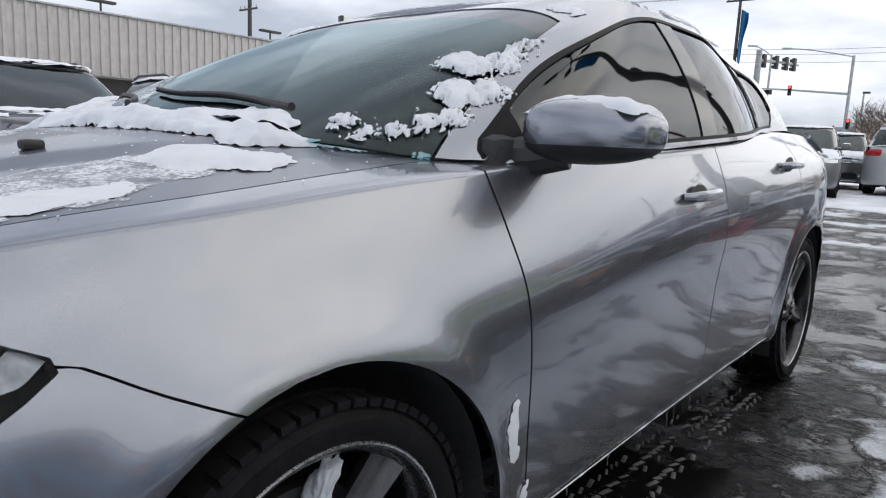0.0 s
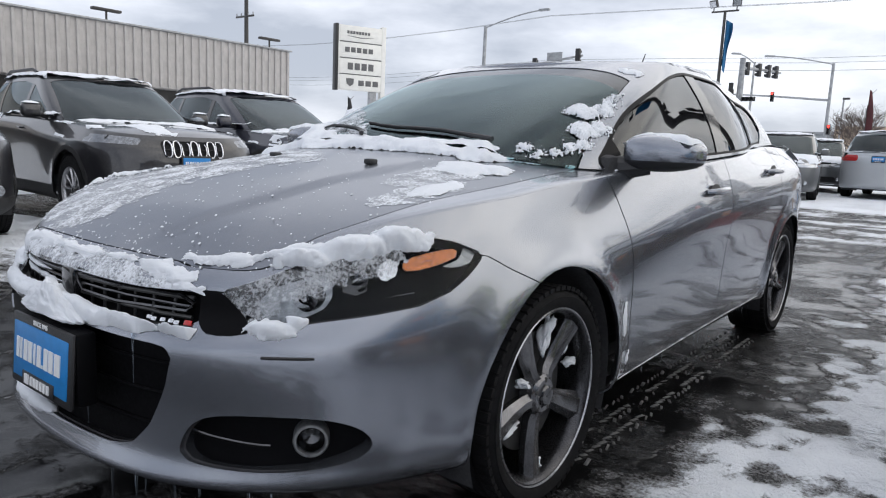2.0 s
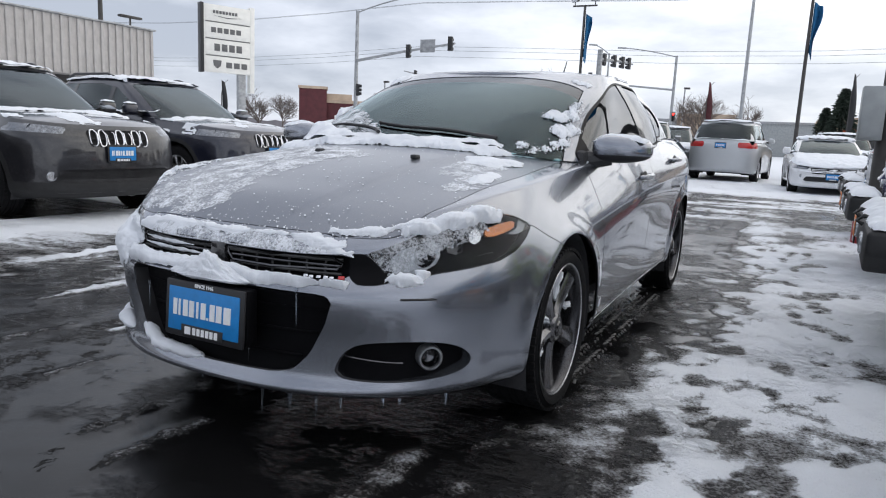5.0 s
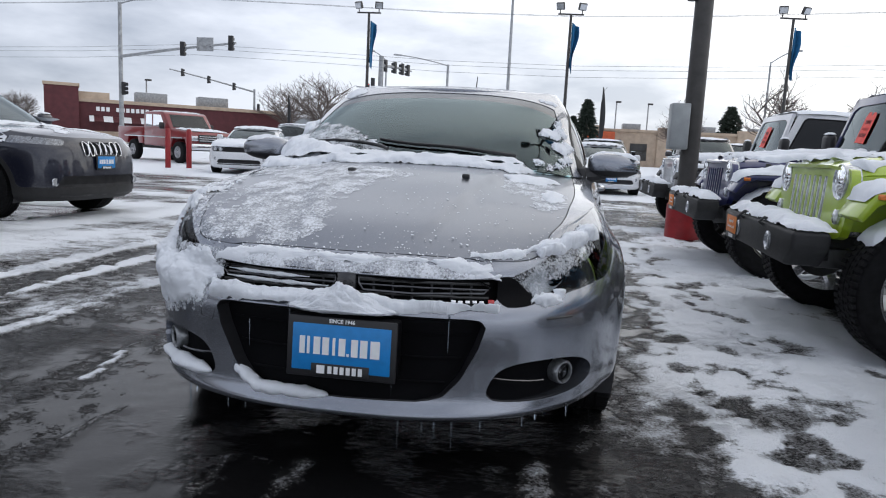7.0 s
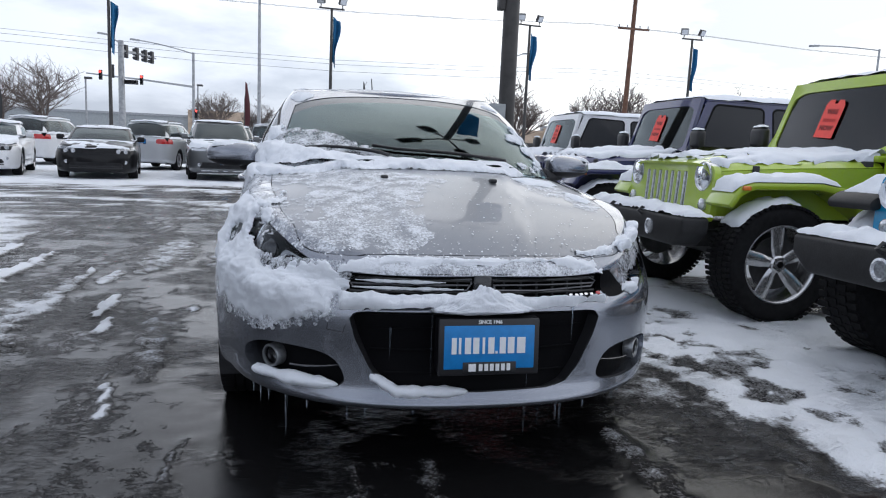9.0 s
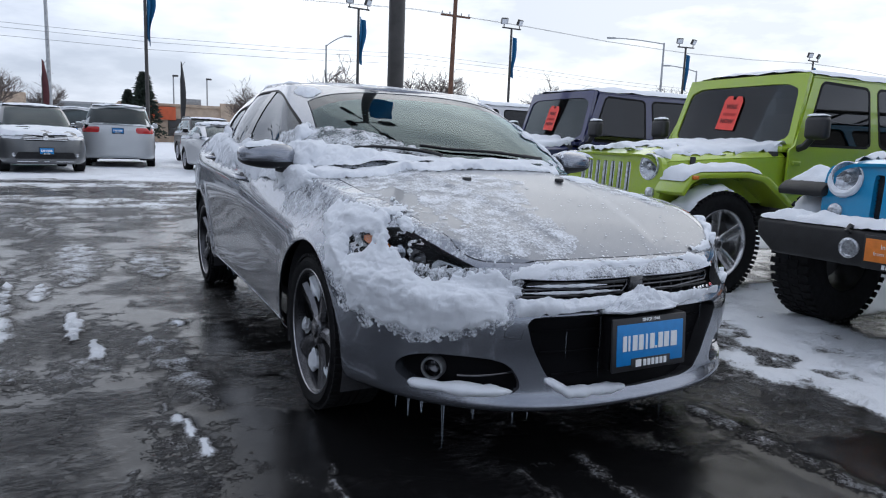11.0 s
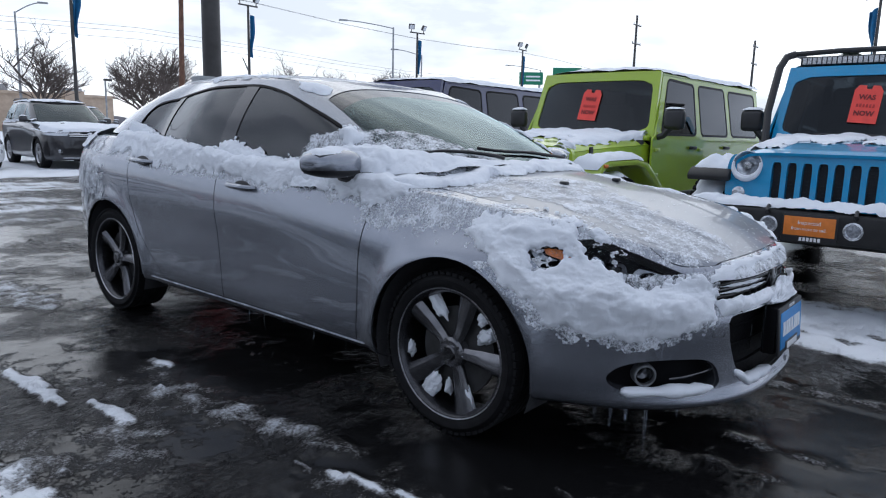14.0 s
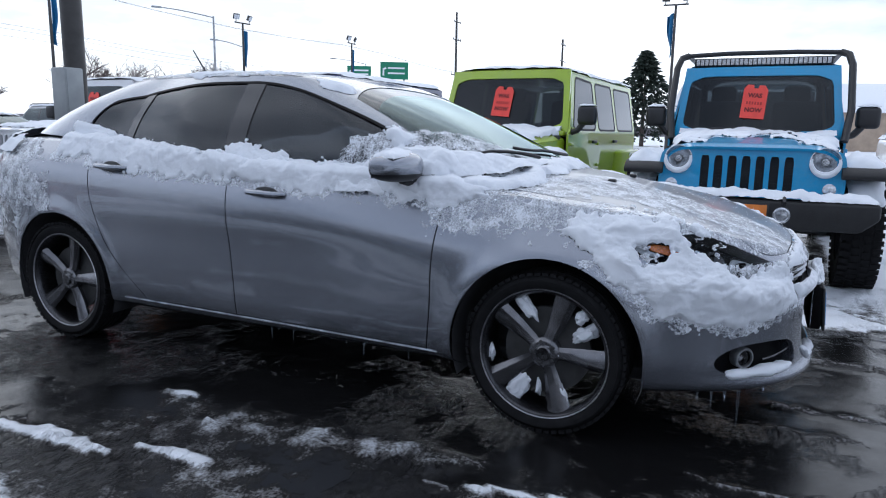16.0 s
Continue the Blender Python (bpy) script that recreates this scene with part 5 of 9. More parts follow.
# cabin
part("dashboard", bm_box(0, 0.86, 0.90, 1.30, 0.62, 0.14, 0.06, 3), M_INTERIOR, sedan)
part("cabin_floor", bm_box(0, 1.8, 0.36, 1.45, 3.0, 0.10, 0.03), M_INTERIOR, sedan)
for s in (1, -1):
    part("door_card", bm_box(s * 0.74, 1.6, 0.75, 0.06, 2.2, 0.50, 0.03), M_INTERIOR, sedan)
    seat = part("front_seat", bm_box(s * 0.37, 1.55, 0.55, 0.50, 0.52, 0.22, 0.07, 3), M_SEAT, sedan)
    part("seat_back", bm_box(0, 0, 0, 0.48, 0.16, 0.62, 0.07, 3, m=pose(s * 0.37, 1.86, 0.86, -14)), M_SEAT, seat)
    part("headrest", bm_box(0, 0, 0, 0.26, 0.11, 0.19, 0.05, 3, m=pose(s * 0.37, 1.93, 1.22, -14)), M_SEAT, seat)
bench = part("rear_bench", bm_box(0, 2.35, 0.55, 1.25, 0.5, 0.24, 0.08, 3), M_SEAT, sedan)
part("bench_back", bm_box(0, 0, 0, 1.25, 0.16, 0.60, 0.07, 3, m=pose(0, 2.68, 0.86, -18)), M_SEAT, bench)
for s in (1, 0, -1):
    part("headrest", bm_box(s * 0.36, 2.78, 1.14, 0.24, 0.10, 0.14, 0.04, 3), M_SEAT, bench)
wheel_ob = part("steering_wheel", bm_lathe([(-0.014, 0.175), (0.0, 0.19), (0.014, 0.175), (0.0, 0.162)], 32, closed=True), M_BLACK, sedan)
wheel_ob.matrix_local = pose(0.37, 1.23, 0.93, 0, 0, 0) @ Vector((0, 0.9, 0.35)).to_track_quat("X", "Z").to_matrix().to_4x4()
part("rear_view_mirror", bm_box(0, 1.10, 1.30, 0.24, 0.03, 0.065, 0.015), M_BLACK, sedan)
part("underbody", bm_box(0, 1.35, 0.235, 1.36, 4.0, 0.06, 0.02), M_INTERIOR, sedan)
# rear lamps
RL = clip(quarter, lambda P: np.maximum.reduce([np.abs(P[:, 2] - 0.90) - 0.075, 3.30 - P[:, 1]]))[0]
panel("tail_lamp", RL, M_REDLENS, sedan, "red tail lamp band", lift=0.003)

# ---- boxy off-roaders: grille face at y = 0, nose towards -y ----
def plane_sheet(u, v, fun):
    """A sheet over a grid of u and v, placed by fun(u, v) -> x, y, z."""
    U, W = np.meshgrid(u, v)
    return grid_sheet(np.stack(fun(U, W), -1))


def rounded_rect(u0, v0, u1, v1, r=0.03, n=2):
    return round_poly([(u0, v0), (u1, v0), (u1, v1), (u0, v1)], n, 0.12)


M_ORANGE = simple("orange_card", (0.75, 0.22, 0.03), 0.5, var=0.1, scale=30)
M_TAG = simple("red_price_tag", (0.80, 0.07, 0.05), 0.5, var=0.08, scale=20)
M_TAGINK = simple("dark_print", (0.16, 0.015, 0.014), 0.6, var=0.1, scale=30)
M_TAGDIM = simple("faded_print", (0.42, 0.03, 0.025), 0.6, var=0.1, scale=30)
M_TRIMGREY = simple("black_grained_plastic", (0.017, 0.017, 0.018), 0.6, var=0.25, scale=14, bmp=0.3)
M_HEADGLASS = simple("headlight_glass", (0.55, 0.57, 0.60), 0.1, metal=0.6, var=0.4, scale=70, coat=1.0)
M_DIMLAMP = simple("dim_lamp_glass", (0.20, 0.21, 0.23), 0.15, metal=0.7, var=0.5, scale=40, coat=1.0)


def hood_half(y):
    return np.interp(y, (0.0, 1.05), (0.60, 0.69))


def off_roader(m, paint, label, group, wheel_mats=None, top_mat=None, rack=False, card="orange", tag=True, flare_mat=None, slot_mat=None, tyre_r=0.405, snow_amount=1.0, seed=1.0, plate_side=0.0, stubby=False, fog_x=0.40, rim_r=0.232, spokes=7, lugs=46, rim_snow=False, screen_mat=None):
    before = set(bpy.data.objects)
    car = thing("off_road_vehicle", m, label, "car", group)
    top_mat = top_mat or paint
    flare_mat = flare_mat or paint
    hz = tyre_r
    # grille with seven slots and two lamp holes
    def gx(z):
        return np.interp(z, (0.62, 0.78, 1.06), (0.60, 0.655, 0.645))
    S = plane_sheet(np.linspace(-0.67, 0.67, 110), np.linspace(0.625, 1.075, 44), lambda u, v: (u, 0.0 + 0.055 * (v - 0.64) + 0.05 * np.abs(u) ** 3, v))
    S = clip(S, lambda P: in_polygon(P[:, 0], P[:, 2], round_poly([(-0.60, 0.63), (0.60, 0.63), (0.66, 0.74), (0.655, 1.00), (0.60, 1.07), (-0.60, 1.07), (-0.655, 1.00), (-0.66, 0.74)], 2, 0.2)))[0]
    slots = [rounded_rect(-0.345 + 0.0985 * i, 0.715, -0.345 + 0.0985 * i + 0.062, 1.005, n=2) for i in range(7)]
    for sl in slots:
        S = clip(S, lambda P: -in_polygon(P[:, 0], P[:, 2], [(a, b) for a, b in sl]))[0]
    for s in (1, -1):
        S = clip(S, lambda P: 0.103 - np.hypot(P[:, 0] - s * 0.515, P[:, 2] - 0.975 + 0.0))[0]
    grille = panel("grille", S, paint, car, "seven-slot grille panel", th=0.05)
    part("radiator", bm_box(0, 0.075, 0.85, 0.95, 0.02, 0.38, 0.004), M_INTERIOR, car)
    for i in range(7):
        if slot_mat:
            # frosted chrome insert in the mouth of the slot, open in the middle
            bm = bmesh.new()
            for dx, w in ((-0.018, 0.024), (0.022, 0.016)):
                bm_box(-0.314 + 0.0985 * i + dx, 0.020, 0.86, w, 0.012, 0.284, 0.003, bm=bm, m=Matrix.Rotation(radians(-3.1), 4, "X") @ Matrix.Translation((0, -0.046, 0)))
            part("slot_insert", bm, slot_mat, grille, "frosted chrome slot insert")
        bm = bmesh.new()
        for k in range(12):
            bm_box(-0.314 + 0.0985 * i, 0.052, 0.728 + 0.0245 * k, 0.060, 0.004, 0.004, bm=bm)
        part("slot_mesh", bm, M_BLACK, grille)
    for s in (1, -1):
        lamp = part("headlight", bm_lathe([(0.07, 0.103), (-0.012, 0.106), (-0.016, 0.100), (-0.004, 0.094), (0.03, 0.05), (0.04, 0.0005)], 32, axis="y", centre=(s * 0.515, 0.03, 0.975)), M_HEADGLASS, car, "round headlight")
        part("bulb", bm_lathe([(0.03, 0.03), (-0.004, 0.026), (-0.006, 0.0005)], 18, axis="y", centre=(s * 0.515, 0.03, 0.975)), M_REFLECT, lamp)
        part("lens", bm_lathe([(-0.008, 0.098), (-0.020, 0.05), (-0.022, 0.0005)], 24, axis="y", centre=(s * 0.515, 0.03, 0.975)), M_LENS, lamp)
        part("turn_lamp", bm_lathe([(0.03, 0.045), (-0.006, 0.045), (-0.012, 0.036), (-0.014, 0.0005)], 20, axis="y", centre=(s * 0.555, 0.008, 0.775)), M_HEADGLASS, car, "small round turn lamp")
    # hood
    def hood_z(x, y):
        hwid = hood_half(y)
        return np.interp(y, (-0.02, 0.1, 1.08), (1.068, 1.095, 1.165)) + 0.028 * (1 - smooth((np.abs(x) - 0.28) / 0.09)) * smooth((y - 0.05) / 0.35) - 0.075 * np.clip(np.abs(x) / hwid, 0, 1) ** 9
    H = plane_sheet(np.linspace(-1, 1, 49), np.linspace(-0.005, 1.08, 34), lambda u, v: (u * hood_half(v), v + 0.03 * np.abs(u) ** 3 * (v < 0.1), hood_z(u * hood_half(v), v)))
    panel("hood", H, paint, car, th=0.02)
    for s in (1, -1):
        S = plane_sheet(np.linspace(-0.0, 1.08, 24), np.linspace(0, 1, 8), lambda u, v: (s * (hood_half(u) + 0.0 * v), u + 0.03, 0.70 + v * (hood_z(hood_half(u), u) - 0.705)))
        panel("hood_side", S if s > 0 else Sheet(S.V, [tuple(reversed(f)) for f in S.F], -S.N), paint, car, th=0.01)
        part("hood_latch", bm_box(s * (hood_half(0.35) + 0.008), 0.35, 1.03, 0.02, 0.05, 0.07, 0.008), M_BLACK, car)
        part("hood_bumper", bm_tube([(s * 0.28, 0.78, 1.15), (s * 0.28, 0.78, 1.195)], 0.016, 10), M_BLACK, car)
        # front fender flare: a thick folded shelf
        prof = [(-0.02, 0.80), (0.06, 0.93), (0.16, 0.955), (0.66, 0.965), (0.80, 0.93), (1.00, 0.70), (0.965, 0.66), (0.76, 0.885), (0.64, 0.915), (0.17, 0.905), (0.08, 0.86), (0.02, 0.77)]
        if stubby:
            prof = round_poly([(-0.05, 0.895), (0.05, 0.957), (0.66, 0.967), (0.88, 0.84), (0.86, 0.80), (0.64, 0.905), (0.08, 0.88), (-0.03, 0.845)], 2, 0.2)
        part("front_flare", bm_prism(prof, 0.30, Matrix(((0, 1, 0, s * 0.775), (1, 0, 0, 0), (0, 0, 1, 0), (0, 0, 0, 1))), 0.018, 2), flare_mat, car)
        part("marker_lamp", bm_box(s * 0.93, 0.10, 0.915, 0.02, 0.06, 0.03, 0.006), M_AMBER, car)
        prof = [(2.90, 0.62), (3.02, 0.93), (3.12, 0.955), (3.72, 0.955), (3.84, 0.90), (4.00, 0.66), (3.95, 0.64), (3.80, 0.86), (3.70, 0.905), (3.14, 0.905), (3.06, 0.87), (2.95, 0.61)]
        part("rear_flare", bm_prism(prof, 0.20, Matrix(((0, 1, 0, s * 0.83), (1, 0, 0, 0), (0, 0, 1, 0), (0, 0, 0, 1))), 0.018, 2), flare_mat, car)
        # side with three windows
        def sx(z):
            return np.where(z < 1.16, 0.745, 0.745 - (z - 1.16) * 0.16)
        S = plane_sheet(np.linspace(1.05, 4.10, 150), np.linspace(0.60, 1.80, 60), lambda u, v: (s * sx(v), u, v))
        S = clip(S, lambda P: in_polygon(P[:, 1], P[:, 2], [(1.06, 0.62), (3.02, 0.62), (3.10, 0.93), (3.70, 0.95), (3.90, 0.64), (4.08, 0.64), (4.09, 1.76), (1.40, 1.785), (1.12, 1.18), (1.06, 1.15)]))[0]
        wins = ([(1.26, 1.20), (2.08, 1.20), (2.10, 1.70), (1.50, 1.72)], [(2.24, 1.20), (2.98, 1.20), (2.95, 1.70), (2.24, 1.70)], [(3.13, 1.20), (3.98, 1.20), (3.95, 1.69), (3.10, 1.69)])
        for w in wins:
            w = round_poly(w, 2, 0.05)
            R, S = clip(S, lambda P: in_polygon(P[:, 1], P[:, 2], w) - 0.022)
            W, R = clip(R, lambda P: in_polygon(P[:, 1], P[:, 2], w))
            panel("window_seal", R, M_SATIN, car, "black rubber window seal", th=0.012, lift=0.003)
            panel("side_window", W, M_DEEPGLASS, car, "dark side window", th=0.004, lift=0)
        for yy in (1.12, 2.16, 3.06):
            S = clip(S, lambda P: 0.004 - np.abs(P[:, 1] - yy - 0.05 * (P[:, 2] < 0.75) * 0))[0]
        panel("side_panel", S, paint, car, th=0.02)
        inner = plane_sheet(np.linspace(1.08, 4.08, 20), np.linspace(0.62, 1.16, 8), lambda u, v: (s * (sx(v) - 0.035), u, v))
        mesh_object("inner_side", inner.V, inner.F, M_INTERIOR, car)
        for yy in (1.98, 2.92):
            part("door_handle", bm_box(s * 0.765, yy, 1.06, 0.03, 0.16, 0.035, 0.012), M_BLACK, car)
        for yy in (1.14, 2.18):
            for zz in (0.80, 1.04):
                part("hinge", bm_box(s * 0.755, yy, zz, 0.022, 0.10, 0.035, 0.008), paint, car)
        mir = part("mirror", bm_box(s * 0.90, 1.16, 1.33, 0.19, 0.11, 0.19, 0.04, 3), M_BLACK, car, "black wing mirror capped with snow")
        part("mirror_arm", bm_tube([(s * 0.74, 1.16, 1.16), (s * 0.80, 1.16, 1.18), (s * 0.86, 1.16, 1.25)], 0.03, 8), M_BLACK, mir)
        part("rock_rail", bm_box(s * 0.74, 2.02, 0.585, 0.08, 1.75, 0.07, 0.02), M_BLACK, car)
    # windscreen with its frame
    def wf(x, z):
        return 1.09 + (z - 1.15) * 0.30 + 0.05 * np.abs(x) ** 2
    W = plane_sheet(np.linspace(-0.72, 0.72, 50), np.linspace(1.13, 1.80, 30), lambda u, v: (u * (1 - 0.12 * (v - 1.13)), wf(u, v), v))
    Wg, Wf = clip(W, lambda P: in_polygon(P[:, 0], P[:, 2], round_poly([(-0.655, 1.205), (0.655, 1.205), (0.605, 1.715), (-0.605, 1.715)], 2, 0.1)))
    panel("windshield_frame", Wf, paint, car, th=0.045)
    panel("windshield", Wg, screen_mat or M_DIMSKYSCREEN, car, "windshield with snow along its foot", th=0.005, lift=-0.012)
    for s in (1, -1):
        part("wiper", bm_tube([(s * 0.10 + 0.28, 1.085, 1.20), (s * 0.10 + 0.05, 1.09, 1.215), (s * 0.10 - 0.28, 1.10, 1.225)], [0.012, 0.009, 0.006], 6), M_BLACK, car)
    part("cowl", bm_box(0, 1.08, 1.15, 1.40, 0.10, 0.05, 0.015), paint, car)
    # roof
    R = plane_sheet(np.linspace(-1, 1, 30), np.linspace(1.375, 4.12, 40), lambda u, v: (u * 0.652, v, 1.795 + 0.045 * (1 - np.abs(u) ** 6) * smooth((v - 1.30) / 0.2) * smooth((4.16 - v) / 0.15) - 0.03 * np.abs(u) ** 10))
    panel("roof", R, top_mat, car, th=0.05)
    # tail, floor, frame
    part("tailgate", bm_box(0, 4.08, 0.92, 1.46, 0.06, 0.58, 0.02), paint, car)
    part("rear_window", bm_box(0, 4.07, 1.48, 1.22, 0.02, 0.48, 0.02), M_GLASSDARK, car)
    part("floor_pan", bm_box(0, 2.5, 0.64, 1.44, 3.1, 0.06, 0.02), M_INTERIOR, car)
    part("firewall", bm_box(0, 1.0, 0.88, 1.36, 0.05, 0.5, 0.01), M_INTERIOR, car)
    part("dashboard", bm_box(0, 1.30, 1.10, 1.34, 0.35, 0.18, 0.05), M_INTERIOR, car)
    for s in (1, -1):
        part("frame_rail", bm_box(s * 0.42, 2.0, 0.52, 0.09, 4.1, 0.12, 0.015), M_DARKMETAL, car)
        seat = part("seat", bm_box(s * 0.36, 2.0, 0.90, 0.48, 0.5, 0.2, 0.06), M_SEAT, car)
        part("seat_back", bm_box(0, 0, 0, 0.46, 0.15, 0.62, 0.06, m=pose(s * 0.36, 2.28, 1.22, -12)), M_SEAT, seat)
        part("headrest", bm_box(s * 0.36, 2.37, 1.60, 0.26, 0.1, 0.17, 0.04), M_SEAT, seat)
        part("roll_bar", bm_tube([(s * 0.58, 2.5, 1.0), (s * 0.58, 2.5, 1.65), (s * 0.55, 2.45, 1.74), (s * 0.54, 1.55, 1.74)], 0.035, 8), M_BLACK, car)
    part("front_axle", bm_tube([(-0.6, 0.42, hz), (0.6, 0.42, hz)], 0.05, 10), M_DARKMETAL, car)
    part("rear_axle", bm_tube([(-0.6, 3.38, hz), (0.6, 3.38, hz)], 0.05, 10), M_DARKMETAL, car)
    # bumper
    bw = 0.86
    prof = [(-bw, 0.60), (-bw + 0.12, 0.50), (bw - 0.12, 0.50), (bw, 0.60), (bw, 0.705), (-bw, 0.705)]
    bump_ob = part("front_bumper", bm_prism(prof, 0.20, Matrix.Translation((0, -0.20, 0)), 0.025, 3), M_TRIMGREY, car, "black bumper heaped with snow")
    for s in (1, -1):
        part("bumper_mount", bm_box(s * 0.42, -0.05, 0.56, 0.10, 0.16, 0.12, 0.01), M_DARKMETAL, bump_ob)
        part("fog_lamp", bm_lathe([(0.02, 0.058), (-0.012, 0.058), (-0.016, 0.046), (-0.006, 0.04), (-0.008, 0.0005)], 24, axis="y", centre=(s * fog_x, -0.298, 0.60)), M_HEADGLASS, bump_ob, "round fog lamp")
        part("tow_hook", bm_tube([(s * 0.26, -0.22, 0.70), (s * 0.26, -0.30, 0.725), (s * 0.26, -0.33, 0.70), (s * 0.26, -0.30, 0.68)], 0.012, 6), M_BLACK, bump_ob)
    if card == "orange":
        cm = pose(plate_side, -0.312, 0.595, 0, 0, 0)
        cd = part("bumper_card", bm_box(0, 0, 0, 0.33, 0.008, 0.185, 0.006, m=cm), M_BLACK, bump_ob, "orange dealer card in a black frame")
        part("card_face", bm_box(0, -0.005, 0.012, 0.305, 0.004, 0.125, 0.003, m=cm), M_ORANGE, cd)
        text_part("card_lettering", "Inspected", 0.036, cm @ pose(0, -0.008, 0.035, 90), M_WHITE, cd, "white lettering", 0.0006)
        text_part("card_lettering", "from nose to tail.", 0.030, cm @ pose(0, -0.008, -0.005, 90), M_WHITE, cd, "white lettering", 0.0006)
        for i in range(6):
            part("card_bar", bm_box(-0.045 + 0.022 * i, -0.006, -0.072, 0.015, 0.003, 0.024, m=cm), M_WHITE, cd, "white bar")
    # price tag in the windscreen
    if tag:
        tilt = math.degrees(math.atan(0.3))
        tm = pose(-0.03, float(wf(0, 1.47)) - 0.005, 1.47, -tilt, 4, 0) @ Matrix.Diagonal((0.80, 1, 0.80, 1))
        tp = [(-0.13, -0.20), (0.13, -0.20), (0.13, 0.15), (0.095, 0.205), (0.03, 0.205), (0.022, 0.165), (-0.022, 0.165), (-0.03, 0.205), (-0.095, 0.205), (-0.13, 0.15)]
        tg = part("price_tag", bm_prism(tp, 0.003, tm), M_TAG, car, "red paper price tag behind the windshield")
        text_part("tag_lettering", "WAS", 0.070, tm @ pose(0, -0.004, 0.075, 90), M_TAGINK, tg, "dark lettering", 0.0006, bold=0.003)
        for k in range(6):
            part("tag_bar", bm_box(-0.075 + 0.03 * k, -0.004, -0.015, 0.018, 0.001, 0.035, m=tm), M_TAGDIM, tg)
        text_part("tag_lettering", "NOW", 0.070, tm @ pose(0, -0.004, -0.10, 90), M_TAGINK, tg, "dark lettering", 0.0006, bold=0.003)
    # roof rack with a light bar
    if rack:
        for s in (1, -1):
            part("rack_post", bm_tube([(s * 0.72, 0.98, 1.12), (s * 0.76, 1.10, 1.40), (s * 0.75, 1.30, 1.80), (s * 0.72, 1.38, 1.90), (s * 0.66, 1.42, 1.925)], 0.032, 10), M_BLACK, car, "thick black tube of the roof rack")
            part("rack_rail", bm_tube([(s * 0.66, 1.42, 1.925), (s * 0.66, 4.0, 1.93)], 0.022, 8), M_BLACK, car)
            part("rack_foot", bm_tube([(s * 0.62, 3.9, 1.80), (s * 0.66, 3.9, 1.93)], 0.02, 8), M_BLACK, car)
        part("rack_bar", bm_tube([(-0.66, 1.42, 1.925), (-0.3, 1.38, 1.935), (0.3, 1.38, 1.935), (0.66, 1.42, 1.925)], 0.022, 8), M_BLACK, car)
        for yy in (1.9, 2.5, 3.1, 3.7):
            part("rack_bar", bm_tube([(-0.66, yy, 1.93), (0.66, yy, 1.93)], 0.014, 8), M_BLACK, car)
        bar = part("light_bar", bm_box(0, 1.40, 1.855, 1.20, 0.07, 0.075, 0.01), M_BLACK, car, "long light bar over the windshield")
        for i in range(30):
            part("lamp_cell", bm_box(-0.565 + 0.039 * i, 1.362, 1.855, 0.030, 0.006, 0.055), M_REFLECT, bar)
    # wheels and spare
    rm, lm = wheel_mats or (M_RIM, M_RIMLIP)
    for wy in (0.42, 3.62):
        for s in (1, -1):
            make_wheel(car, (s * 0.80, wy, hz), tyre_r, 0.265, rim_r, s, spokes, "fat", rm, lm, tread=lugs, turn=0.3 * wy)
    # snow lying in the lower half of the front rims
    if rim_snow:
        for s in (1, -1):
            pts = [(s * 0.905, 0.42 + (rim_r - 0.022) * math.sin(a), hz - (rim_r - 0.022) * math.cos(a)) for a in np.linspace(radians(-105), radians(95), 40)]
            bm = bm_tube(pts, [0.006 + 0.016 * max(0.0, math.sin(math.pi * k / 39)) * (1 + 0.7 * noise.fractal(Vector((k * 0.45, s, 0)), 1, 2, 3)) for k in range(40)], 8)
            bmesh.ops.transform(bm, matrix=m, verts=bm.verts)
            tagged(part("snow_on_rim", bm, M_SNOW, smooth_angle=180), "ragged ring of snow caught inside the wheel rim", "snow", kind="stuff")
    # snow caught round the lower half of the lamps
    if stubby:
        for s in (1, -1):
            pts = [(s * 0.515 + 0.094 * math.cos(a), -0.012 + 0.055 * (0.975 + 0.094 * math.sin(a) - 0.64), 0.975 + 0.094 * math.sin(a)) for a in np.linspace(radians(165), radians(375), 22)]
            bm = bm_tube(pts, [0.008 + 0.016 * math.sin(math.pi * k / 21) * (1 + 0.3 * noise.noise(Vector((k * 0.9, s, 0)))) for k in range(22)], 8)
            bmesh.ops.transform(bm, matrix=m, verts=bm.verts)
            tagged(part("snow_on_headlight", bm, M_SNOW), "crescent of snow under a round headlight", "snow", kind="stuff")
    # snow on top faces
    def rnd(P, a, sc, sd):
        return a * vnoise(P, sc, 4, sd + seed)
    k = snow_amount
    hood_snow = lambda P: -(0.14 * smooth((P[:, 1] - 0.55) / 0.5) + 0.05 - 0.10 * (1 - k)) + rnd(P, 0.19, 3.4, 1) - 0.05 * smooth((np.abs(P[:, 0]) - 0.35) / 0.2)
    snow_layer("snow_on_hood", H, lambda P: np.maximum.reduce([hood_snow(P) + rnd(P, 0.02, 12, 8), 0.14 - P[:, 1] + rnd(P, 0.16, 5, 9), np.abs(P[:, 0]) - hood_half(P[:, 1]) + 0.03 + rnd(P, 0.05, 5, 10)]), 0.060, 0.20, m, "thick patchy snow lying on the hood", seed, bulk=hood_snow)
    snow_layer("snow_on_roof", R, lambda P: -0.10 + rnd(P, 0.10, 2.0, 2), 0.035, 0.12, m, "snow lying on the roof", seed)
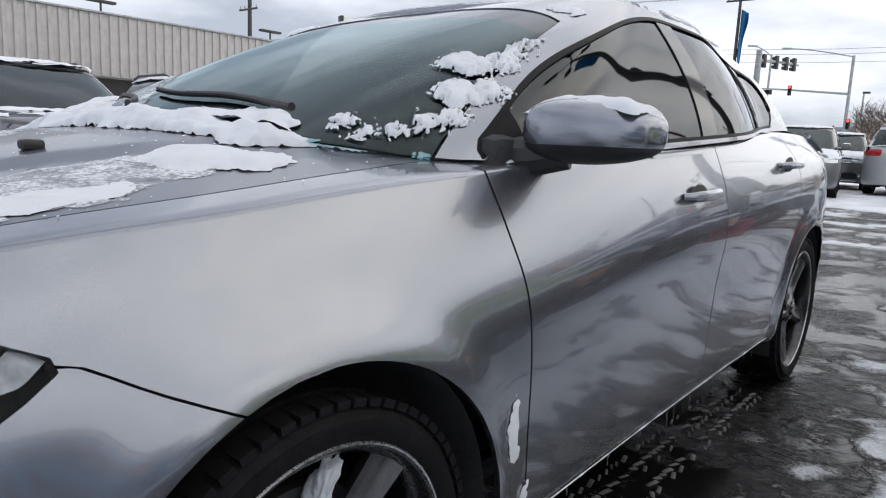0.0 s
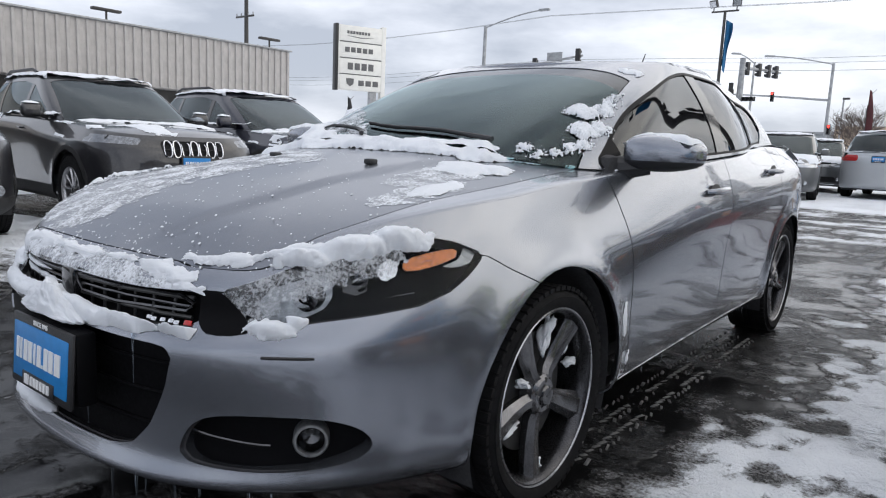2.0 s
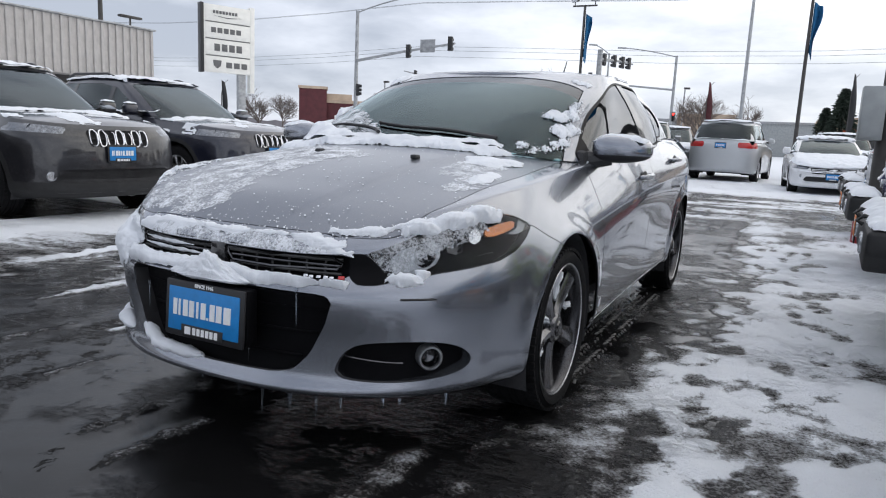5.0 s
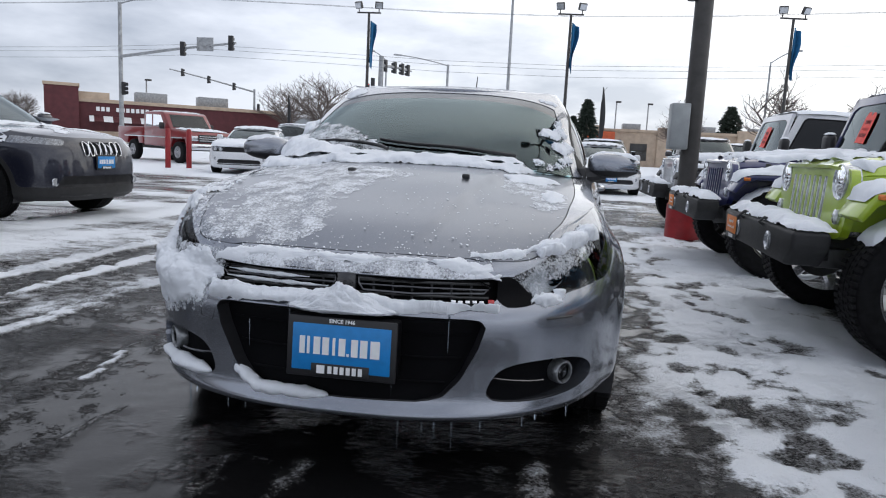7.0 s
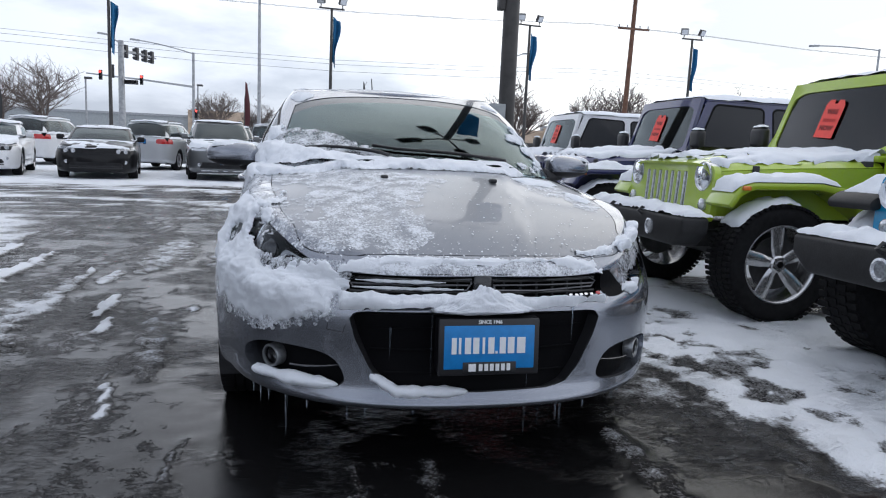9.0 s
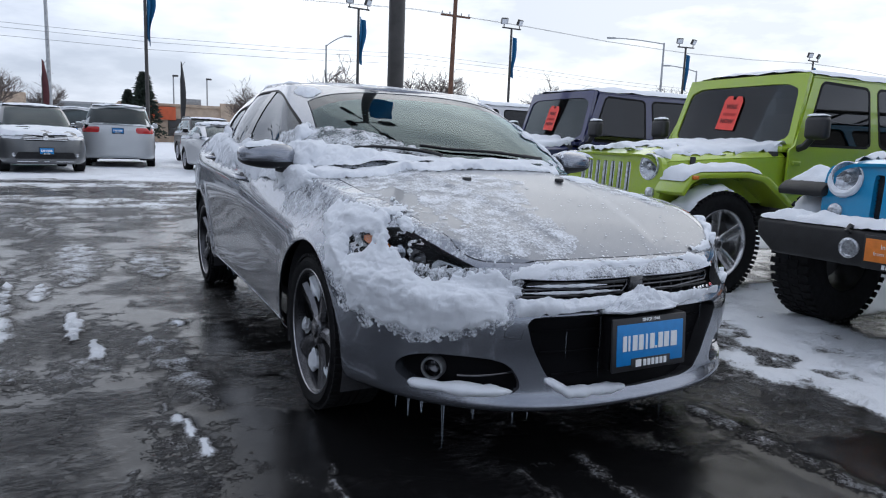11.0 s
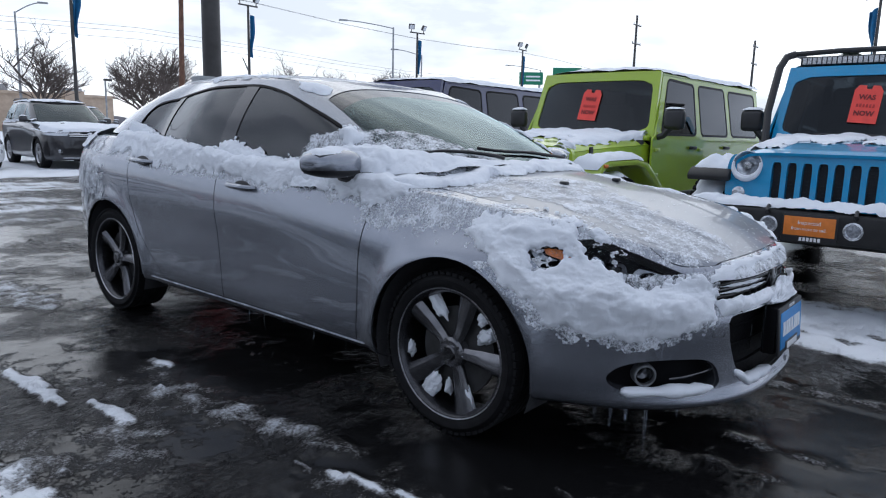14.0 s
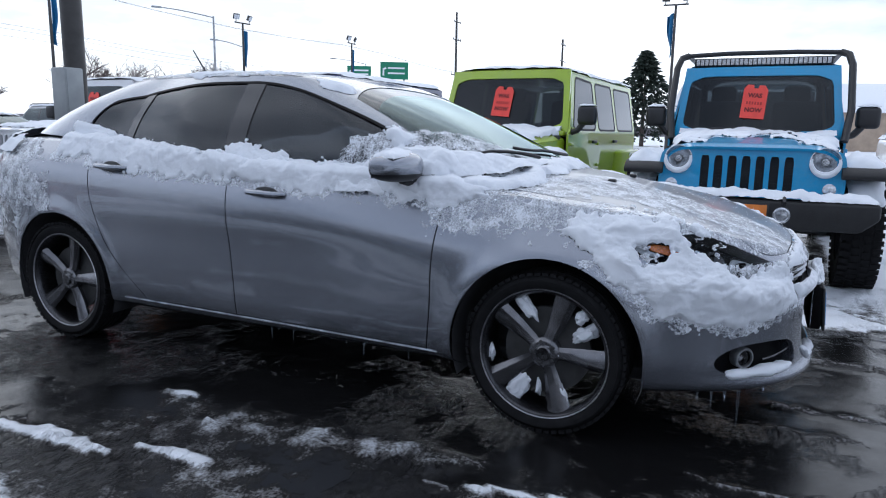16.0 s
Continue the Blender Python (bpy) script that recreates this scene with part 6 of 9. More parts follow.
    for s in (1, -1):
        F_S = plane_sheet(np.linspace(0.645, 0.925, 12), np.linspace(0.02, 0.80, 24), lambda u, v: (s * u if s > 0 else -u, v, np.interp(v, (0.0, 0.06, 0.16, 0.66, 0.80), (0.86, 0.93, 0.957, 0.967, 0.935))))
        if s < 0:
            F_S = Sheet(F_S.V, [tuple(reversed(f)) for f in F_S.F], -F_S.N)
        snow_layer("snow_on_fender", F_S, lambda P: np.maximum.reduce([np.abs(P[:, 1] - 0.40) - 0.38, np.abs(np.abs(P[:, 0]) - 0.78) - 0.14, rnd(P, 0.12, 5, 3) - 0.09]), 0.11, 0.17, m, "rounded heap of snow on the fender", seed + s)
        T_S = plane_sheet(np.linspace(-0.125, 0.125, 12), np.linspace(radians(-15), radians(62), 30), lambda u, a: (s * 0.80 + u, 0.42 - (tyre_r + 0.008) * np.sin(a), hz + (tyre_r + 0.008) * np.cos(a)))
        T_S = Sheet(T_S.V, T_S.F, np.stack([0 * T_S.V[:, 0], T_S.V[:, 1] - 0.42, T_S.V[:, 2] - hz], 1) / (tyre_r + 0.008))
        snow_layer("snow_on_tyre", T_S, lambda P: np.maximum(np.abs(P[:, 0] - s * 0.80) - 0.12, 0.24 - (P[:, 2] - hz)) + rnd(P, 0.03, 9, 5), 0.045, 0.06, m, "crescent of snow on the front tyre", seed + s, up=0.0)
        Mi = plane_sheet(np.linspace(-0.09, 0.09, 8), np.linspace(1.115, 1.205, 6), lambda u, v: (s * 0.90 + u, v, 1.426 + 0 * u))
        snow_layer("snow_on_mirror", Mi, lambda P: np.maximum(np.abs(P[:, 0] - s * 0.90) - 0.088, np.abs(P[:, 1] - 1.16) - 0.044), 0.035, 0.05, m, "snow cap on the wing mirror", seed)
    B_S = plane_sheet(np.linspace(-bw, bw, 90), np.linspace(-0.295, -0.06, 14), lambda u, v: (u, v, 0.707 + 0 * u))
    snow_layer("snow_on_bumper", B_S, lambda P: np.maximum(np.abs(P[:, 1] + 0.18) - 0.115, np.abs(P[:, 0]) - bw + 0.01) + rnd(P, 0.02, 6, 4), 0.065, 0.06, m, "snow heaped along the bumper", seed)
    C_S = plane_sheet(np.linspace(-0.66, 0.66, 60), np.linspace(0.98, 1.16, 12), lambda u, v: (u, v, 1.17 + 0.35 * np.clip(v - 1.07, 0, 1)))
    snow_layer("snow_at_windshield", C_S, lambda P: np.abs(P[:, 1] - 1.07) - 0.07 + rnd(P, 0.05, 5, 6), 0.05, 0.06, m, "snow drifted along the foot of the windshield", seed)
    # the cab stands well behind the grille: draw the body out over the length of the hood
    for ob in set(bpy.data.objects) - before:
        if ob.type == "MESH" and not ob.name.startswith("wheel") and not (ob.parent and ob.parent.name.startswith("wheel")):
            co = np.empty(len(ob.data.vertices) * 3)
            ob.data.vertices.foreach_get("co", co)
            co = co.reshape(-1, 3)
            co[:, 1] += 0.24 * smooth((co[:, 1] - 0.60) / 0.48)
            ob.data.vertices.foreach_set("co", co.ravel())
            ob.data.update()
    return car


M_ALLOY = simple("bright_cast_alloy", (0.62, 0.62, 0.63), 0.25, metal=0.9, var=0.2, scale=20)
M_SLOTGREY = simple("frosted_grille_grey", (0.58, 0.60, 0.62), 0.45, metal=0.3, var=0.4, scale=40, bmp=0.3)
P_LIME = car_paint("lime_green_paint", (0.36, 0.50, 0.015), rough=0.4, dirt=0.2)
P_BLUE = car_paint("bright_blue_paint", (0.012, 0.29, 0.56), rough=0.35, dirt=0.15)
P_NAVY = car_paint("navy_blue_paint", (0.013, 0.017, 0.095), rough=0.35, dirt=0.10)
P_WHITE = car_paint("white_paint", (0.70, 0.71, 0.73), rough=0.4, dirt=0.15)
P_BLACK = car_paint("black_paint", (0.006, 0.006, 0.007), rough=0.3, dirt=0.02)
P_BLACK.node_tree.nodes["Principled BSDF"].inputs["Coat Weight"].default_value = 0.35
P_BLACK.node_tree.nodes["Principled BSDF"].inputs["Specular IOR Level"].default_value = 0.12


def facing_west(x, y, turn=0.0):
    """The nose towards -x."""
    return pose(x, y, 0, 0, 0, -90 + turn)


ROW = "off-roaders parked side by side"
off_roader(facing_west(2.42, -0.60, 0.0), P_BLUE, "bright blue four-door off-roader with a black roof rack", ROW, (M_BLACK, M_DARKMETAL), rack=True, flare_mat=M_TRIMGREY, seed=1.0, stubby=True, tyre_r=0.44, fog_x=0.25, snow_amount=0.25)
off_roader(facing_west(2.26, 1.90, -2.5), P_LIME, "lime-green four-door off-roader with snow on hood and bumper", ROW, (M_ALLOY, M_ALLOY), seed=2.0, snow_amount=0.9, slot_mat=M_SLOTGREY, rim_r=0.268, spokes=5, lugs=64, rim_snow=True, plate_side=-0.55)
off_roader(facing_west(2.32, 4.70, -1.0), P_NAVY, "navy blue four-door off-roader dusted with snow", ROW, (M_BLACK, M_DARKMETAL), seed=3.0, snow_amount=1.5, plate_side=-0.55, screen_mat=M_CARGLASS)
off_roader(facing_west(2.45, 8.35, 0.0), P_WHITE, "white four-door off-roader with a dark roof edge, snowy hood", ROW, flare_mat=M_TRIMGREY, seed=4.0, card="", screen_mat=M_CARGLASS)

# ---- other parked cars: front axle at y = 0, nose towards -y ----
def parked_car(name, m, paint, label, group="", suv=True, hw=0.92, base=2.70, nose=-0.86, tail=3.75, belt=1.05, roof=1.68, hood_front=0.86, hood_back=1.06, hub=0.365, ws_foot=0.35, ws_head=1.25, roof_end=3.05, glass_end=3.62, grille="bars", lamp="slim", plate=True, clad=False, snow=1.0, seed=0.0, tail_up=False, rim=None, rails=False, detail=False, coupe=False, hood_snow=1.0, plate_z=0.0):
    car = thing(name, m, label, "car", group)
    z0 = 0.24 if suv else 0.19
    zs = belt - 0.17
    arch = hub + 0.055
    lowrows = (
        (nose + 0.08, hw - 0.09, hw - 0.09, hw - 0.09, tail - 0.08, z0, z0, z0, z0, z0 + 0.06),
        (nose + 0.00, hw - 0.02, hw - 0.03, hw - 0.02, tail - 0.01, z0 + 0.08, z0 + 0.08, z0 + 0.08, z0 + 0.08, z0 + 0.14),
        (nose - 0.01, hw, hw - 0.015, hw, tail, 0.52, 0.54, 0.54, 0.56, 0.58),
        (nose + 0.01, hw - 0.01, hw, hw, tail, hood_front - 0.18, zs - 0.10, zs - 0.06, zs - 0.02, zs),
        (nose + 0.05, hw - 0.05, hw - 0.02, hw - 0.02, tail - 0.02, hood_front - 0.07, hood_back - 0.16, belt - 0.10, belt - 0.06, belt - 0.06),
        (nose + 0.11, hw - 0.12, hw - 0.07, hw - 0.08, tail - 0.05, hood_front, hood_back - 0.05, belt, belt + 0.03, belt + 0.03),
    )
    rs = roof - 0.055
    gw = hw - 0.085
    sh = Shell(lowrows, base,
               hood=((nose + 0.11, nose + 0.25, 0.0, ws_foot, base, tail - 0.3, tail - 0.05), (hood_front, hood_front + 0.045, hood_back - 0.02, hood_back + 0.02, belt + 0.04, belt + 0.06, belt + 0.03)),
               belt_front=(ws_foot, gw - 0.03, gw + 0.005, gw - 0.03, ws_foot + 0.6, spl((ws_foot, ws_foot + 0.5, base, glass_end + 0.05), (hood_back, belt - 0.03, belt + 0.02, belt + 0.02))),
               belt_rear=(glass_end + 0.05, max(base, glass_end - 0.5)),
               roof=(ws_head, gw - 0.20, gw - 0.18, gw - 0.21, roof_end, ws_head + 0.3, roof_end - 0.35, spl((ws_head, ws_head + 0.4, (ws_head + roof_end) / 2, roof_end), (rs - 0.03, rs, rs + 0.005, rs - 0.03))),
               roof_z=((ws_head, ws_head + 0.4, (ws_head + roof_end) / 2, roof_end), (rs - 0.02, roof - 0.02, roof, roof - 0.035)),
               bow=0.025, n_front=3.2, n_rear=4.0, cols=(22, 46, 18), rows=5, arch=arch, hub_z=hub, grows=16)
    _, body = clip(sh.low, sh.arches)

    def cabin(P):
        k = np.clip(1 - np.abs(P[:, 0] / (gw - 0.03)) ** 3.5, 0, 1) ** (1 / 3.5)
        yf = ws_foot + 0.6 - 0.58 * k
        return np.where(P[:, 2] > belt - 0.12, np.maximum.reduce([yf - P[:, 1], P[:, 1] - glass_end + 0.05, np.abs(P[:, 0]) - gw + 0.04]), 1.0)
    body = clip(body, lambda P: -cabin(P))[0]
    if clad:
        cl, body = clip(body, lambda P: np.minimum(P[:, 2] - 0.40, np.where(np.abs(P[:, 0]) > hw - 0.2, np.minimum(np.hypot(P[:, 1], P[:, 2] - hub), np.hypot(P[:, 1] - base, P[:, 2] - hub)) - arch - 0.05, 1.0)))
        panel("cladding", cl, M_TRIMGREY, car, "grey plastic cladding", lift=0.003)
    front = lambda P, d: np.where(P[:, 1] < nose + 0.6, d, 1.0)
    back = lambda P, d: np.where(P[:, 1] > tail - 0.5, d, 1.0)
    g0, g1 = (hood_front - 0.055, hood_front - 0.20) if grille != "seven" else (hood_front - 0.045, hood_front - 0.215)
    holes = []
    if lamp == "slim":
        lp = [(0.50, g0 + 0.015), (hw - 0.10, g0 + 0.045), (hw - 0.035, g0 + 0.045), (hw - 0.035, g0 - 0.035), (0.56, g0 - 0.05)]
    else:
        lp = [(0.46, g0 - 0.0), (hw - 0.12, g0 + 0.02), (hw - 0.02, g0 + 0.01), (hw - 0.03, g0 - 0.10), (0.50, g0 - 0.11)]
    L_S, body = clip(body, lambda P: front(P, in_polygon(np.abs(P[:, 0]), P[:, 2], lp)))
    for T, s in sides(L_S):
        ob = panel("headlight", T, M_DIMLAMP if lamp != "clear" else M_HEADGLASS, car, "dark headlight" if lamp != "clear" else "clear headlight")
        if len(T.F):
            i = int(np.argmax(np.abs(T.V[:, 0]) < hw - 0.22))
            pts = [T.V[q] + T.N[q] * 0.004 for q in np.argsort(np.abs(T.V[:, 0]))[:: max(1, len(T.V) // 6)] if abs(T.V[q, 2] - g0 + 0.02) < 0.05]
            c = T.V.mean(axis=0) + T.N.mean(axis=0) * 0.004
            lens = part("projector", bm_lathe([(-0.004, 0.042), (0.006, 0.038), (0.008, 0.012), (0.008, 0.0005)], 16, axis="y", centre=tuple(c)), M_HEADGLASS, ob)
    gr_w = 0.36 if grille == "seven" else 0.50 if grille != "wide" else hw - 0.14
    G_S, body = clip(body, lambda P: front(P, in_polygon(np.abs(P[:, 0]), P[:, 2], [(-0.1, g0 - 0.0), (gr_w, g0 - 0.0), (gr_w - 0.04, g1), (-0.1, g1)])))
    panel("grille", G_S, M_GLOSSBLACK, car, "dark grille", lift=-0.02)
    A_S, body = clip(body, lambda P: front(P, in_polygon(np.abs(P[:, 0]), P[:, 2], [(-0.1, 0.53), (0.60, 0.53), (0.70, 0.36), (-0.1, 0.36)] if suv else [(-0.1, 0.45), (0.58, 0.45), (0.66, 0.33), (-0.1, 0.33)])))
    panel("lower_intake", A_S, M_BLACK, car, lift=-0.02)
    fr = compact(sh.low.V, sh.low.N, [f for f in sh.low.F if sh.low.V[f[0], 1] < nose + 0.7])

    def onf(x, z, out):
        d = (fr.V[:, 0] - x) ** 2 + (fr.V[:, 2] - z) ** 2
        i = np.argsort(d)[:6]
        w = 1 / (d[i] + 1e-5)
        w /= w.sum()
        return Vector((x, float((fr.V[i, 1] * w).sum()), z)) + Vector((fr.N[i] * w[:, None]).sum(0)).normalized() * out
    if grille == "seven":
        for i in range(7):
            x = -0.282 + 0.094 * i
            ring = round_poly([(x - 0.040, g0 - 0.006), (x + 0.040, g0 - 0.006), (x + 0.037, g1 + 0.006), (x - 0.037, g1 + 0.006)], 2, 0.22)
            pts = [onf(a, b, 0.010) for a, b in ring + ring[:1]]
            part("grille_slot", bm_tube(pts, 0.0075, 6, caps=False), M_CHROME, car, "chrome grille surround")
            part("slot_rib", bm_tube([onf(x - 0.032, (g0 + g1) / 2, -0.008), onf(x + 0.032, (g0 + g1) / 2, -0.008)], 0.006, 5), M_BLACK, car)
            if i < 6:
                part("grille_divider", bm_tube([onf(x + 0.047, g0, -0.006), onf(x + 0.045, g1, -0.006)], 0.009, 6), paint, car)
    elif grille == "bars":
        for k in range(3):
            z = g1 + (g0 - g1) * (0.25 + 0.25 * k)
            part("grille_bar", bm_tube([onf(gr_w * (-0.94 + 1.88 * q / 8), z, 0.0) for q in range(9)], 0.011, 6), M_CHROME, car, "chrome grille bar")
        part("badge", bm_lathe([(0.0, 0.0005), (-0.01, 0.04), (0.0, 0.055)], 18, axis="y", centre=tuple(onf(0, (g0 + g1) / 2, 0.012))), M_CHROME, car, "round chrome badge")
    else:
        for q in range(2):
            for s in (1, -1):
                part("round_lamp", bm_lathe([(0.0, 0.055), (-0.008, 0.05), (-0.004, 0.035), (-0.012, 0.0005)], 18, axis="y", centre=tuple(onf(s * (0.52 + 0.17 * q), (g0 + g1) / 2, 0.0))), M_HEADGLASS, car, "round headlight")
    for s in (1, -1):
        part("fog_lamp", bm_lathe([(0.0, 0.05), (-0.012, 0.045), (-0.008, 0.0005)], 16, axis="y", centre=tuple(onf(s * 0.68, 0.46, 0.0))), M_HEADGLASS, car, "fog lamp")
    part("bumper_strip", bm_tube([onf(0.62 * (-1 + q / 5), 0.305, 0.004) for q in range(11)], 0.014, 6), M_CHROME if grille == "bars" else M_BLACK, car)
    T_S, body = clip(body, lambda P: back(P, np.maximum(np.abs(P[:, 2] - belt + 0.12) - 0.085, 0.50 - np.abs(P[:, 0]))))
    for T, s in sides(T_S):
        panel("tail_lamp", T, M_REDLENS, car, "red tail lamp", lift=0.004)
    for yy in ((0.62, 1.55, 2.42) if not coupe else (0.62, 1.95)):
        body = clip(body, lambda P: np.where((np.abs(P[:, 0]) > hw - 0.14) & (P[:, 2] > z0 + 0.12), 0.004 - np.abs(P[:, 1] - yy), -1.0))[0]
    body_ob = panel("body", body, paint, car, th=0.01)
    inner = clip(sh.low, lambda P: np.maximum(-sh.arches(P) + 0.01, -cabin(P)))[0]
    mesh_object("inner_skin", inner.V - inner.N * 0.02, inner.F, M_INTERIOR, car, N=inner.N)
    # windows
    up = sh.upper
    zt = lambda y: np.interp(y, (ws_foot + 0.35, ws_head + 0.15, ws_head + 0.5, roof_end - 0.3, glass_end - 0.1), (belt + 0.0, roof - 0.19, roof - 0.135, roof - 0.135, roof - (0.30 if not suv else 0.19)))
    dl = lambda P: np.where(np.abs(P[:, 0]) > 0.35, np.maximum.reduce([P[:, 2] - zt(P[:, 1]), belt + 0.045 - P[:, 2], ws_foot + 0.55 - P[:, 1], P[:, 1] - (glass_end - 0.30)]), 1.0)
    wsf = lambda P: np.where(P[:, 1] < ws_head + 0.3, np.maximum(np.abs(P[:, 0]) - np.interp(P[:, 2], (belt, roof), (gw - 0.11, gw - 0.26)), P[:, 1] - ws_head + 0.05), 1.0)
    bgf = lambda P: np.where(P[:, 1] > roof_end - 0.3, np.maximum.reduce([np.abs(P[:, 0]) - np.interp(P[:, 2], (belt, roof), (gw - 0.13, gw - 0.27)), roof_end + 0.02 - P[:, 1], belt + 0.06 - P[:, 2]]), 1.0)
    side_S, up = clip(up, dl)
    ws_S, up = clip(up, wsf)
    bg_S, up = clip(up, bgf)
    panel("roof", up, paint, car, th=0.02)
    panel("windshield", ws_S, M_CARGLASS, car, "dark windshield", lift=-0.004)
    panel("rear_window", bg_S, M_CARGLASS, car, "dark rear window", lift=-0.004)
    pil = lambda P: np.minimum(np.abs(P[:, 1] - 1.60) - 0.045, np.abs(P[:, 1] - 2.52) - 0.04)
    if coupe:
        pil = lambda P: np.abs(P[:, 1] - 2.05) - 0.05
    pl_S, side_S = clip(side_S, pil)
    for T in islands(pl_S):
        panel("door_pillar", T, M_GLOSSBLACK, car)
    a, b = clip(side_S, lambda P: P[:, 1] - 1.6)
    b, c = clip(b, lambda P: P[:, 1] - 2.52)
    for nm, S in (("front_side_window", a), ("rear_side_window", b), ("quarter_window", c)):
        if len(S.F):
            for T, s in sides(S):
                panel(nm, T, M_CARGLASS, car, lift=-0.004)
    for s in (1, -1):
        mir = part("mirror", bm_box(s * (hw + 0.06), ws_foot + 0.42, belt + 0.07, 0.20, 0.12, 0.15, 0.045, 3), paint, car, "wing mirror capped with snow")
        part("mirror_foot", bm_tube([(s * (gw - 0.02), ws_foot + 0.40, belt + 0.01), (s * (hw + 0.0), ws_foot + 0.41, belt + 0.04)], 0.03, 8), M_BLACK, mir)
        for yy in (1.42, 2.32) if not coupe else (1.75,):
            part("door_handle", bm_tube([(s * (hw - 0.03), yy - 0.09, belt - 0.12), (s * (hw + 0.015), yy - 0.05, belt - 0.12), (s * (hw + 0.015), yy + 0.06, belt - 0.115), (s * (hw - 0.03), yy + 0.1, belt - 0.115)], 0.012, 6), paint, car)
        if rails:
            part("roof_rail", bm_tube([(s * (gw - 0.22), ws_head + 0.35, roof - 0.03), (s * (gw - 0.22), ws_head + 0.5, roof + 0.012), (s * (gw - 0.22), roof_end - 0.35, roof + 0.012), (s * (gw - 0.22), roof_end - 0.2, roof - 0.03)], 0.018, 8), M_BLACK, car)
    for s in (1, -1):
        seat = part("seat", bm_box(s * 0.37, 1.75, 0.80, 0.48, 0.5, 0.2, 0.06), M_SEAT, car)
        part("seat_back", bm_box(0, 0, 0, 0.46, 0.15, 0.60, 0.06, m=pose(s * 0.37, 2.05, 1.08, -14)), M_SEAT, seat)
    part("dashboard", bm_box(0, ws_foot + 0.55, belt - 0.06, 1.4, 0.5, 0.12, 0.04), M_INTERIOR, car)
    part("underbody", bm_box(0, base / 2, z0 + 0.06, 1.3, tail - nose - 0.5, 0.08, 0.02), M_INTERIOR, car)
    for wy in (0.0, base):
        wheel_well(car, wy, hub, arch, 0.58, hw - 0.05)
        for s in (1, -1):
            make_wheel(car, (s * (hw - 0.125), wy, hub), hub, 0.235, hub * 0.66, s, 5 if not detail else 10, "blade" if not detail else "thin", rim or M_RIMLIP, M_RIMLIP, turn=0.2 + wy, detail=detail)
    if plate:
        rear = tail_up
        if rear:
            draw_plate(car, pose(0, tail + 0.012, belt - 0.14, 0, 0, 180))
        else:
            p = onf(0, plate_z or 0.56, 0.0)
            draw_plate(car, pose(0, p.y - 0.022, plate_z or (0.56 if suv else 0.46)))
    # snow
    if snow > 0:
        k = snow
        topm = lambda P: np.where(P[:, 2] > rs - 0.05, -0.12 * k + 0.08 * vnoise(P, 1.7, 4, seed), 1.0)
        rest_up = compact(up.V, up.N, [f for f in up.F if up.N[f[0], 2] > 0.55])
        snow_layer("snow_on_roof", rest_up, topm, 0.04 * min(1.3, k), 0.10, m, "snow lying on a parked car's roof", seed)
        deck = compact(sh.low.V, sh.low.N, [f for f in sh.low.F if sh.low.N[f[0], 2] > 0.55])
        hoodm = lambda P: np.where(cabin(P) < 0.0, 1.0, -0.13 * k * hood_snow + (0.045 if hood_snow > 0.5 else 0.085) + 0.14 * vnoise(P, 2.0, 4, seed + 4) - 0.10 * (np.abs(P[:, 1] - ws_foot) < 0.25))
        snow_layer("snow_on_hood", deck, hoodm, 0.035 * min(1.3, k), 0.12, m, "snow patches lying on a parked car's hood", seed)
        for s in (1, -1):
            Mi = plane_sheet(np.linspace(-0.09, 0.09, 8), np.linspace(-0.05, 0.05, 6), lambda u, v: (s * (hw + 0.06) + u, ws_foot + 0.42 + v, belt + 0.146 + 0 * u))
            snow_layer("snow_on_mirror", Mi, lambda P: np.maximum(np.abs(P[:, 0] - s * (hw + 0.06)) - 0.085, np.abs(P[:, 1] - ws_foot - 0.42) - 0.045), 0.035, 0.05, m, "snow cap on a wing mirror", seed)
            Bl = plane_sheet(np.linspace(0.5, base + 0.4, 40), np.linspace(0, 0.12, 6), lambda u, v: (s * (hw - 0.055 - v), u, belt + 0.02 + 0.25 * v))
            if s < 0:
                Bl = Sheet(Bl.V, Bl.F, Bl.N)
            Bl = Sheet(Bl.V, Bl.F, np.tile(np.array([s * 0.4, 0, 0.9]), (len(Bl.V), 1)))
            snow_layer("snow_on_sill", Bl, lambda P: 0.02 - 0.05 * k + 0.07 * vnoise(P, 3.0, 4, seed + 7) + 0 * P[:, 0], 0.05, 0.05, m, "snow along the window sills of a parked car", seed)
    return car


P_CHAR = car_paint("charcoal_paint", (0.020, 0.020, 0.024), metal=0.3, rough=0.3, dirt=0.10)
P_DNAVY = car_paint("dark_navy_paint", (0.012, 0.014, 0.028), metal=0.3, rough=0.3, dirt=0.10)
P_GREY = car_paint("graphite_paint", (0.10, 0.105, 0.11), metal=0.5, rough=0.35, dirt=0.25)
P_SILVER = car_paint("pale_silver_paint", (0.52, 0.54, 0.56), metal=0.4, rough=0.4, dirt=0.2)
P_RED = car_paint("dark_red_paint", (0.20, 0.006, 0.010), rough=0.35, dirt=0.05)

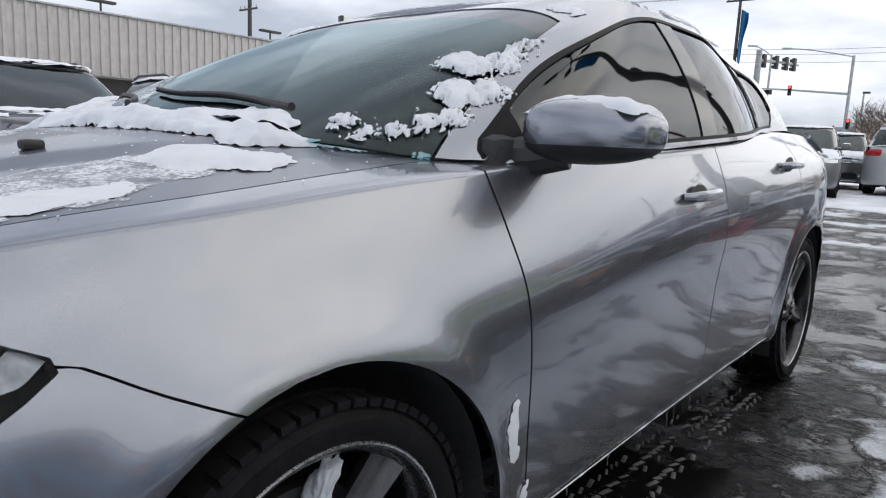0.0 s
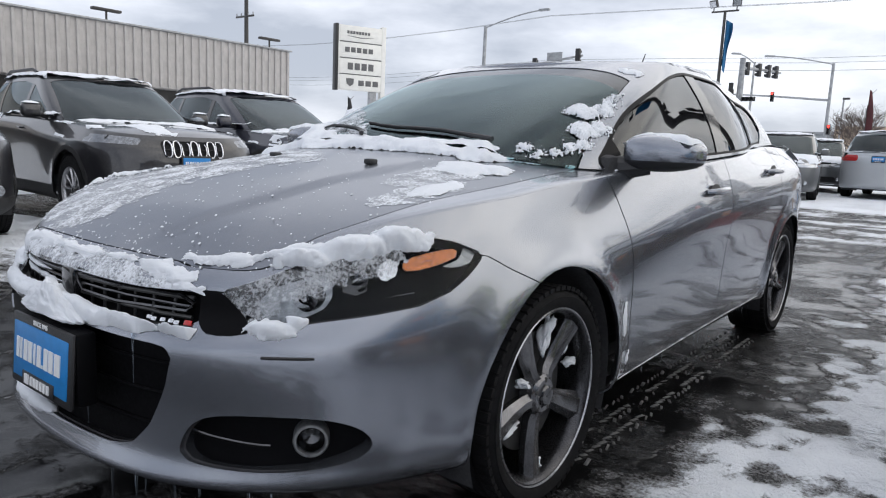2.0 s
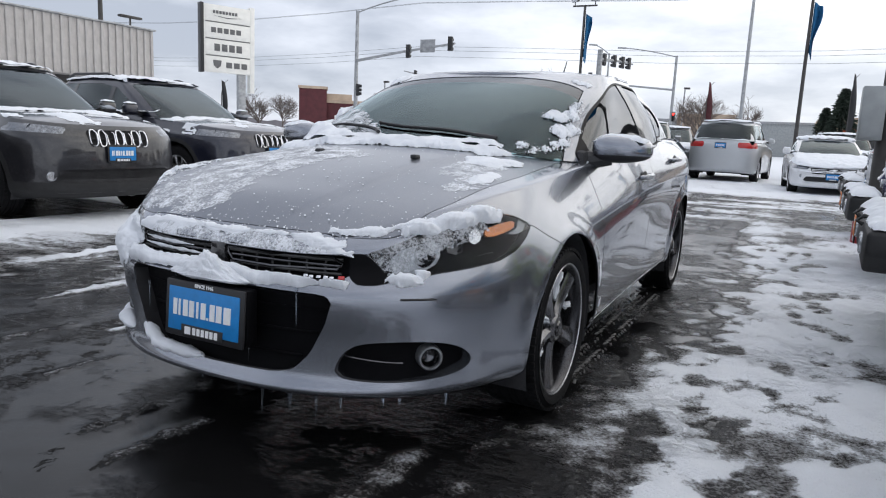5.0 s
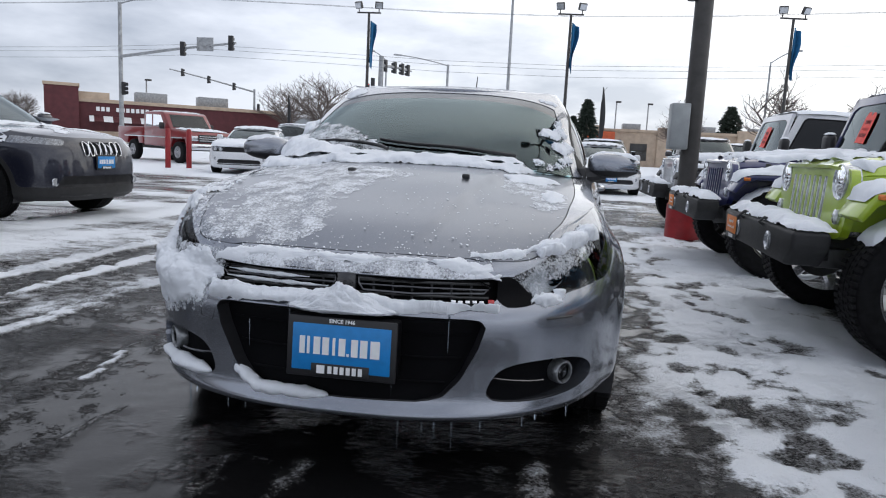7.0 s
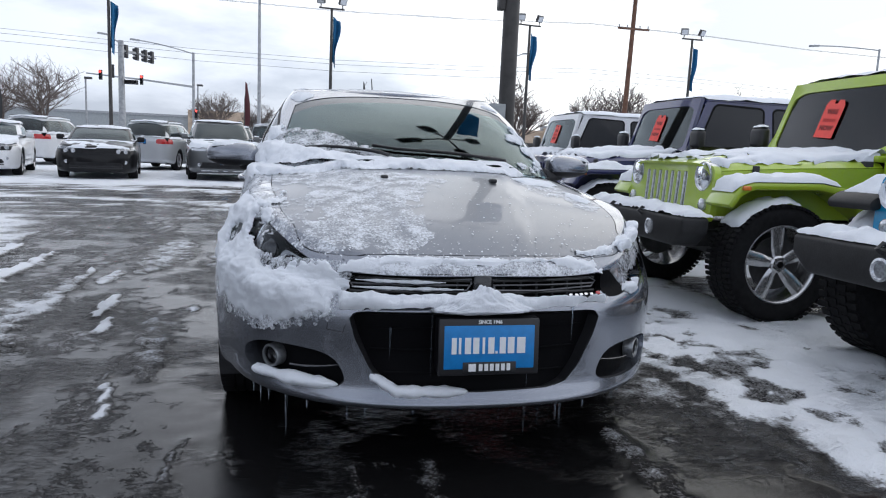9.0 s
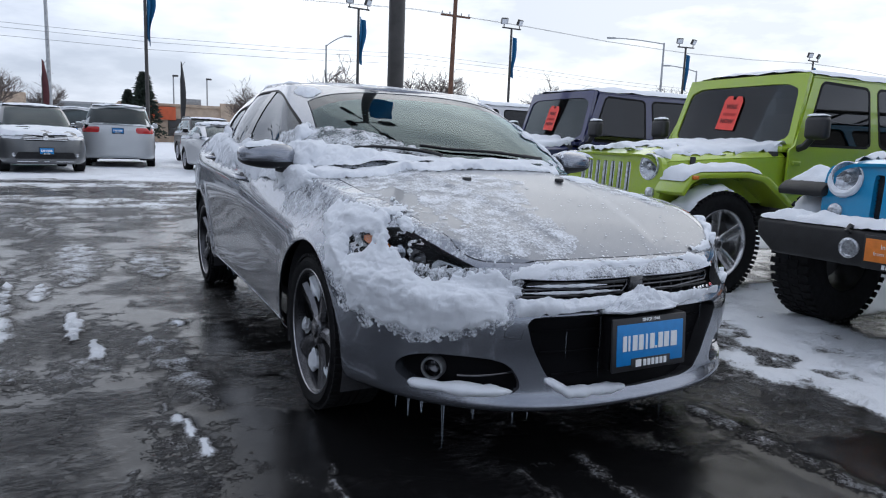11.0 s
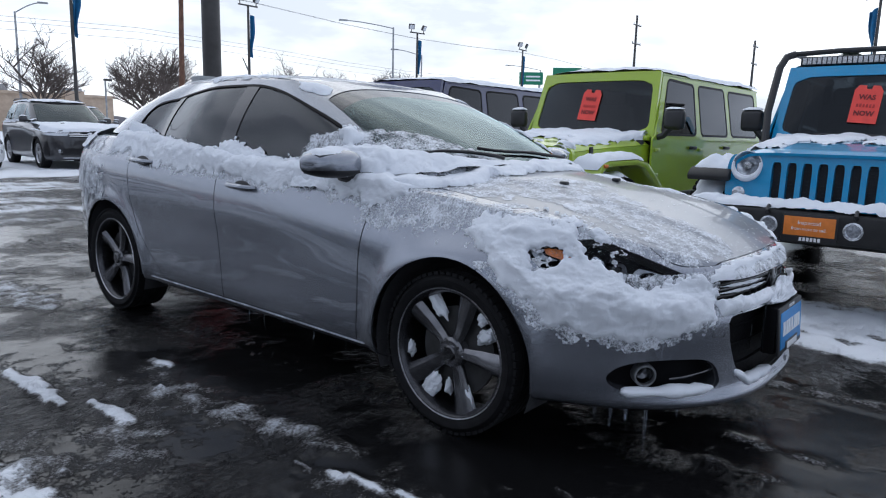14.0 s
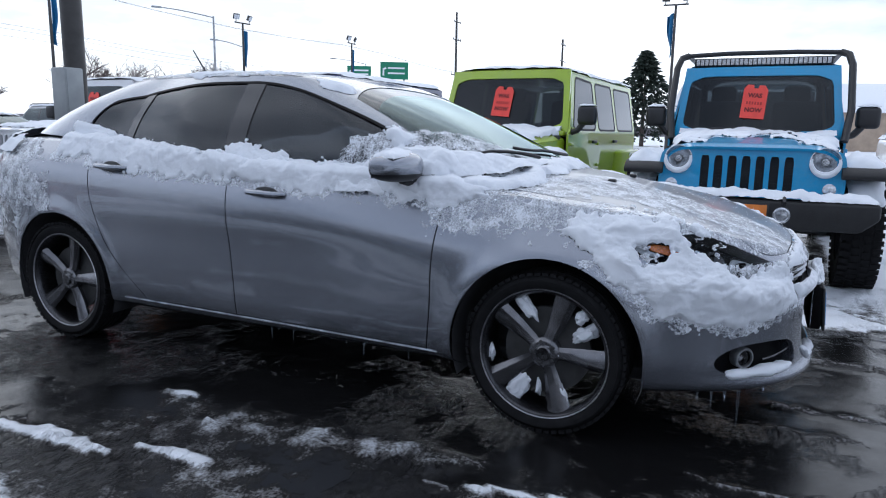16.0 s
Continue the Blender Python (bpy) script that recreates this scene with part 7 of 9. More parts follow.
EAST = "dark crossovers parked in a row"
MID = dict(suv=True, hw=0.93, base=2.72, nose=-0.90, tail=3.72, belt=1.12, roof=1.69, hood_front=0.97, hood_back=1.10, hub=0.37, ws_foot=0.42, ws_head=1.38, roof_end=3.05, glass_end=3.55, grille="seven", clad=True, rails=True, detail=True, hood_snow=0.25, plate_z=0.69)
for (cx, cy), pt, lb, sd in (((-5.60, 2.45), P_CHAR, "charcoal crossover with a chrome seven-slot grille and snow on its roof", 1.0),
                             ((-5.66, 4.92), P_DNAVY, "dark navy crossover with snow on roof and mirrors", 2.0),
                             ((-5.60, -0.05), P_CHAR, "charcoal crossover standing beside two others", 3.0)):
    parked_car("crossover_car", pose(cx, cy, 0, 0, 0, 86), pt, lb, EAST, snow=1.0, seed=sd, **MID)

BACK = "cars parked across the lane"
COUPE = dict(suv=False, hw=0.96, base=2.95, nose=-0.92, tail=4.05, belt=1.0, roof=1.45, hood_front=0.86, hood_back=1.0, hub=0.35, ws_foot=0.75, ws_head=1.55, roof_end=2.75, glass_end=3.55, grille="wide", coupe=True, lamp="slim", plate=False)
parked_car("muscle_coupe", pose(-8.50, 17.05, 0, 0, 0, 13), P_WHITE, "white two-door muscle coupe covered with snow", BACK, snow=1.25, seed=5, rim=M_BLACK, **COUPE)
parked_car("muscle_coupe", pose(-5.66, 17.05, 0, 0, 0, 10), P_BLACK, "black two-door muscle coupe with round headlights", BACK, snow=0.35, seed=6, rim=M_BLACK, **COUPE)
BIG = dict(suv=True, hw=0.97, base=2.90, nose=-0.95, tail=4.05, belt=1.16, roof=1.77, hood_front=1.00, hood_back=1.14, hub=0.38, ws_foot=0.45, ws_head=1.40, roof_end=3.45, glass_end=3.92, rails=True)
parked_car("family_suv", pose(-2.55, 17.9, 0, 0, 0, 9), P_GREY, "graphite SUV with a chrome grille and patchy snow", BACK, snow=0.8, seed=7, lamp="clear", **BIG)
parked_car("family_suv", pose(-2.72, 23.7, 0, 0, 0, 8), P_GREY, "dark grey SUV with a snow-covered nose", BACK, snow=1.2, seed=27, lamp="clear", **BIG)
parked_car("family_suv", pose(-0.35, 24.6, 0, 0, 0, 176), P_SILVER, "silver SUV seen from behind with snow on its roof", BACK, snow=1.2, seed=8, tail_up=True, **{**BIG, "roof": 1.92, "hw": 1.04, "belt": 1.26})
parked_car("white_sedan", pose(2.30, 17.45, 0, 0, 0, 4), P_WHITE, "white four-door sedan under fresh snow", BACK, suv=False, hw=0.92, base=2.80, nose=-0.95, tail=3.90, belt=0.98, roof=1.46, hood_front=0.72, hood_back=0.96, hub=0.335, ws_foot=0.35, ws_head=1.30, roof_end=2.55, glass_end=3.40, snow=1.3, seed=9, detail=True)
parked_car("family_suv", pose(3.0, 24.6, 0, 0, 0, 4), P_BLACK, "black SUV with a snowy windshield", BACK, snow=0.9, seed=10, **BIG)
parked_car("family_suv", pose(5.05, 17.3, 0, 0, 0, -6), P_CHAR, "dark grey SUV with chrome grille bars and a snowy nose", BACK, snow=0.9, seed=11, lamp="clear", **BIG)
parked_car("family_suv", pose(-9.6, 28.4, 0, 0, 0, 172), P_WHITE, "white SUV seen from behind under snow", BACK, snow=1.3, seed=12, tail_up=True, **BIG)
parked_car("family_suv", pose(-5.2, 27.0, 0, 0, 0, 172), P_SILVER, "silver SUV seen from behind with red tail lamps", BACK, snow=1.2, seed=13, tail_up=True, **BIG)
parked_car("family_suv", pose(7.9, 22.5, 0, 0, 0, 0), P_GREY, "grey SUV parked in the second row", BACK, snow=0.9, seed=14, **BIG)
parked_car("compact_sedan", pose(8.8, 16.6, 0, 0, 0, 10), P_CHAR, "dark sedan parked beyond the lane", BACK, suv=False, hw=0.90, base=2.70, nose=-0.90, tail=3.75, belt=0.97, roof=1.45, hood_front=0.74, hood_back=0.96, hub=0.33, ws_foot=0.35, ws_head=1.25, roof_end=2.55, glass_end=3.35, snow=0.8, seed=15)
parked_car("family_suv", pose(12.2, 18.0, 0, 0, 0, -4), P_WHITE, "white SUV at the end of the row", BACK, snow=1.2, seed=16, **BIG)
parked_car("cargo_van", pose(-1.6, 37.0, 0, 0, 0, 176), P_WHITE, "tall white van with dark rear windows", BACK, snow=1.0, seed=17, tail_up=True, **{**BIG, "roof": 2.15, "belt": 1.25, "rails": False})
parked_car("family_suv", pose(6.7, 10.9, 0, 0, 0, -92), P_SILVER, "pale SUV beyond the off-roaders", BACK, snow=1.2, seed=18, **BIG)
parked_car("family_suv", pose(8.9, -3.6, 0, 0, 0, -90), P_WHITE, "white SUV behind the blue off-roader", BACK, snow=1.2, seed=19, **BIG)


def pickup(m, label):
    """A four-wheel-drive pickup with an extended cab; front axle at y = 0."""
    t = thing("pickup_truck", m, label, "truck")
    cabp = [(-0.78, 0.62), (-0.80, 1.10), (-0.70, 1.24), (0.55, 1.32), (1.05, 1.92), (1.20, 1.98), (2.45, 1.98), (2.62, 1.90), (2.66, 1.34), (2.66, 0.62), (0.60, 0.60), (0.45, 0.95), (-0.45, 0.95), (-0.55, 0.62)]
    side_m = Matrix(((0, 1, 0, 0), (1, 0, 0, 0), (0, 0, 1, 0), (0, 0, 0, 1)))
    part("cab", bm_prism(cabp, 1.86, side_m, 0.05, 3), P_RED, t)
    bed = [(2.70, 0.68), (2.70, 1.36), (4.85, 1.36), (4.85, 0.68), (4.05, 0.68), (3.92, 1.0), (3.20, 1.0), (3.05, 0.68)]
    part("bed", bm_prism(bed, 1.90, side_m, 0.03, 2), P_RED, t)
    for s in (1, -1):
        part("side_window", bm_prism([(0.98, 1.38), (1.28, 1.84), (1.85, 1.86), (1.88, 1.38)], 0.02, Matrix(((0, 1, 0, s * 0.93), (1, 0, 0, 0), (0, 0, 1, 0), (0, 0, 0, 1)))), M_GLASSDARK, t)
        part("rear_side_window", bm_prism([(1.98, 1.38), (1.96, 1.86), (2.42, 1.86), (2.48, 1.38)], 0.02, Matrix(((0, 1, 0, s * 0.93), (1, 0, 0, 0), (0, 0, 1, 0), (0, 0, 0, 1)))), M_GLASSDARK, t)
        part("mirror", bm_box(s * 1.08, 0.95, 1.42, 0.2, 0.12, 0.26, 0.04), M_BLACK, t)
        part("headlight", bm_box(s * 0.72, -0.82, 0.98, 0.30, 0.05, 0.20, 0.02), M_HEADGLASS, t)
        part("turn_lamp", bm_box(s * 0.90, -0.74, 0.98, 0.06, 0.14, 0.20, 0.02), M_AMBER, t)
        part("body_strip", bm_box(s * 0.945, 2.0, 0.98, 0.02, 4.6, 0.04, 0.008), M_CHROME, t)
        for wy in (0.0, 3.55):
            make_wheel(t, (s * 0.84, wy, 0.42), 0.42, 0.26, 0.23, s, 6, "fat", M_RIMLIP, M_RIMLIP, turn=0.4, detail=False)
    W = plane_sheet(np.linspace(-0.80, 0.80, 12), np.linspace(0, 1, 8), lambda u, v: (u * (1 - 0.08 * v), 0.60 + 0.42 * v - 0.012, 1.37 + 0.50 * v))
    panel("windshield", Sheet(W.V, W.F, W.N), M_GLASSDARK, t, "windshield", lift=0.012)
    part("grille", bm_box(0, -0.84, 0.98, 1.10, 0.06, 0.30, 0.02), M_BLACK, t)
    for k in range(3):
        part("grille_bar", bm_box(0, -0.875, 0.90 + 0.08 * k, 1.10, 0.03, 0.025, 0.008), M_CHROME, t)
    part("front_bumper", bm_box(0, -0.92, 0.66, 1.92, 0.20, 0.24, 0.05, 3), M_CHROME, t, "chrome bumper")
    part("frame", bm_box(0, 1.9, 0.58, 1.0, 5.0, 0.16, 0.02), M_DARKMETAL, t)
    H = plane_sheet(np.linspace(-0.85, 0.85, 30), np.linspace(-0.74, 0.55, 24), lambda u, v: (u, v, 1.255 + 0.065 * (v + 0.7)))
    snow_layer("snow_on_hood", H, lambda P: np.maximum(np.abs(P[:, 0]) - 0.80, np.abs(P[:, 1] + 0.1) - 0.6) + 0.05 * vnoise(P, 3, 4, 2), 0.06, 0.1, m, "white snow on the truck's hood")
    H = plane_sheet(np.linspace(-0.85, 0.85, 20), np.linspace(1.2, 2.5, 20), lambda u, v: (u, v, 1.985 + 0 * u))
    snow_layer("snow_on_roof", H, lambda P: np.maximum(np.abs(P[:, 0]) - 0.8, np.abs(P[:, 1] - 1.85) - 0.6), 0.04, 0.1, m, "snow on the truck's roof")
    return t


pickup(pose(-13.1, 23.0, 0, 0, 0, 59), "dark red extended-cab pickup with a snowy hood")

# ---- street furniture, buildings, trees ----
M_POLE = simple("dark_painted_steel", (0.045, 0.042, 0.040), 0.5, var=0.3, scale=6, bmp=0.2)
M_WIRE = simple("weathered_wire", (0.16, 0.165, 0.17), 0.6, var=0.2, scale=3)
M_GALV = simple("galvanised_steel", (0.34, 0.35, 0.36), 0.5, metal=0.5, var=0.25, scale=5)
M_WOOD = simple("weathered_pole_wood", (0.13, 0.065, 0.040), 0.8, var=0.4, scale=5, bmp=0.5)
M_FLAG = simple("blue_banner_cloth", (0.012, 0.12, 0.27), 0.8, var=0.25, scale=8)
M_CLADDING = simple("beige_metal_siding", (0.43, 0.41, 0.395), 0.55, var=0.12, scale=2)
M_LOWERWALL = simple("dark_lower_wall", (0.05, 0.048, 0.045), 0.7, var=0.3, scale=2)
M_MAROON = simple("maroon_wall", (0.085, 0.018, 0.022), 0.7, var=0.2, scale=2)
M_BEIGE = simple("beige_stucco", (0.46, 0.36, 0.27), 0.85, var=0.15, scale=1.5, bmp=0.3)
M_SIGNFACE = simple("white_sign_face", (0.80, 0.79, 0.74), 0.4, var=0.05, scale=3)
M_SIGNINK = simple("grey_sign_print", (0.12, 0.12, 0.12), 0.5, var=0.1, scale=9)
M_GREEN = simple("green_road_sign", (0.01, 0.19, 0.10), 0.4, var=0.1, scale=5)
M_BARK = simple("bare_bark", (0.115, 0.092, 0.080), 0.9, var=0.3, scale=4)
M_PINE = simple("pine_needles", (0.020, 0.032, 0.022), 0.8, var=0.5, scale=3)
M_REDPOST = simple("red_painted_steel", (0.26, 0.010, 0.014), 0.45, var=0.2, scale=8)
M_REDLIGHT = emit_mat("red_signal_light", (1.0, 0.03, 0.02), 6.0)
M_GREYBOX = simple("grey_cabinet_paint", (0.32, 0.34, 0.345), 0.5, metal=0.2, var=0.15, scale=4, bmp=0.15)
M_HORIZON = simple("far_trees_and_roofs", (0.20, 0.19, 0.20), 0.9, var=0.35, scale=0.05)

# the big pole beside the off-roaders
PX, PY = 2.48, 6.88
pole = thing("lot_light_pole", pose(PX, PY, 0), "thick dark steel light pole with a grey cabinet", "light pole")
part("mast", bm_tube([(0, 0, 0), (0, 0, 4.5), (0, 0, 8.4)], [0.125, 0.115, 0.10], 20), M_POLE, pole)
part("footing", bm_lathe([(0.0, 0.23), (0.46, 0.23), (0.49, 0.20), (0.49, 0.0005)], 28, axis="z"), M_REDPOST, pole, "red painted round concrete footing")
part("cabinet", bm_box(-0.20, -0.12, 1.50, 0.24, 0.24, 0.60, 0.015), M_GREYBOX, pole, "grey electrical cabinet")
part("cabinet_door", bm_box(-0.20, -0.245, 1.50, 0.21, 0.012, 0.55, 0.006), M_GREYBOX, pole)
part("small_box", bm_box(-0.19, 0.0, 3.55, 0.14, 0.16, 0.38, 0.015), M_POLE, pole)
part("small_box", bm_box(-0.16, 0.0, 3.22, 0.10, 0.12, 0.16, 0.012), M_POLE, pole)
for a in (20, 110, 200, 290):
    c, s = math.cos(radians(a)), math.sin(radians(a))
    arm = part("lamp_arm", bm_tube([(0, 0, 8.3), (c * 0.75, s * 0.75, 8.45)], 0.04, 8), M_POLE, pole)
    part("lamp_head", bm_box(0, 0, 0, 0.55, 0.34, 0.14, 0.03, m=pose(c * 1.0, s * 1.0, 8.45, 0, 0, a)), M_POLE, arm)
bn = plane_sheet(np.linspace(0, 0.75, 10), np.linspace(0, 1.9, 12), lambda u, v: (0.10 + u * (0.5 + 0.5 * v / 1.9), -0.06 + 0.08 * np.sin(u * 6 + v * 2), 5.6 + v))
panel("banner", bn, M_FLAG, pole, "blue cloth banner", th=0.004)

LIGHTS = "flood-light poles along the street"


def flood_pole(x, y, h=8.2, flag=True, seed=0, turn=0.0):
    t = thing("flood_light_pole", pose(x, y, 0, 0, 0, turn), "slim dark pole with two flood lights and a blue banner", "light pole", LIGHTS)
    part("mast", bm_tube([(0, 0, 0), (0, 0, h - 0.1)], [0.10, 0.065], 12), M_POLE, t)
    part("crossbar", bm_tube([(-0.65, 0, h - 0.1), (0.65, 0, h - 0.1)], 0.045, 8), M_POLE, t)
    for s in (1, -1):
        hd = part("flood_light", bm_box(0, 0, 0, 0.42, 0.16, 0.36, 0.03, m=pose(s * 0.55, -0.05, h + 0.28, 25, 0, s * 20)), M_POLE, t)
        part("lamp_glass", bm_box(0, -0.085, 0, 0.34, 0.01, 0.28, m=pose(s * 0.55, -0.05, h + 0.28, 25, 0, s * 20)), M_HEADGLASS, hd)
        part("bracket", bm_tube([(s * 0.55, 0, h - 0.1), (s * 0.55, -0.02, h + 0.14)], 0.03, 6), M_POLE, t)
    if flag:
        S = plane_sheet(np.linspace(0, 1, 14), np.linspace(0, 2.2, 18), lambda u, v: (0.08 + u * (0.10 + 0.26 * smooth((v - 0.3) / 1.7)) + 0.03 * np.sin(v * 4 + seed) * u, 0.16 * np.sin(u * 8 + seed + v) * (0.3 + 0.7 * u), h - 2.7 - 0.35 * u * (1 - v / 3) + v * (1 - 0.06 * u)))
        panel("banner", S, M_FLAG, t, "blue cloth banner", th=0.004)
    return t


for i, (x, y) in enumerate(((-9.4, 34.4), (1.3, 33.7), (11.9, 33.6), (21.7, 33.6), (34.9, 32.3), (46.7, 31.1))):
    flood_pole(x, y, seed=i, turn=(0, 4, 8, 0, -10, 5)[i])
flood_pole(37.3, 4.4, seed=9, turn=90)


def street_lamp(x, y, h, tip, name="street_lamp"):
    t = thing(name, pose(x, y, 0), "grey steel street lamp with a curved arm", "street lamp", "street lamps")
    tx, ty, tz = tip[0] - x, tip[1] - y, tip[2]
    part("mast", bm_tube([(0, 0, 0), (0, 0, h)], [0.12, 0.07], 12), M_GALV, t)
    pts = [(tx * k, ty * k, h - 0.1 + (tz - h + 0.1) * math.sin(k * math.pi / 2)) for k in np.linspace(0, 1, 8)]
    part("arm", bm_tube(pts, 0.045, 8), M_GALV, t)
    a = math.degrees(math.atan2(ty, tx))
    part("lamp_head", bm_box(0, 0, 0, 0.75, 0.26, 0.14, 0.06, 3, m=pose(tx, ty, tz, 0, 0, a)), M_GALV, t)
    return t


def signal_head(parent, m, lit=False, back=False):
    """A three-light traffic signal in a black case."""
    m = m @ Matrix.Diagonal((0.74, 0.74, 0.74, 1))
    hd = part("signal_head", bm_box(0, 0, 0, 0.36, 0.22, 1.08, 0.03, m=m), M_BLACK, parent, "black three-light signal")
    for k in range(3):
        z = 0.34 - 0.34 * k
        mt = M_REDLIGHT if lit and k == 0 else M_INTERIOR
        bm = bm_lathe([(-0.112, 0.13), (-0.118, 0.07), (-0.12, 0.0005)], 16, axis="y", centre=(0, 0, z))
        bmesh.ops.transform(bm, matrix=m, verts=bm.verts)
        part("signal_lens", bm, mt, hd)
        bm = bm_lathe([(-0.11, 0.15), (-0.34, 0.14)], 16, axis="y", centre=(0, 0, z))
        bmesh.ops.transform(bm, matrix=m, verts=bm.verts)
        part("visor", bm, M_BLACK, hd)


def signal_mast(x, y, h, arm_end, arm_z, heads, lit=False, r=0.15, face=0.0, extra=()):
    t = thing("traffic_signal_mast", pose(x, y, 0), "grey steel mast arm with black traffic signals", "traffic light", "traffic signal masts")
    part("mast", bm_tube([(0, 0, 0), (0, 0, h)], [r, r * 0.75], 14), M_GALV, t)
    ex, ey, ez = arm_end[0] - x, arm_end[1] - y, arm_end[2]
    part("arm", bm_tube([(0, 0, arm_z), (ex * 0.5, ey * 0.5, (arm_z + ez) / 2 + 0.05), (ex, ey, ez)], [0.10, 0.08, 0.06], 10), M_GALV, t)
    for k in heads:
        signal_head(t, pose(ex * k, ey * k - 0.12, arm_z + (ez - arm_z) * k, 0, 0, face), lit)
    for m, l in extra:
        signal_head(t, m, l)
    return t


sm = signal_mast(-26.0, 37.5, 9.0, (-16.6, 33.6, 6.2), 5.75, (0.58, 0.97), face=180, extra=((pose(0.3, -0.2, 3.8, 0, 0, 100), False),))
part("arm_sign", bm_box(7.2, -3.1, 6.2, 1.0, 0.03, 0.75, 0.01), M_GALV, sm, "back of a small white road sign")
pts = [(4.8 * k, -0.7 * k, 8.9 + 0.65 * math.sin(k * math.pi / 2)) for k in np.linspace(0, 1, 9)]
part("lamp_arm", bm_tube(pts, 0.045, 8), M_GALV, sm)
part("lamp_head", bm_box(4.9, -0.7, 9.55, 0.75, 0.26, 0.14, 0.05), M_GALV, sm)
signal_mast(-32.2, 71.5, 6.6, (-39.5, 66.5, 8.0), 6.3, (0.25, 0.55, 0.85), face=150, extra=((pose(0.6, -0.3, 4.6, 0, 0, 180), False),))
signal_mast(-11.0, 44.0, 7.1, (-9.75, 48.2, 6.6), 6.5, (0.15, 0.45, 0.7, 0.9), r=0.22, face=-110, extra=((pose(-0.5, -0.2, 5.2, 0, 0, 200), False), (pose(0.6, -0.2, 4.6, 0, 90, 0), False)))
sb = signal_mast(-9.3, 63.5, 9.0, (-17.4, 60.6, 6.4), 6.0, (0.50, 0.87), lit=True, extra=((pose(0.25, -0.3, 3.6), True),))
pts = [(-4.2 * k, -2.6 * k, 8.9 + 0.5 * math.sin(k * math.pi / 2)) for k in np.linspace(0, 1, 9)]
part("lamp_arm", bm_tube(pts, 0.05, 8), M_GALV, sb)
part("lamp_head", bm_box(0, 0, 0, 0.8, 0.28, 0.14, 0.05, m=pose(-4.3, -2.7, 9.4, 0, 0, 32)), M_GALV, sb)
street_lamp(41.6, 41.1, 10.0, (38.0, 43.5, 10.3))
street_lamp(18.6, 59.7, 9.6, (20.3, 58.7, 10.4))
street_lamp(-14.0, 58.0, 8.6, (-15.2, 57.0, 9.2))
street_lamp(52.0, 47.0, 9.0, (49.5, 48.5, 9.4))
street_lamp(80.0, 50.0, 10.0, (76.5, 53.0, 10.4))
for x, y, h in ((-21, 74, 7.0), (-12, 88, 8.0), (9.5, 95, 8.5), (14, 97, 8.5), (30, 70, 5.5), (-48, 76, 7.5), (37, 73, 5.0)):
    t = thing("lot_lamp", pose(x, y, 0), "slim grey car-park lamp post with a box head", "lamp post", "distant lamp posts")
    part("mast", bm_tube([(0, 0, 0), (0, 0, h)], 0.09, 8), M_GALV, t)
    part("lamp_head", bm_box(0.25, 0, h + 0.05, 0.7, 0.4, 0.22, 0.03), M_POLE, t)
fp = thing("flag_pole", pose(-3.8, 68.2, 0), "tall pale metal flag pole", "pole")
part("mast", bm_tube([(0, 0, 0), (0, 0, 22)], [0.20, 0.10], 12), M_GALV, fp)


def utility_pole(x, y, h, arms, mat, lean=0.0):
    t = thing("utility_pole", pose(x, y, 0), "wooden utility pole with cross-arms", "utility pole", "utility poles")
    part("mast", bm_tube([(0, 0, 0), (lean, 0, h)], [0.19, 0.13], 12), mat, t)
    for z, w in arms:
        a = part("cross_arm", bm_box(lean * z / h, -0.12, z, w, 0.10, 0.12, 0.01), mat, t)
        for k in (-0.46, -0.2, 0.2, 0.46):
            part("insulator", bm_tube([(lean * z / h + w * k, -0.12, z + 0.05), (lean * z / h + w * k, -0.12, z + 0.24)], 0.04, 6), M_GALV, a)
    return t


utility_pole(20.6, 39.3, 12.0, ((9.5, 2.2),), M_WOOD, 0.3)
utility_pole(80.0, 36.5, 16.0, ((14.8, 2.2), (12.6, 2.4), (8.2, 3.4)), M_POLE)
utility_pole(94.0, 26.4, 14.0, ((13.2, 2.2), (11.0, 2.6), (8.0, 2.6)), M_POLE)
utility_pole(-40.0, 28.5, 11.0, ((9.2, 2.0), (7.0, 3.2)), M_POLE)
for i, (z, y0, y1) in enumerate(((9.76, 39.18, 39.18), (9.72, 39.22, 39.14), (6.95, 39.3, 39.3), (6.7, 39.3, 39.3), (6.3, 39.3, 39.3))):
    pts = []
    for k in range(31):
        x = -110 + 8 * k
        sag = 0.7 * math.sin(math.pi * ((x - 20.6) / 41.0 % 1.0))
        pts.append((x, y0 + (y1 - y0) * k / 30, z - sag))
    w = part("overhead_wire", bm_tube(pts, 0.010, 5), M_WIRE)
    tagged(w, "thin dark overhead wire along the street", "wire", "overhead wires")

# metal-clad building
bl = thing("showroom_building", pose(-29.7, 0, 0), "low building with beige ribbed metal siding", "building")
part("upper_wall", bm_box(-10, -3.1, 4.42, 20, 54, 2.65, 0.02), M_CLADDING, bl)
# the wall set back below the siding is much darker than it
part("lower_wall", bm_box(-11.2, -3.4, 1.55, 20, 53, 3.1), M_LOWERWALL, bl)
part("roof_trim", bm_box(-9.95, -3.1, 5.78, 20.2, 54.2, 0.08, 0.01), M_GALV, bl)
rib = bpy.data.meshes.new("siding_rib")
bmr = bm_box(0, 0, 0, 0.07, 0.16, 2.62, 0.02, 1)
bmr.to_mesh(rib)
bmr.free()
rib.materials.append(M_CLADDING)
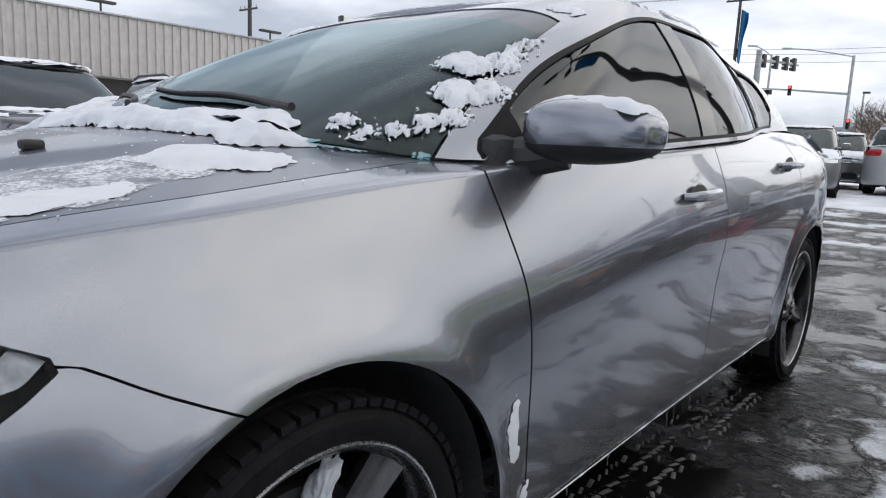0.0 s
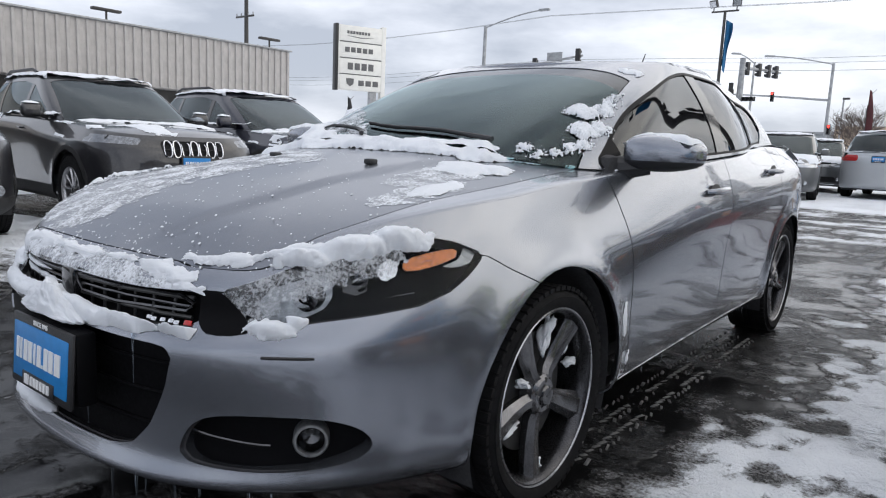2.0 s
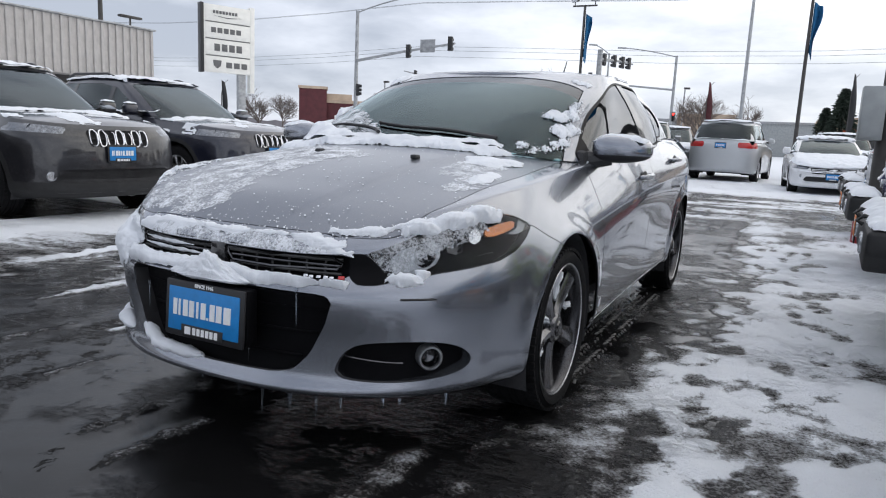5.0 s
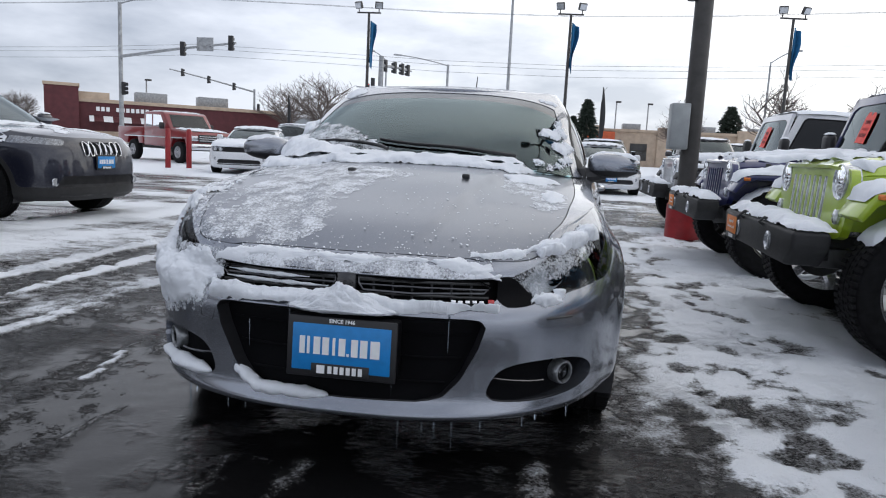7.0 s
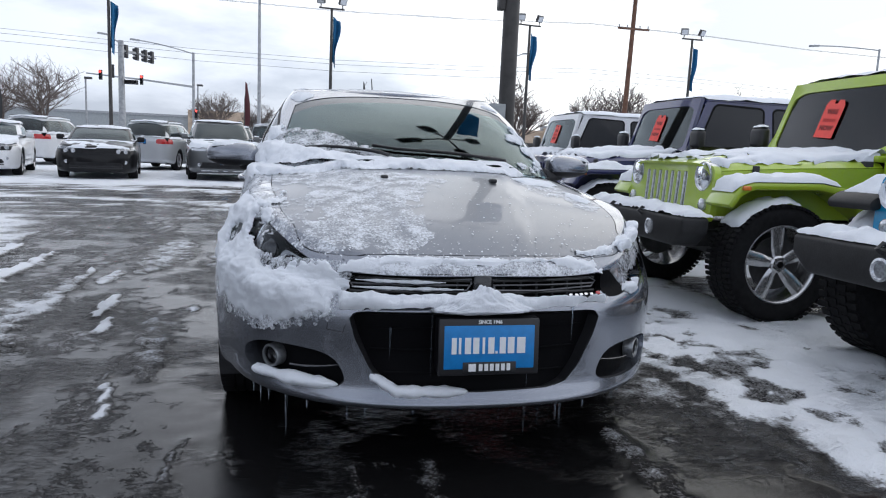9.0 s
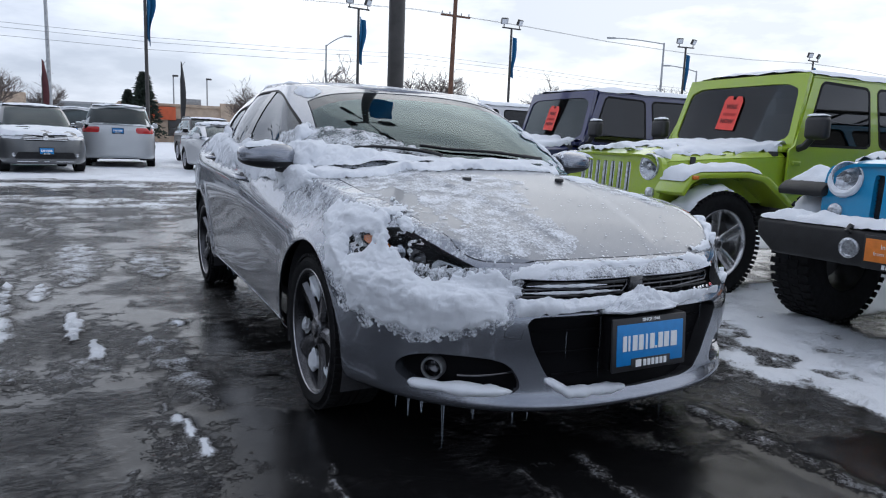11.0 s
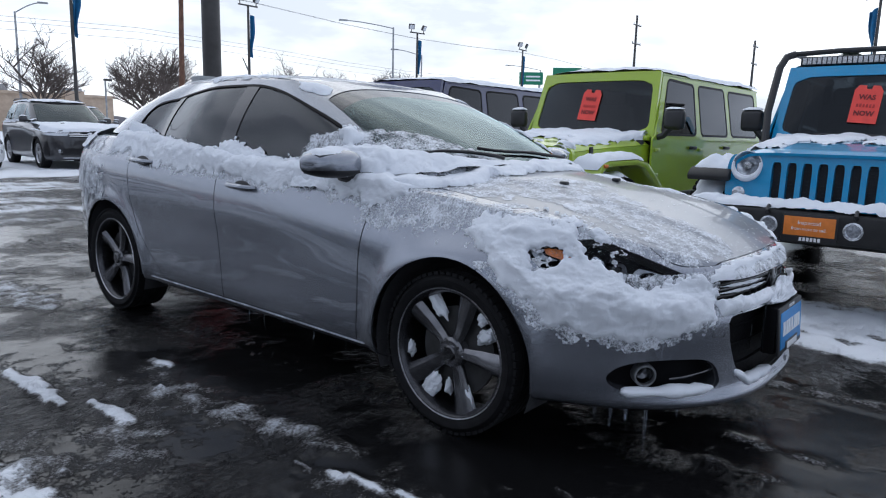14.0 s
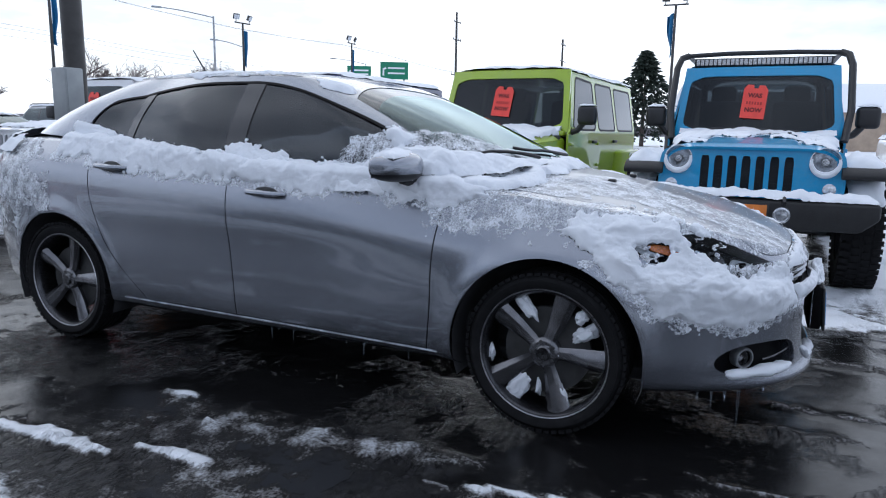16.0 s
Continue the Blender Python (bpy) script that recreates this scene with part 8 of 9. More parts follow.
for i in range(116):
    o = new("siding_rib", rib)
    o.parent = bl
    o.location = (0.03, 23.8 - 0.42 * i, 4.42)
for i in range(40):
    o = new("siding_rib", rib)
    o.parent = bl
    o.matrix_local = pose(-0.2 - 0.5 * i, 23.93, 4.42, 0, 0, 90)
for y in (23.0, 14.0):
    part("roof_lamp", bm_tube([(-0.6, y, 5.5), (-0.6, y, 6.3)], 0.05, 6), M_POLE, bl)
    part("roof_lamp_head", bm_box(-0.6, y, 6.35, 0.3, 1.3, 0.12, 0.03), M_POLE, bl)

# pylon sign: makers' names drawn as plain shapes
ps = thing("pylon_sign", pose(-34.7, 34.4, 0, 0, 0, 67), "tall white dealer sign with four panels on a post", "sign")
part("cabinet", bm_box(0, 0.25, 6.85, 3.35, 0.45, 4.5, 0.03), M_SIGNFACE, ps)
part("side_band", bm_box(-1.78, 0.25, 6.85, 0.22, 0.55, 4.6, 0.02), M_BLACK, ps, "black side band")
part("pale_edge", bm_box(1.82, 0.25, 6.3, 0.34, 0.5, 5.9, 0.02), M_SIGNFACE, ps)
part("post", bm_box(1.1, 0.3, 2.3, 0.55, 0.35, 4.6, 0.02), M_GALV, ps)
for k in range(4):
    z = 8.52 - 1.12 * k
    part("panel_face", bm_box(0.05, 0.015, z, 3.15, 0.03, 1.03, 0.01), M_SIGNFACE, ps)
    if k < 3:
        part("panel_line", bm_box(0.05, 0.01, z - 0.56, 3.2, 0.03, 0.06), M_SIGNINK, ps)
for k, (z, n, w, h, x0) in enumerate(((8.62, 8, 0.17, 0.20, -0.95), (7.42, 5, 0.34, 0.34, -1.0), (6.28, 4, 0.40, 0.48, -0.75), (5.14, 3, 0.42, 0.38, 0.10))):
    for i in range(n):
        part("name_bar", bm_box(x0 + i * w * 1.32, -0.015, z, w, 0.03, h, 0.01), M_SIGNINK, ps, "grey lettering bar")
part("wing_mark", bm_prism([(-1.0, 8.38), (0, 8.26), (1.0, 8.38), (0, 8.32)], 0.03, Matrix.Translation((0, -0.015, 0))), M_SIGNINK, ps)
part("shield_mark", bm_prism([(-1.05, 5.42), (-0.45, 5.42), (-0.50, 5.05), (-0.75, 4.86), (-1.0, 5.05)], 0.03, Matrix.Translation((0, -0.015, 0))), M_SIGNINK, ps)

# maroon restaurant across the street
rs = thing("restaurant_building", pose(-38.7, 66.3, 0, 0, 0, 37), "low maroon restaurant with a beige roof band and striped awning", "building")
part("wall", bm_box(0, 5, 2.0, 23, 10, 4.0, 0.02), M_MAROON, rs)
part("roof_band", bm_box(0, 5, 4.15, 23.3, 10.3, 0.35, 0.03), M_BEIGE, rs)
part("lower_band", bm_box(0, -0.05, 0.6, 23, 0.12, 1.1), M_BEIGE, rs)
part("tower", bm_box(-10.6, 1.0, 2.8, 3.0, 3.0, 5.6, 0.03), M_MAROON, rs)
part("tower_cap", bm_box(-10.6, 1.0, 5.55, 3.2, 3.2, 0.3, 0.03), M_BEIGE, rs)
part("annex", bm_box(-8.0, 2.2, 2.5, 3.4, 4, 5.0, 0.03), M_BEIGE, rs)
for i in range(12):
    part("awning_stripe", bm_box(0, 0, 0, 0.42, 1.3, 0.06, m=pose(-8.0 + 0.86 * i, -0.7, 2.35, 25)), M_WHITE if i % 2 == 0 else M_MAROON, rs)
    part("awning_stripe", bm_box(0, 0, 0, 0.42, 1.3, 0.06, m=pose(-7.57 + 0.86 * i, -0.7, 2.35, 25)), M_WHITE if i % 2 == 1 else M_MAROON, rs)
for i in range(11):
    if i != 3:
        part("name_bar", bm_box(-7.4 + 0.46 * i, -0.04, 3.35, 0.32, 0.05, 0.42, 0.02), M_WHITE, rs, "white lettering bar")
for x in (-2, 4.5):
    part("roof_unit", bm_box(x, 4.5, 4.9, 3.2, 2.2, 1.2, 0.05), M_GALV, rs)

# tan shop row
tb = thing("shop_building", pose(22, 92, 0, 0, 0, 0), "long tan stucco shop building with flat roof", "building")
part("wall", bm_box(0, 6, 2.25, 38, 12, 4.5, 0.03), M_BEIGE, tb)
part("parapet", bm_box(0, 6, 4.65, 38.4, 12.4, 0.35, 0.03), M_BEIGE, tb)
for x in (-16, -6, 4, 14):
    part("pier", bm_box(x, -0.1, 2.6, 2.4, 0.5, 5.2, 0.03), M_BEIGE, tb)
for x in (-12.5, -9.5, -2, 1, 8, 11):
    part("shop_window", bm_box(x, -0.03, 1.9, 2.2, 0.12, 2.2, 0.02), M_GLASSDARK, tb)
for x in (-10, 0, 7, 16):
    part("roof_unit", bm_box(x, 6, 5.3, 2.4, 2.0, 1.0, 0.05), M_GALV, tb)
part("shop_sign", bm_box(-14.5, -0.4, 3.6, 3.6, 0.2, 1.6, 0.03), simple("orange_sign_face", (0.55, 0.10, 0.03), 0.5, scale=3), tb, "orange sign")
lb = thing("grey_store_building", pose(-25, 120, 0), "long low grey store far behind the street", "building")
part("wall", bm_box(0, 8, 2.6, 70, 16, 5.2, 0.03), M_GREYBOX, lb)
part("roof_edge", bm_box(0, 8, 5.3, 70.4, 16.4, 0.4, 0.03), M_GALV, lb)
part("entrance", bm_box(12, -0.3, 3.2, 9, 1, 6.4, 0.05), M_BEIGE, lb)
hb = thing("white_roofed_house", pose(70, -6, 0, 0, 0, 20), "low pale building with a snow-covered roof", "building")
part("wall", bm_box(0, 0, 1.6, 12, 26, 3.2, 0.02), M_BEIGE, hb)
part("roof", bm_prism([(-7, 3.2), (7, 3.2), (0, 6.0)], 27, None, 0.03), M_SNOW, hb, "roof under snow")

# highway signs
for x, y, z0, w, h in ((58.0, 37.4, 6.2, 2.4, 1.25), (61.0, 35.0, 6.3, 2.9, 1.75)):
    t = thing("road_sign", pose(x, y, 0, 0, 0, -58), "green highway sign with white lettering bars", "road sign", "green highway signs")
    part("board", bm_box(0, 0, z0 + h / 2, w, 0.06, h, 0.02), M_GREEN, t)
    for k in range(2):
        part("word_bar", bm_box(0.2, -0.04, z0 + h * (0.35 + 0.3 * k), w * 0.6, 0.02, 0.16), M_WHITE, t, "white lettering bar")
    part("arrow", bm_prism([(-w * 0.42, z0 + h * 0.2), (-w * 0.36, z0 + h * 0.2), (-w * 0.36, z0 + h * 0.55), (-w * 0.28, z0 + h * 0.6), (-w * 0.30, z0 + h * 0.7), (-w * 0.42, z0 + h * 0.6)], 0.02, Matrix.Translation((0, -0.04, 0))), M_WHITE, t)
    for s in (1, -1):
        part("post", bm_tube([(s * w * 0.35, 0.1, 0), (s * w * 0.35, 0.1, z0 + h)], 0.09, 8), M_GALV, t)

# red steel posts by the lane, and feather flags
for x, y in ((-11.45, 17.8), (-11.0, 18.3), (-10.1, 19.5)):
    t = thing("bollard", pose(x, y, 0), "red painted steel bollard standing in snow", "bollard", "red bollards")
    part("tube", bm_tube([(0, 0, 0), (0, 0, 1.22), (0, 0, 1.28)], [0.085, 0.085, 0.05], 16), M_REDPOST, t)
for x, y, h, col in ((-3.2, 37.4, 4.5, M_MAROON), (3.6, 40.2, 5.2, M_BLACK), (-21.6, 20.7, 3.0, M_BLACK), (-24.6, 62.0, 5.5, M_BLACK)):
    t = thing("feather_flag", pose(x, y, 0, 0, 0, 20), "dark feather flag on a bent pole", "flag", "feather flags")
    part("mast", bm_tube([(0, 0, 0), (0, 0, h * 0.8), (0.1, 0, h * 0.95), (0.3, 0, h)], [0.03, 0.02, 0.015, 0.01], 6), M_POLE, t)
    S = plane_sheet(np.linspace(0, 1, 6), np.linspace(0, 1, 14), lambda u, v: (0.02 + u * 0.34 * np.sin(np.clip(v * 1.25, 0, 1) * math.pi * 0.5 + 0.15) * (1 - 0.65 * v ** 3), 0.05 * np.sin(u * 3 + v * 4), h * (0.25 + 0.75 * v) - 0.1 * u))
    panel("cloth", S, col, t, th=0.004)


def bare_tree(x, y, h, seed, spread=1.0):
    """A leafless tree: tapered trunk and limbs, and a crown of fine twigs."""
    rng = random.Random(seed)
    t = thing("bare_tree", pose(x, y, 0), "leafless winter tree with a wide crown of twigs", "tree", "leafless trees")
    trunk, twigs = bmesh.new(), bmesh.new()

    def grow(p, d, length, r, level):
        steps = 3
        end = p + d * length
        crown = math.hypot(end.x / (0.30 * h * spread), end.y / (0.30 * h * spread), (end.z - 0.42 * h) / (0.30 * h))
        if level >= 2 and crown > 1:
            length *= 0.5
        pts, q, dd = [p.copy()], p.copy(), d.copy()
        for _ in range(steps):
            dd = (dd + Vector((rng.uniform(-1, 1), rng.uniform(-1, 1), rng.uniform(-0.3, 0.5))) * 0.16).normalized()
            q = q + dd * length / steps
            pts.append(q.copy())
        bm_tube(pts, [r, r * 0.82, r * 0.66, r * 0.5], 5 if level < 2 else 3, bm=trunk if level < 3 else twigs, caps=False)
        if level >= 5:
            return
        n = (6, 4, 4, 3, 2)[level] + (rng.random() < 0.4)
        for i in range(n):
            k = rng.choice(pts[1:] if level else pts[2:])
            a = rng.uniform(0, 2 * math.pi)
            side = Vector((math.cos(a), math.sin(a), 0)) * spread
            nd = (dd * rng.uniform(0.5, 1.0) + side * rng.uniform(0.45, 0.95) + Vector((0, 0, 0.14))).normalized()
            grow(k, nd, length * rng.uniform(0.62, 0.86), r * 0.56, level + 1)
    h *= 1.38
    grow(Vector((0, 0, 0)), Vector((0, 0, 1)), h * 0.27, h * 0.019, 0)
    part("trunk", trunk, M_BARK, t)
    part("twig_crown", twigs, M_BARK, t)
    return t


TREES = [bare_tree(19.1, 57.0, 8.6, 31, 1.05), bare_tree(-22.6, 66.0, 8.6, 24, 1.1), bare_tree(28.6, 57.0, 8.4, 27, 1.05)]
for i, (x, y, k) in enumerate(((36.1, 52, 0.92), (43.4, 52, 0.90), (53.3, 52, 0.95), (25.9, 53, 0.88), (-27.6, 70, 0.9), (-9.0, 80, 0.85), (-5.5, 82, 0.8), (66, 44, 0.75), (-77, 90, 0.8), (-60, 66, 0.7), (47.5, 57, 0.8), (33.0, 61, 0.85), (13.5, 66, 0.8))):
    copy_thing(TREES[i % 3], pose(x, y, 0, 0, 0, 57 + 73 * i) @ Matrix.Diagonal((k * (1 + 0.08 * (i % 2)), k * 1.05, k, 1)))


def pine_tree(x, y, h, seed, wide=0.26):
    rng = random.Random(seed)
    t = thing("pine_tree", pose(x, y, 0), "dark green pine with a ragged pointed crown", "tree", "pines")
    part("trunk", bm_tube([(0, 0, 0), (0, 0, h * 0.95)], [h * 0.025, 0.02], 8), M_BARK, t)
    V, F = [], []
    for i in range(2600):
        k = rng.random() ** 0.8
        z = h * (0.12 + 0.88 * k)
        rr = h * wide * (1 - k) ** 0.75 * rng.uniform(0.15, 1.1) * (1 + 0.35 * noise.noise(Vector((k * 7, seed, 0)))) + 0.05
        a = rng.uniform(0, 2 * math.pi)
        c = Vector((rr * math.cos(a), rr * math.sin(a), z - rr * 0.25))
        out = Vector((math.cos(a), math.sin(a), rng.uniform(-0.5, 0.3))).normalized()
        sd = out.cross(Vector((rng.uniform(-1, 1), rng.uniform(-1, 1), 1))).normalized()
        L, w = h * rng.uniform(0.03, 0.075), h * rng.uniform(0.01, 0.022)
        b = len(V)
        V += [c - sd * w, c + sd * w, c + out * L, c + Vector((0, 0, w))]
        F += [(b, b + 1, b + 2), (b + 1, b + 3, b + 2), (b + 3, b, b + 2)]
    mesh_object("crown", V, F, M_PINE, t, flat=True)
    return t


pine_tree(5.2, 86.0, 8.0, 1)
pine_tree(3.6, 87.5, 6.0, 2)
pine_tree(63.2, 9.9, 8.6, 3, 0.42)
pine_tree(27.75, 108.0, 9.4, 4, 0.36)
# far tree line and roofs on the horizon
rng = random.Random(3)
hv, hf = [], []
for i in range(400):
    a = radians(-110 + 0.6 * i)
    d = 330
    hh = 4.5 + 2.2 * noise.fractal(Vector((i * 0.08, 0, 0)), 1, 2, 4) + 1.2 * noise.noise(Vector((i * 0.9, 3, 0)))
    hv += [(d * math.sin(a), d * math.cos(a), -1), (d * math.sin(a), d * math.cos(a), max(1.5, hh))]
hf = [(2 * i, 2 * i + 2, 2 * i + 3, 2 * i + 1) for i in range(399)]
tagged(mesh_object("backdrop", hv, hf, M_HORIZON, flat=True), "hazy far line of trees and roofs", "backdrop", kind="structure")

# ---- snow, ice and drops on the sedan ----
def refine(S, times=1):
    """Splits each face at its edge middles."""
    for _ in range(times):
        V, N, F, cache = list(S.V), list(S.N), [], {}

        def mid(a, b):
            k = (a, b) if a < b else (b, a)
            if k not in cache:
                n = S.N[a] + S.N[b]
                V.append((S.V[a] + S.V[b]) / 2)
                N.append(n / max(1e-9, np.linalg.norm(n)))
                cache[k] = len(V) - 1
            return cache[k]
        for f in S.F:
            c = len(V)
            V.append(sum(S.V[i] for i in f) / len(f))
            n = sum(S.N[i] for i in f)
            N.append(n / max(1e-9, np.linalg.norm(n)))
            k = len(f)
            ms = [mid(f[q], f[(q + 1) % k]) for q in range(k)]
            for q in range(k):
                F.append((f[q], ms[q], c, ms[q - 1]))
        S = Sheet(np.array(V), F, np.array(N))
    return S


def region(S, fun, times=2):
    """The faces of a sheet near where fun < 0.06, made finer."""
    d = fun(S.V)
    return refine(compact(S.V, S.N, [f for f in S.F if min(d[i] for i in f) < 0.07]), times)


def blob(P, c, r):
    """A soft distance to an ellipsoid, in metres."""
    q = (P - np.array(c)) / np.array(r)
    return (np.linalg.norm(q, axis=1) - 1) * min(r)


def ragged(base, amp=0.04, scale=9.0, seed=0.0, fine=0.4):
    def f(P):
        return base(P) + amp * (vnoise(P, scale, 4, seed) + fine * vnoise(P, scale * 4.5, 3, seed + 2))
    return f


LOWS, UPS = sedan_shell.low, sedan_shell.upper
_, LOWC = clip(LOWS, lambda P: sedan_shell.arches(P) - 0.01)
BODY_S = clip(LOWC, lambda P: -holes(P))[0]
BODY_S = clip(BODY_S, lambda P: np.where(P[:, 2] > 0.90, -cowl_f(P), -1.0))[0]


def lay(name, S, base, depth, fall, label, amp=0.04, scale=9.0, seed=0.0, times=2, up=0.5, fine=0.4, grain=11.0, mat=None):
    R = region(S, base, times)
    return snow_layer(name, R, ragged(base, amp, scale, seed, fine), depth, fall, SEDAN_M, label, seed, grain, up=up, mat=mat, bulk=base)


# crust on the nose ahead of the hood's shut line
shut = lambda P: -0.846 + 0.15 * P[:, 0] ** 2
nose_u = lambda P: np.abs(P[:, 0]) + P[:, 1]
lay("frost_on_nose", BODY_S, lambda P: np.where((P[:, 2] > 0.655) & (P[:, 1] < -0.70), np.maximum(P[:, 1] - shut(P) + 0.006, np.abs(P[:, 0]) - 0.50) + np.where(P[:, 0] > -0.1, 0.016, 0.008), 1.0), 0.003, 0.03, "thin frozen crust on the nose under the hood", 0.02, 12, 1, mat=M_FROST)
lay("snow_on_nose", BODY_S, lambda P: np.where((P[:, 2] > 0.66) & (P[:, 1] < -0.55), np.maximum(np.abs(P[:, 1] - shut(P) + 0.024 + 0.008 * vnoise(P, 5, 3, 3.3)) - np.where(P[:, 0] > 0.1, 0.009, 0.014), np.abs(P[:, 0]) - 0.55), 1.0), 0.009, 0.014, "ridge of crusted snow along the leading edge of the hood", 0.016, 14, 1)
lay("snow_on_nose", BODY_S, lambda P: np.where((P[:, 0] > 0.36) & (P[:, 2] > 0.72) & (P[:, 1] < -0.55), np.maximum(np.abs(P[:, 1] - np.interp(P[:, 0], (0.41, 0.516, 0.628), (-0.805, -0.752, -0.645))) - 0.012, P[:, 0] - 0.66), 1.0), 0.010, 0.014, "ridge of crusted snow beside the headlight", 0.012, 16, 50)
# hood patches
lay("snow_on_hood", hood_S, lambda P: np.minimum.reduce([blob(P, (-0.36, -0.30, 0.88), (0.24, 0.38, 0.3)), blob(P, (-0.50, 0.08, 0.93), (0.20, 0.22, 0.3)), blob(P, (-0.20, -0.14, 0.9), (0.20, 0.18, 0.3)), blob(P, (-0.34, -0.66, 0.78), (0.22, 0.16, 0.3))]), 0.003, 0.08, "thin frozen snow on the hood", 0.085, 6, 2, fine=0.6, mat=M_FROST)
lay("snow_on_hood", hood_S, lambda P: np.minimum.reduce([blob(P, (0.50, 0.05, 0.92), (0.10, 0.085, 0.3)), blob(P, (0.57, 0.10, 0.92), (0.06, 0.06, 0.3)), blob(P, (0.605, -0.235, 0.88), (0.040, 0.10, 0.3))]), 0.014, 0.035, "small snow patch on the hood", 0.028, 9, 3)
lay("frost_on_hood", hood_S, lambda P: np.minimum(blob(P, (0.51, -0.10, 0.9), (0.11, 0.15, 0.3)), blob(P, (0.60, -0.25, 0.88), (0.06, 0.16, 0.3))), 0.002, 0.05, "thin frost round the snow patch on the hood", 0.04, 10, 51, mat=M_FROST)
# foot of the windscreen
foot = lambda P: P[:, 1] - (0.95 - 0.74 * np.clip(1 - np.abs(P[:, 0] / 0.80) ** 3.5, 0, 1) ** (1 / 3.5))
lay("snow_at_windshield", UPS, lambda P: np.where((P[:, 1] < 1.0) & (P[:, 0] < 0.50), foot(P) - np.interp(P[:, 0], (-0.75, -0.55, -0.3, 0.1, 0.42, 0.5), (0.26, 0.16, 0.07, 0.055, 0.07, 0.0)), 1.0), 0.030, 0.05, "snow drifted along the foot of the windshield", 0.035, 9, 4)
lay("snow_on_cowl", LOWS, lambda P: np.where((P[:, 2] > 0.88) & (P[:, 1] < 0.95), np.maximum(-foot(P) - np.interp(P[:, 0], (-0.78, -0.4, 0.2, 0.46, 0.55), (0.22, 0.10, 0.09, 0.08, -0.02)), foot(P) - 0.03), 1.0), 0.035, 0.05, "snow lying on the cowl", 0.03, 9, 5)
for i, (c, r) in enumerate((((0.600, 0.640, 1.14), (0.060, 0.045, 0.06)), ((0.650, 0.715, 1.14), (0.035, 0.050, 0.06)), ((0.645, 0.795, 1.19), (0.022, 0.050, 0.04)), ((0.655, 0.550, 1.07), (0.045, 0.050, 0.05)), ((0.690, 0.610, 1.075), (0.030, 0.045, 0.04)),
                            ((0.640, 0.375, 0.985), (0.018, 0.028, 0.03)), ((0.668, 0.425, 1.0), (0.020, 0.026, 0.03)), ((0.690, 0.490, 1.02), (0.026, 0.040, 0.03)), ((0.560, 0.335, 1.0), (0.03, 0.03, 0.03)), ((0.61, 0.33, 0.98), (0.012, 0.02, 0.02)))):
    lay("snow_on_windshield", UPS, lambda P: blob(P, (c[0] - 0.022, c[1], c[2]), r), 0.015, 0.022, "small clump of snow stuck to the windshield", 0.024, 26, 6 + i, 3, fine=0.9)
# lamp brow, left
lay("snow_on_headlight", LOWC, lambda P: np.where((P[:, 1] < 0) & (P[:, 0] > 0.4), np.minimum.reduce([blob(P, (0.73, -0.49, 0.785), (0.065, 0.085, 0.026)), blob(P, (0.675, -0.585, 0.770), (0.075, 0.09, 0.024)), blob(P, (0.605, -0.69, 0.745), (0.05, 0.06, 0.018))]), 1.0), 0.038, 0.025, "thick snow on the brow of the headlight", 0.010, 14, 12, 3)
lay("snow_on_headlight", LOWC, lambda P: np.where((P[:, 1] < 0) & (P[:, 0] > 0.4), np.minimum(blob(P, (0.60, -0.755, 0.600), (0.05, 0.05, 0.016)), blob(P, (0.645, -0.72, 0.617), (0.025, 0.03, 0.014))), 1.0), 0.022, 0.018, "lump of snow under the headlight", 0.010, 18, 13, 3)
lay("frost_on_headlight", light_S, lambda P: np.where(P[:, 0] > 0, np.maximum(in_polygon(nose_u(P), P[:, 2], [(-0.32, 0.674), (0.0, 0.76), (0.25, 0.80), (0.25, 0.745), (0.05, 0.69), (-0.10, 0.65), (-0.18, 0.60), (-0.24, 0.61)]), -0.5), 1.0), 0.002, 0.03, "thin icy crust on the headlight", 0.022, 22, 14, 2, mat=M_LAMPFROST, fine=0.8)
# right front corner, heavy
CORNER = [(0.82, 0.80), (0.766, 0.756), (0.68, 0.672), (0.557, 0.590), (0.455, 0.530), (0.355, 0.512), (0.253, 0.490), (0.10, 0.480), (-0.06, 0.490), (-0.26, 0.515), (-0.385, 0.56), (-0.40, 0.64), (-0.31, 0.690),
          (-0.21, 0.672), (-0.01, 0.662), (0.10, 0.690), (0.25, 0.728), (0.27, 0.80), (0.12, 0.805), (0.18, 0.835), (0.36, 0.845), (0.55, 0.86), (0.72, 0.84)]
on_right = lambda P: (P[:, 0] < -0.3) & (P[:, 1] < 0.0)
corner = lambda P: np.where(on_right(P), in_polygon(nose_u(P), P[:, 2], CORNER), 1.0)
lamp_window = lambda P: np.hypot((nose_u(P) - 0.41) / 2.2, (P[:, 2] - 0.738)) - 0.034 + 0.022 * vnoise(P, 17, 4, 61)
lay("snow_on_bumper_corner", LOWC, lambda P: np.maximum(corner(P), -lamp_window(P)), 0.046, 0.085, "thick snow plastered over headlight and bumper corner", 0.030, 10, 15, fine=0.5)
lay("frost_on_bumper_corner", LOWC, lambda P: np.where(on_right(P) & (P[:, 2] < 0.70), corner(P) - 0.030, 1.0), 0.003, 0.04, "thin frost fringing the snow on the bumper corner", 0.035, 12, 52, fine=0.8, mat=M_FROST)
lay("frost_on_headlight", light_S, lambda P: np.where(P[:, 0] < 0, 0.022 + 0 * P[:, 0], 1.0), 0.002, 0.03, "patchy frost on the headlight", 0.06, 16, 53, 2, mat=M_FROST)
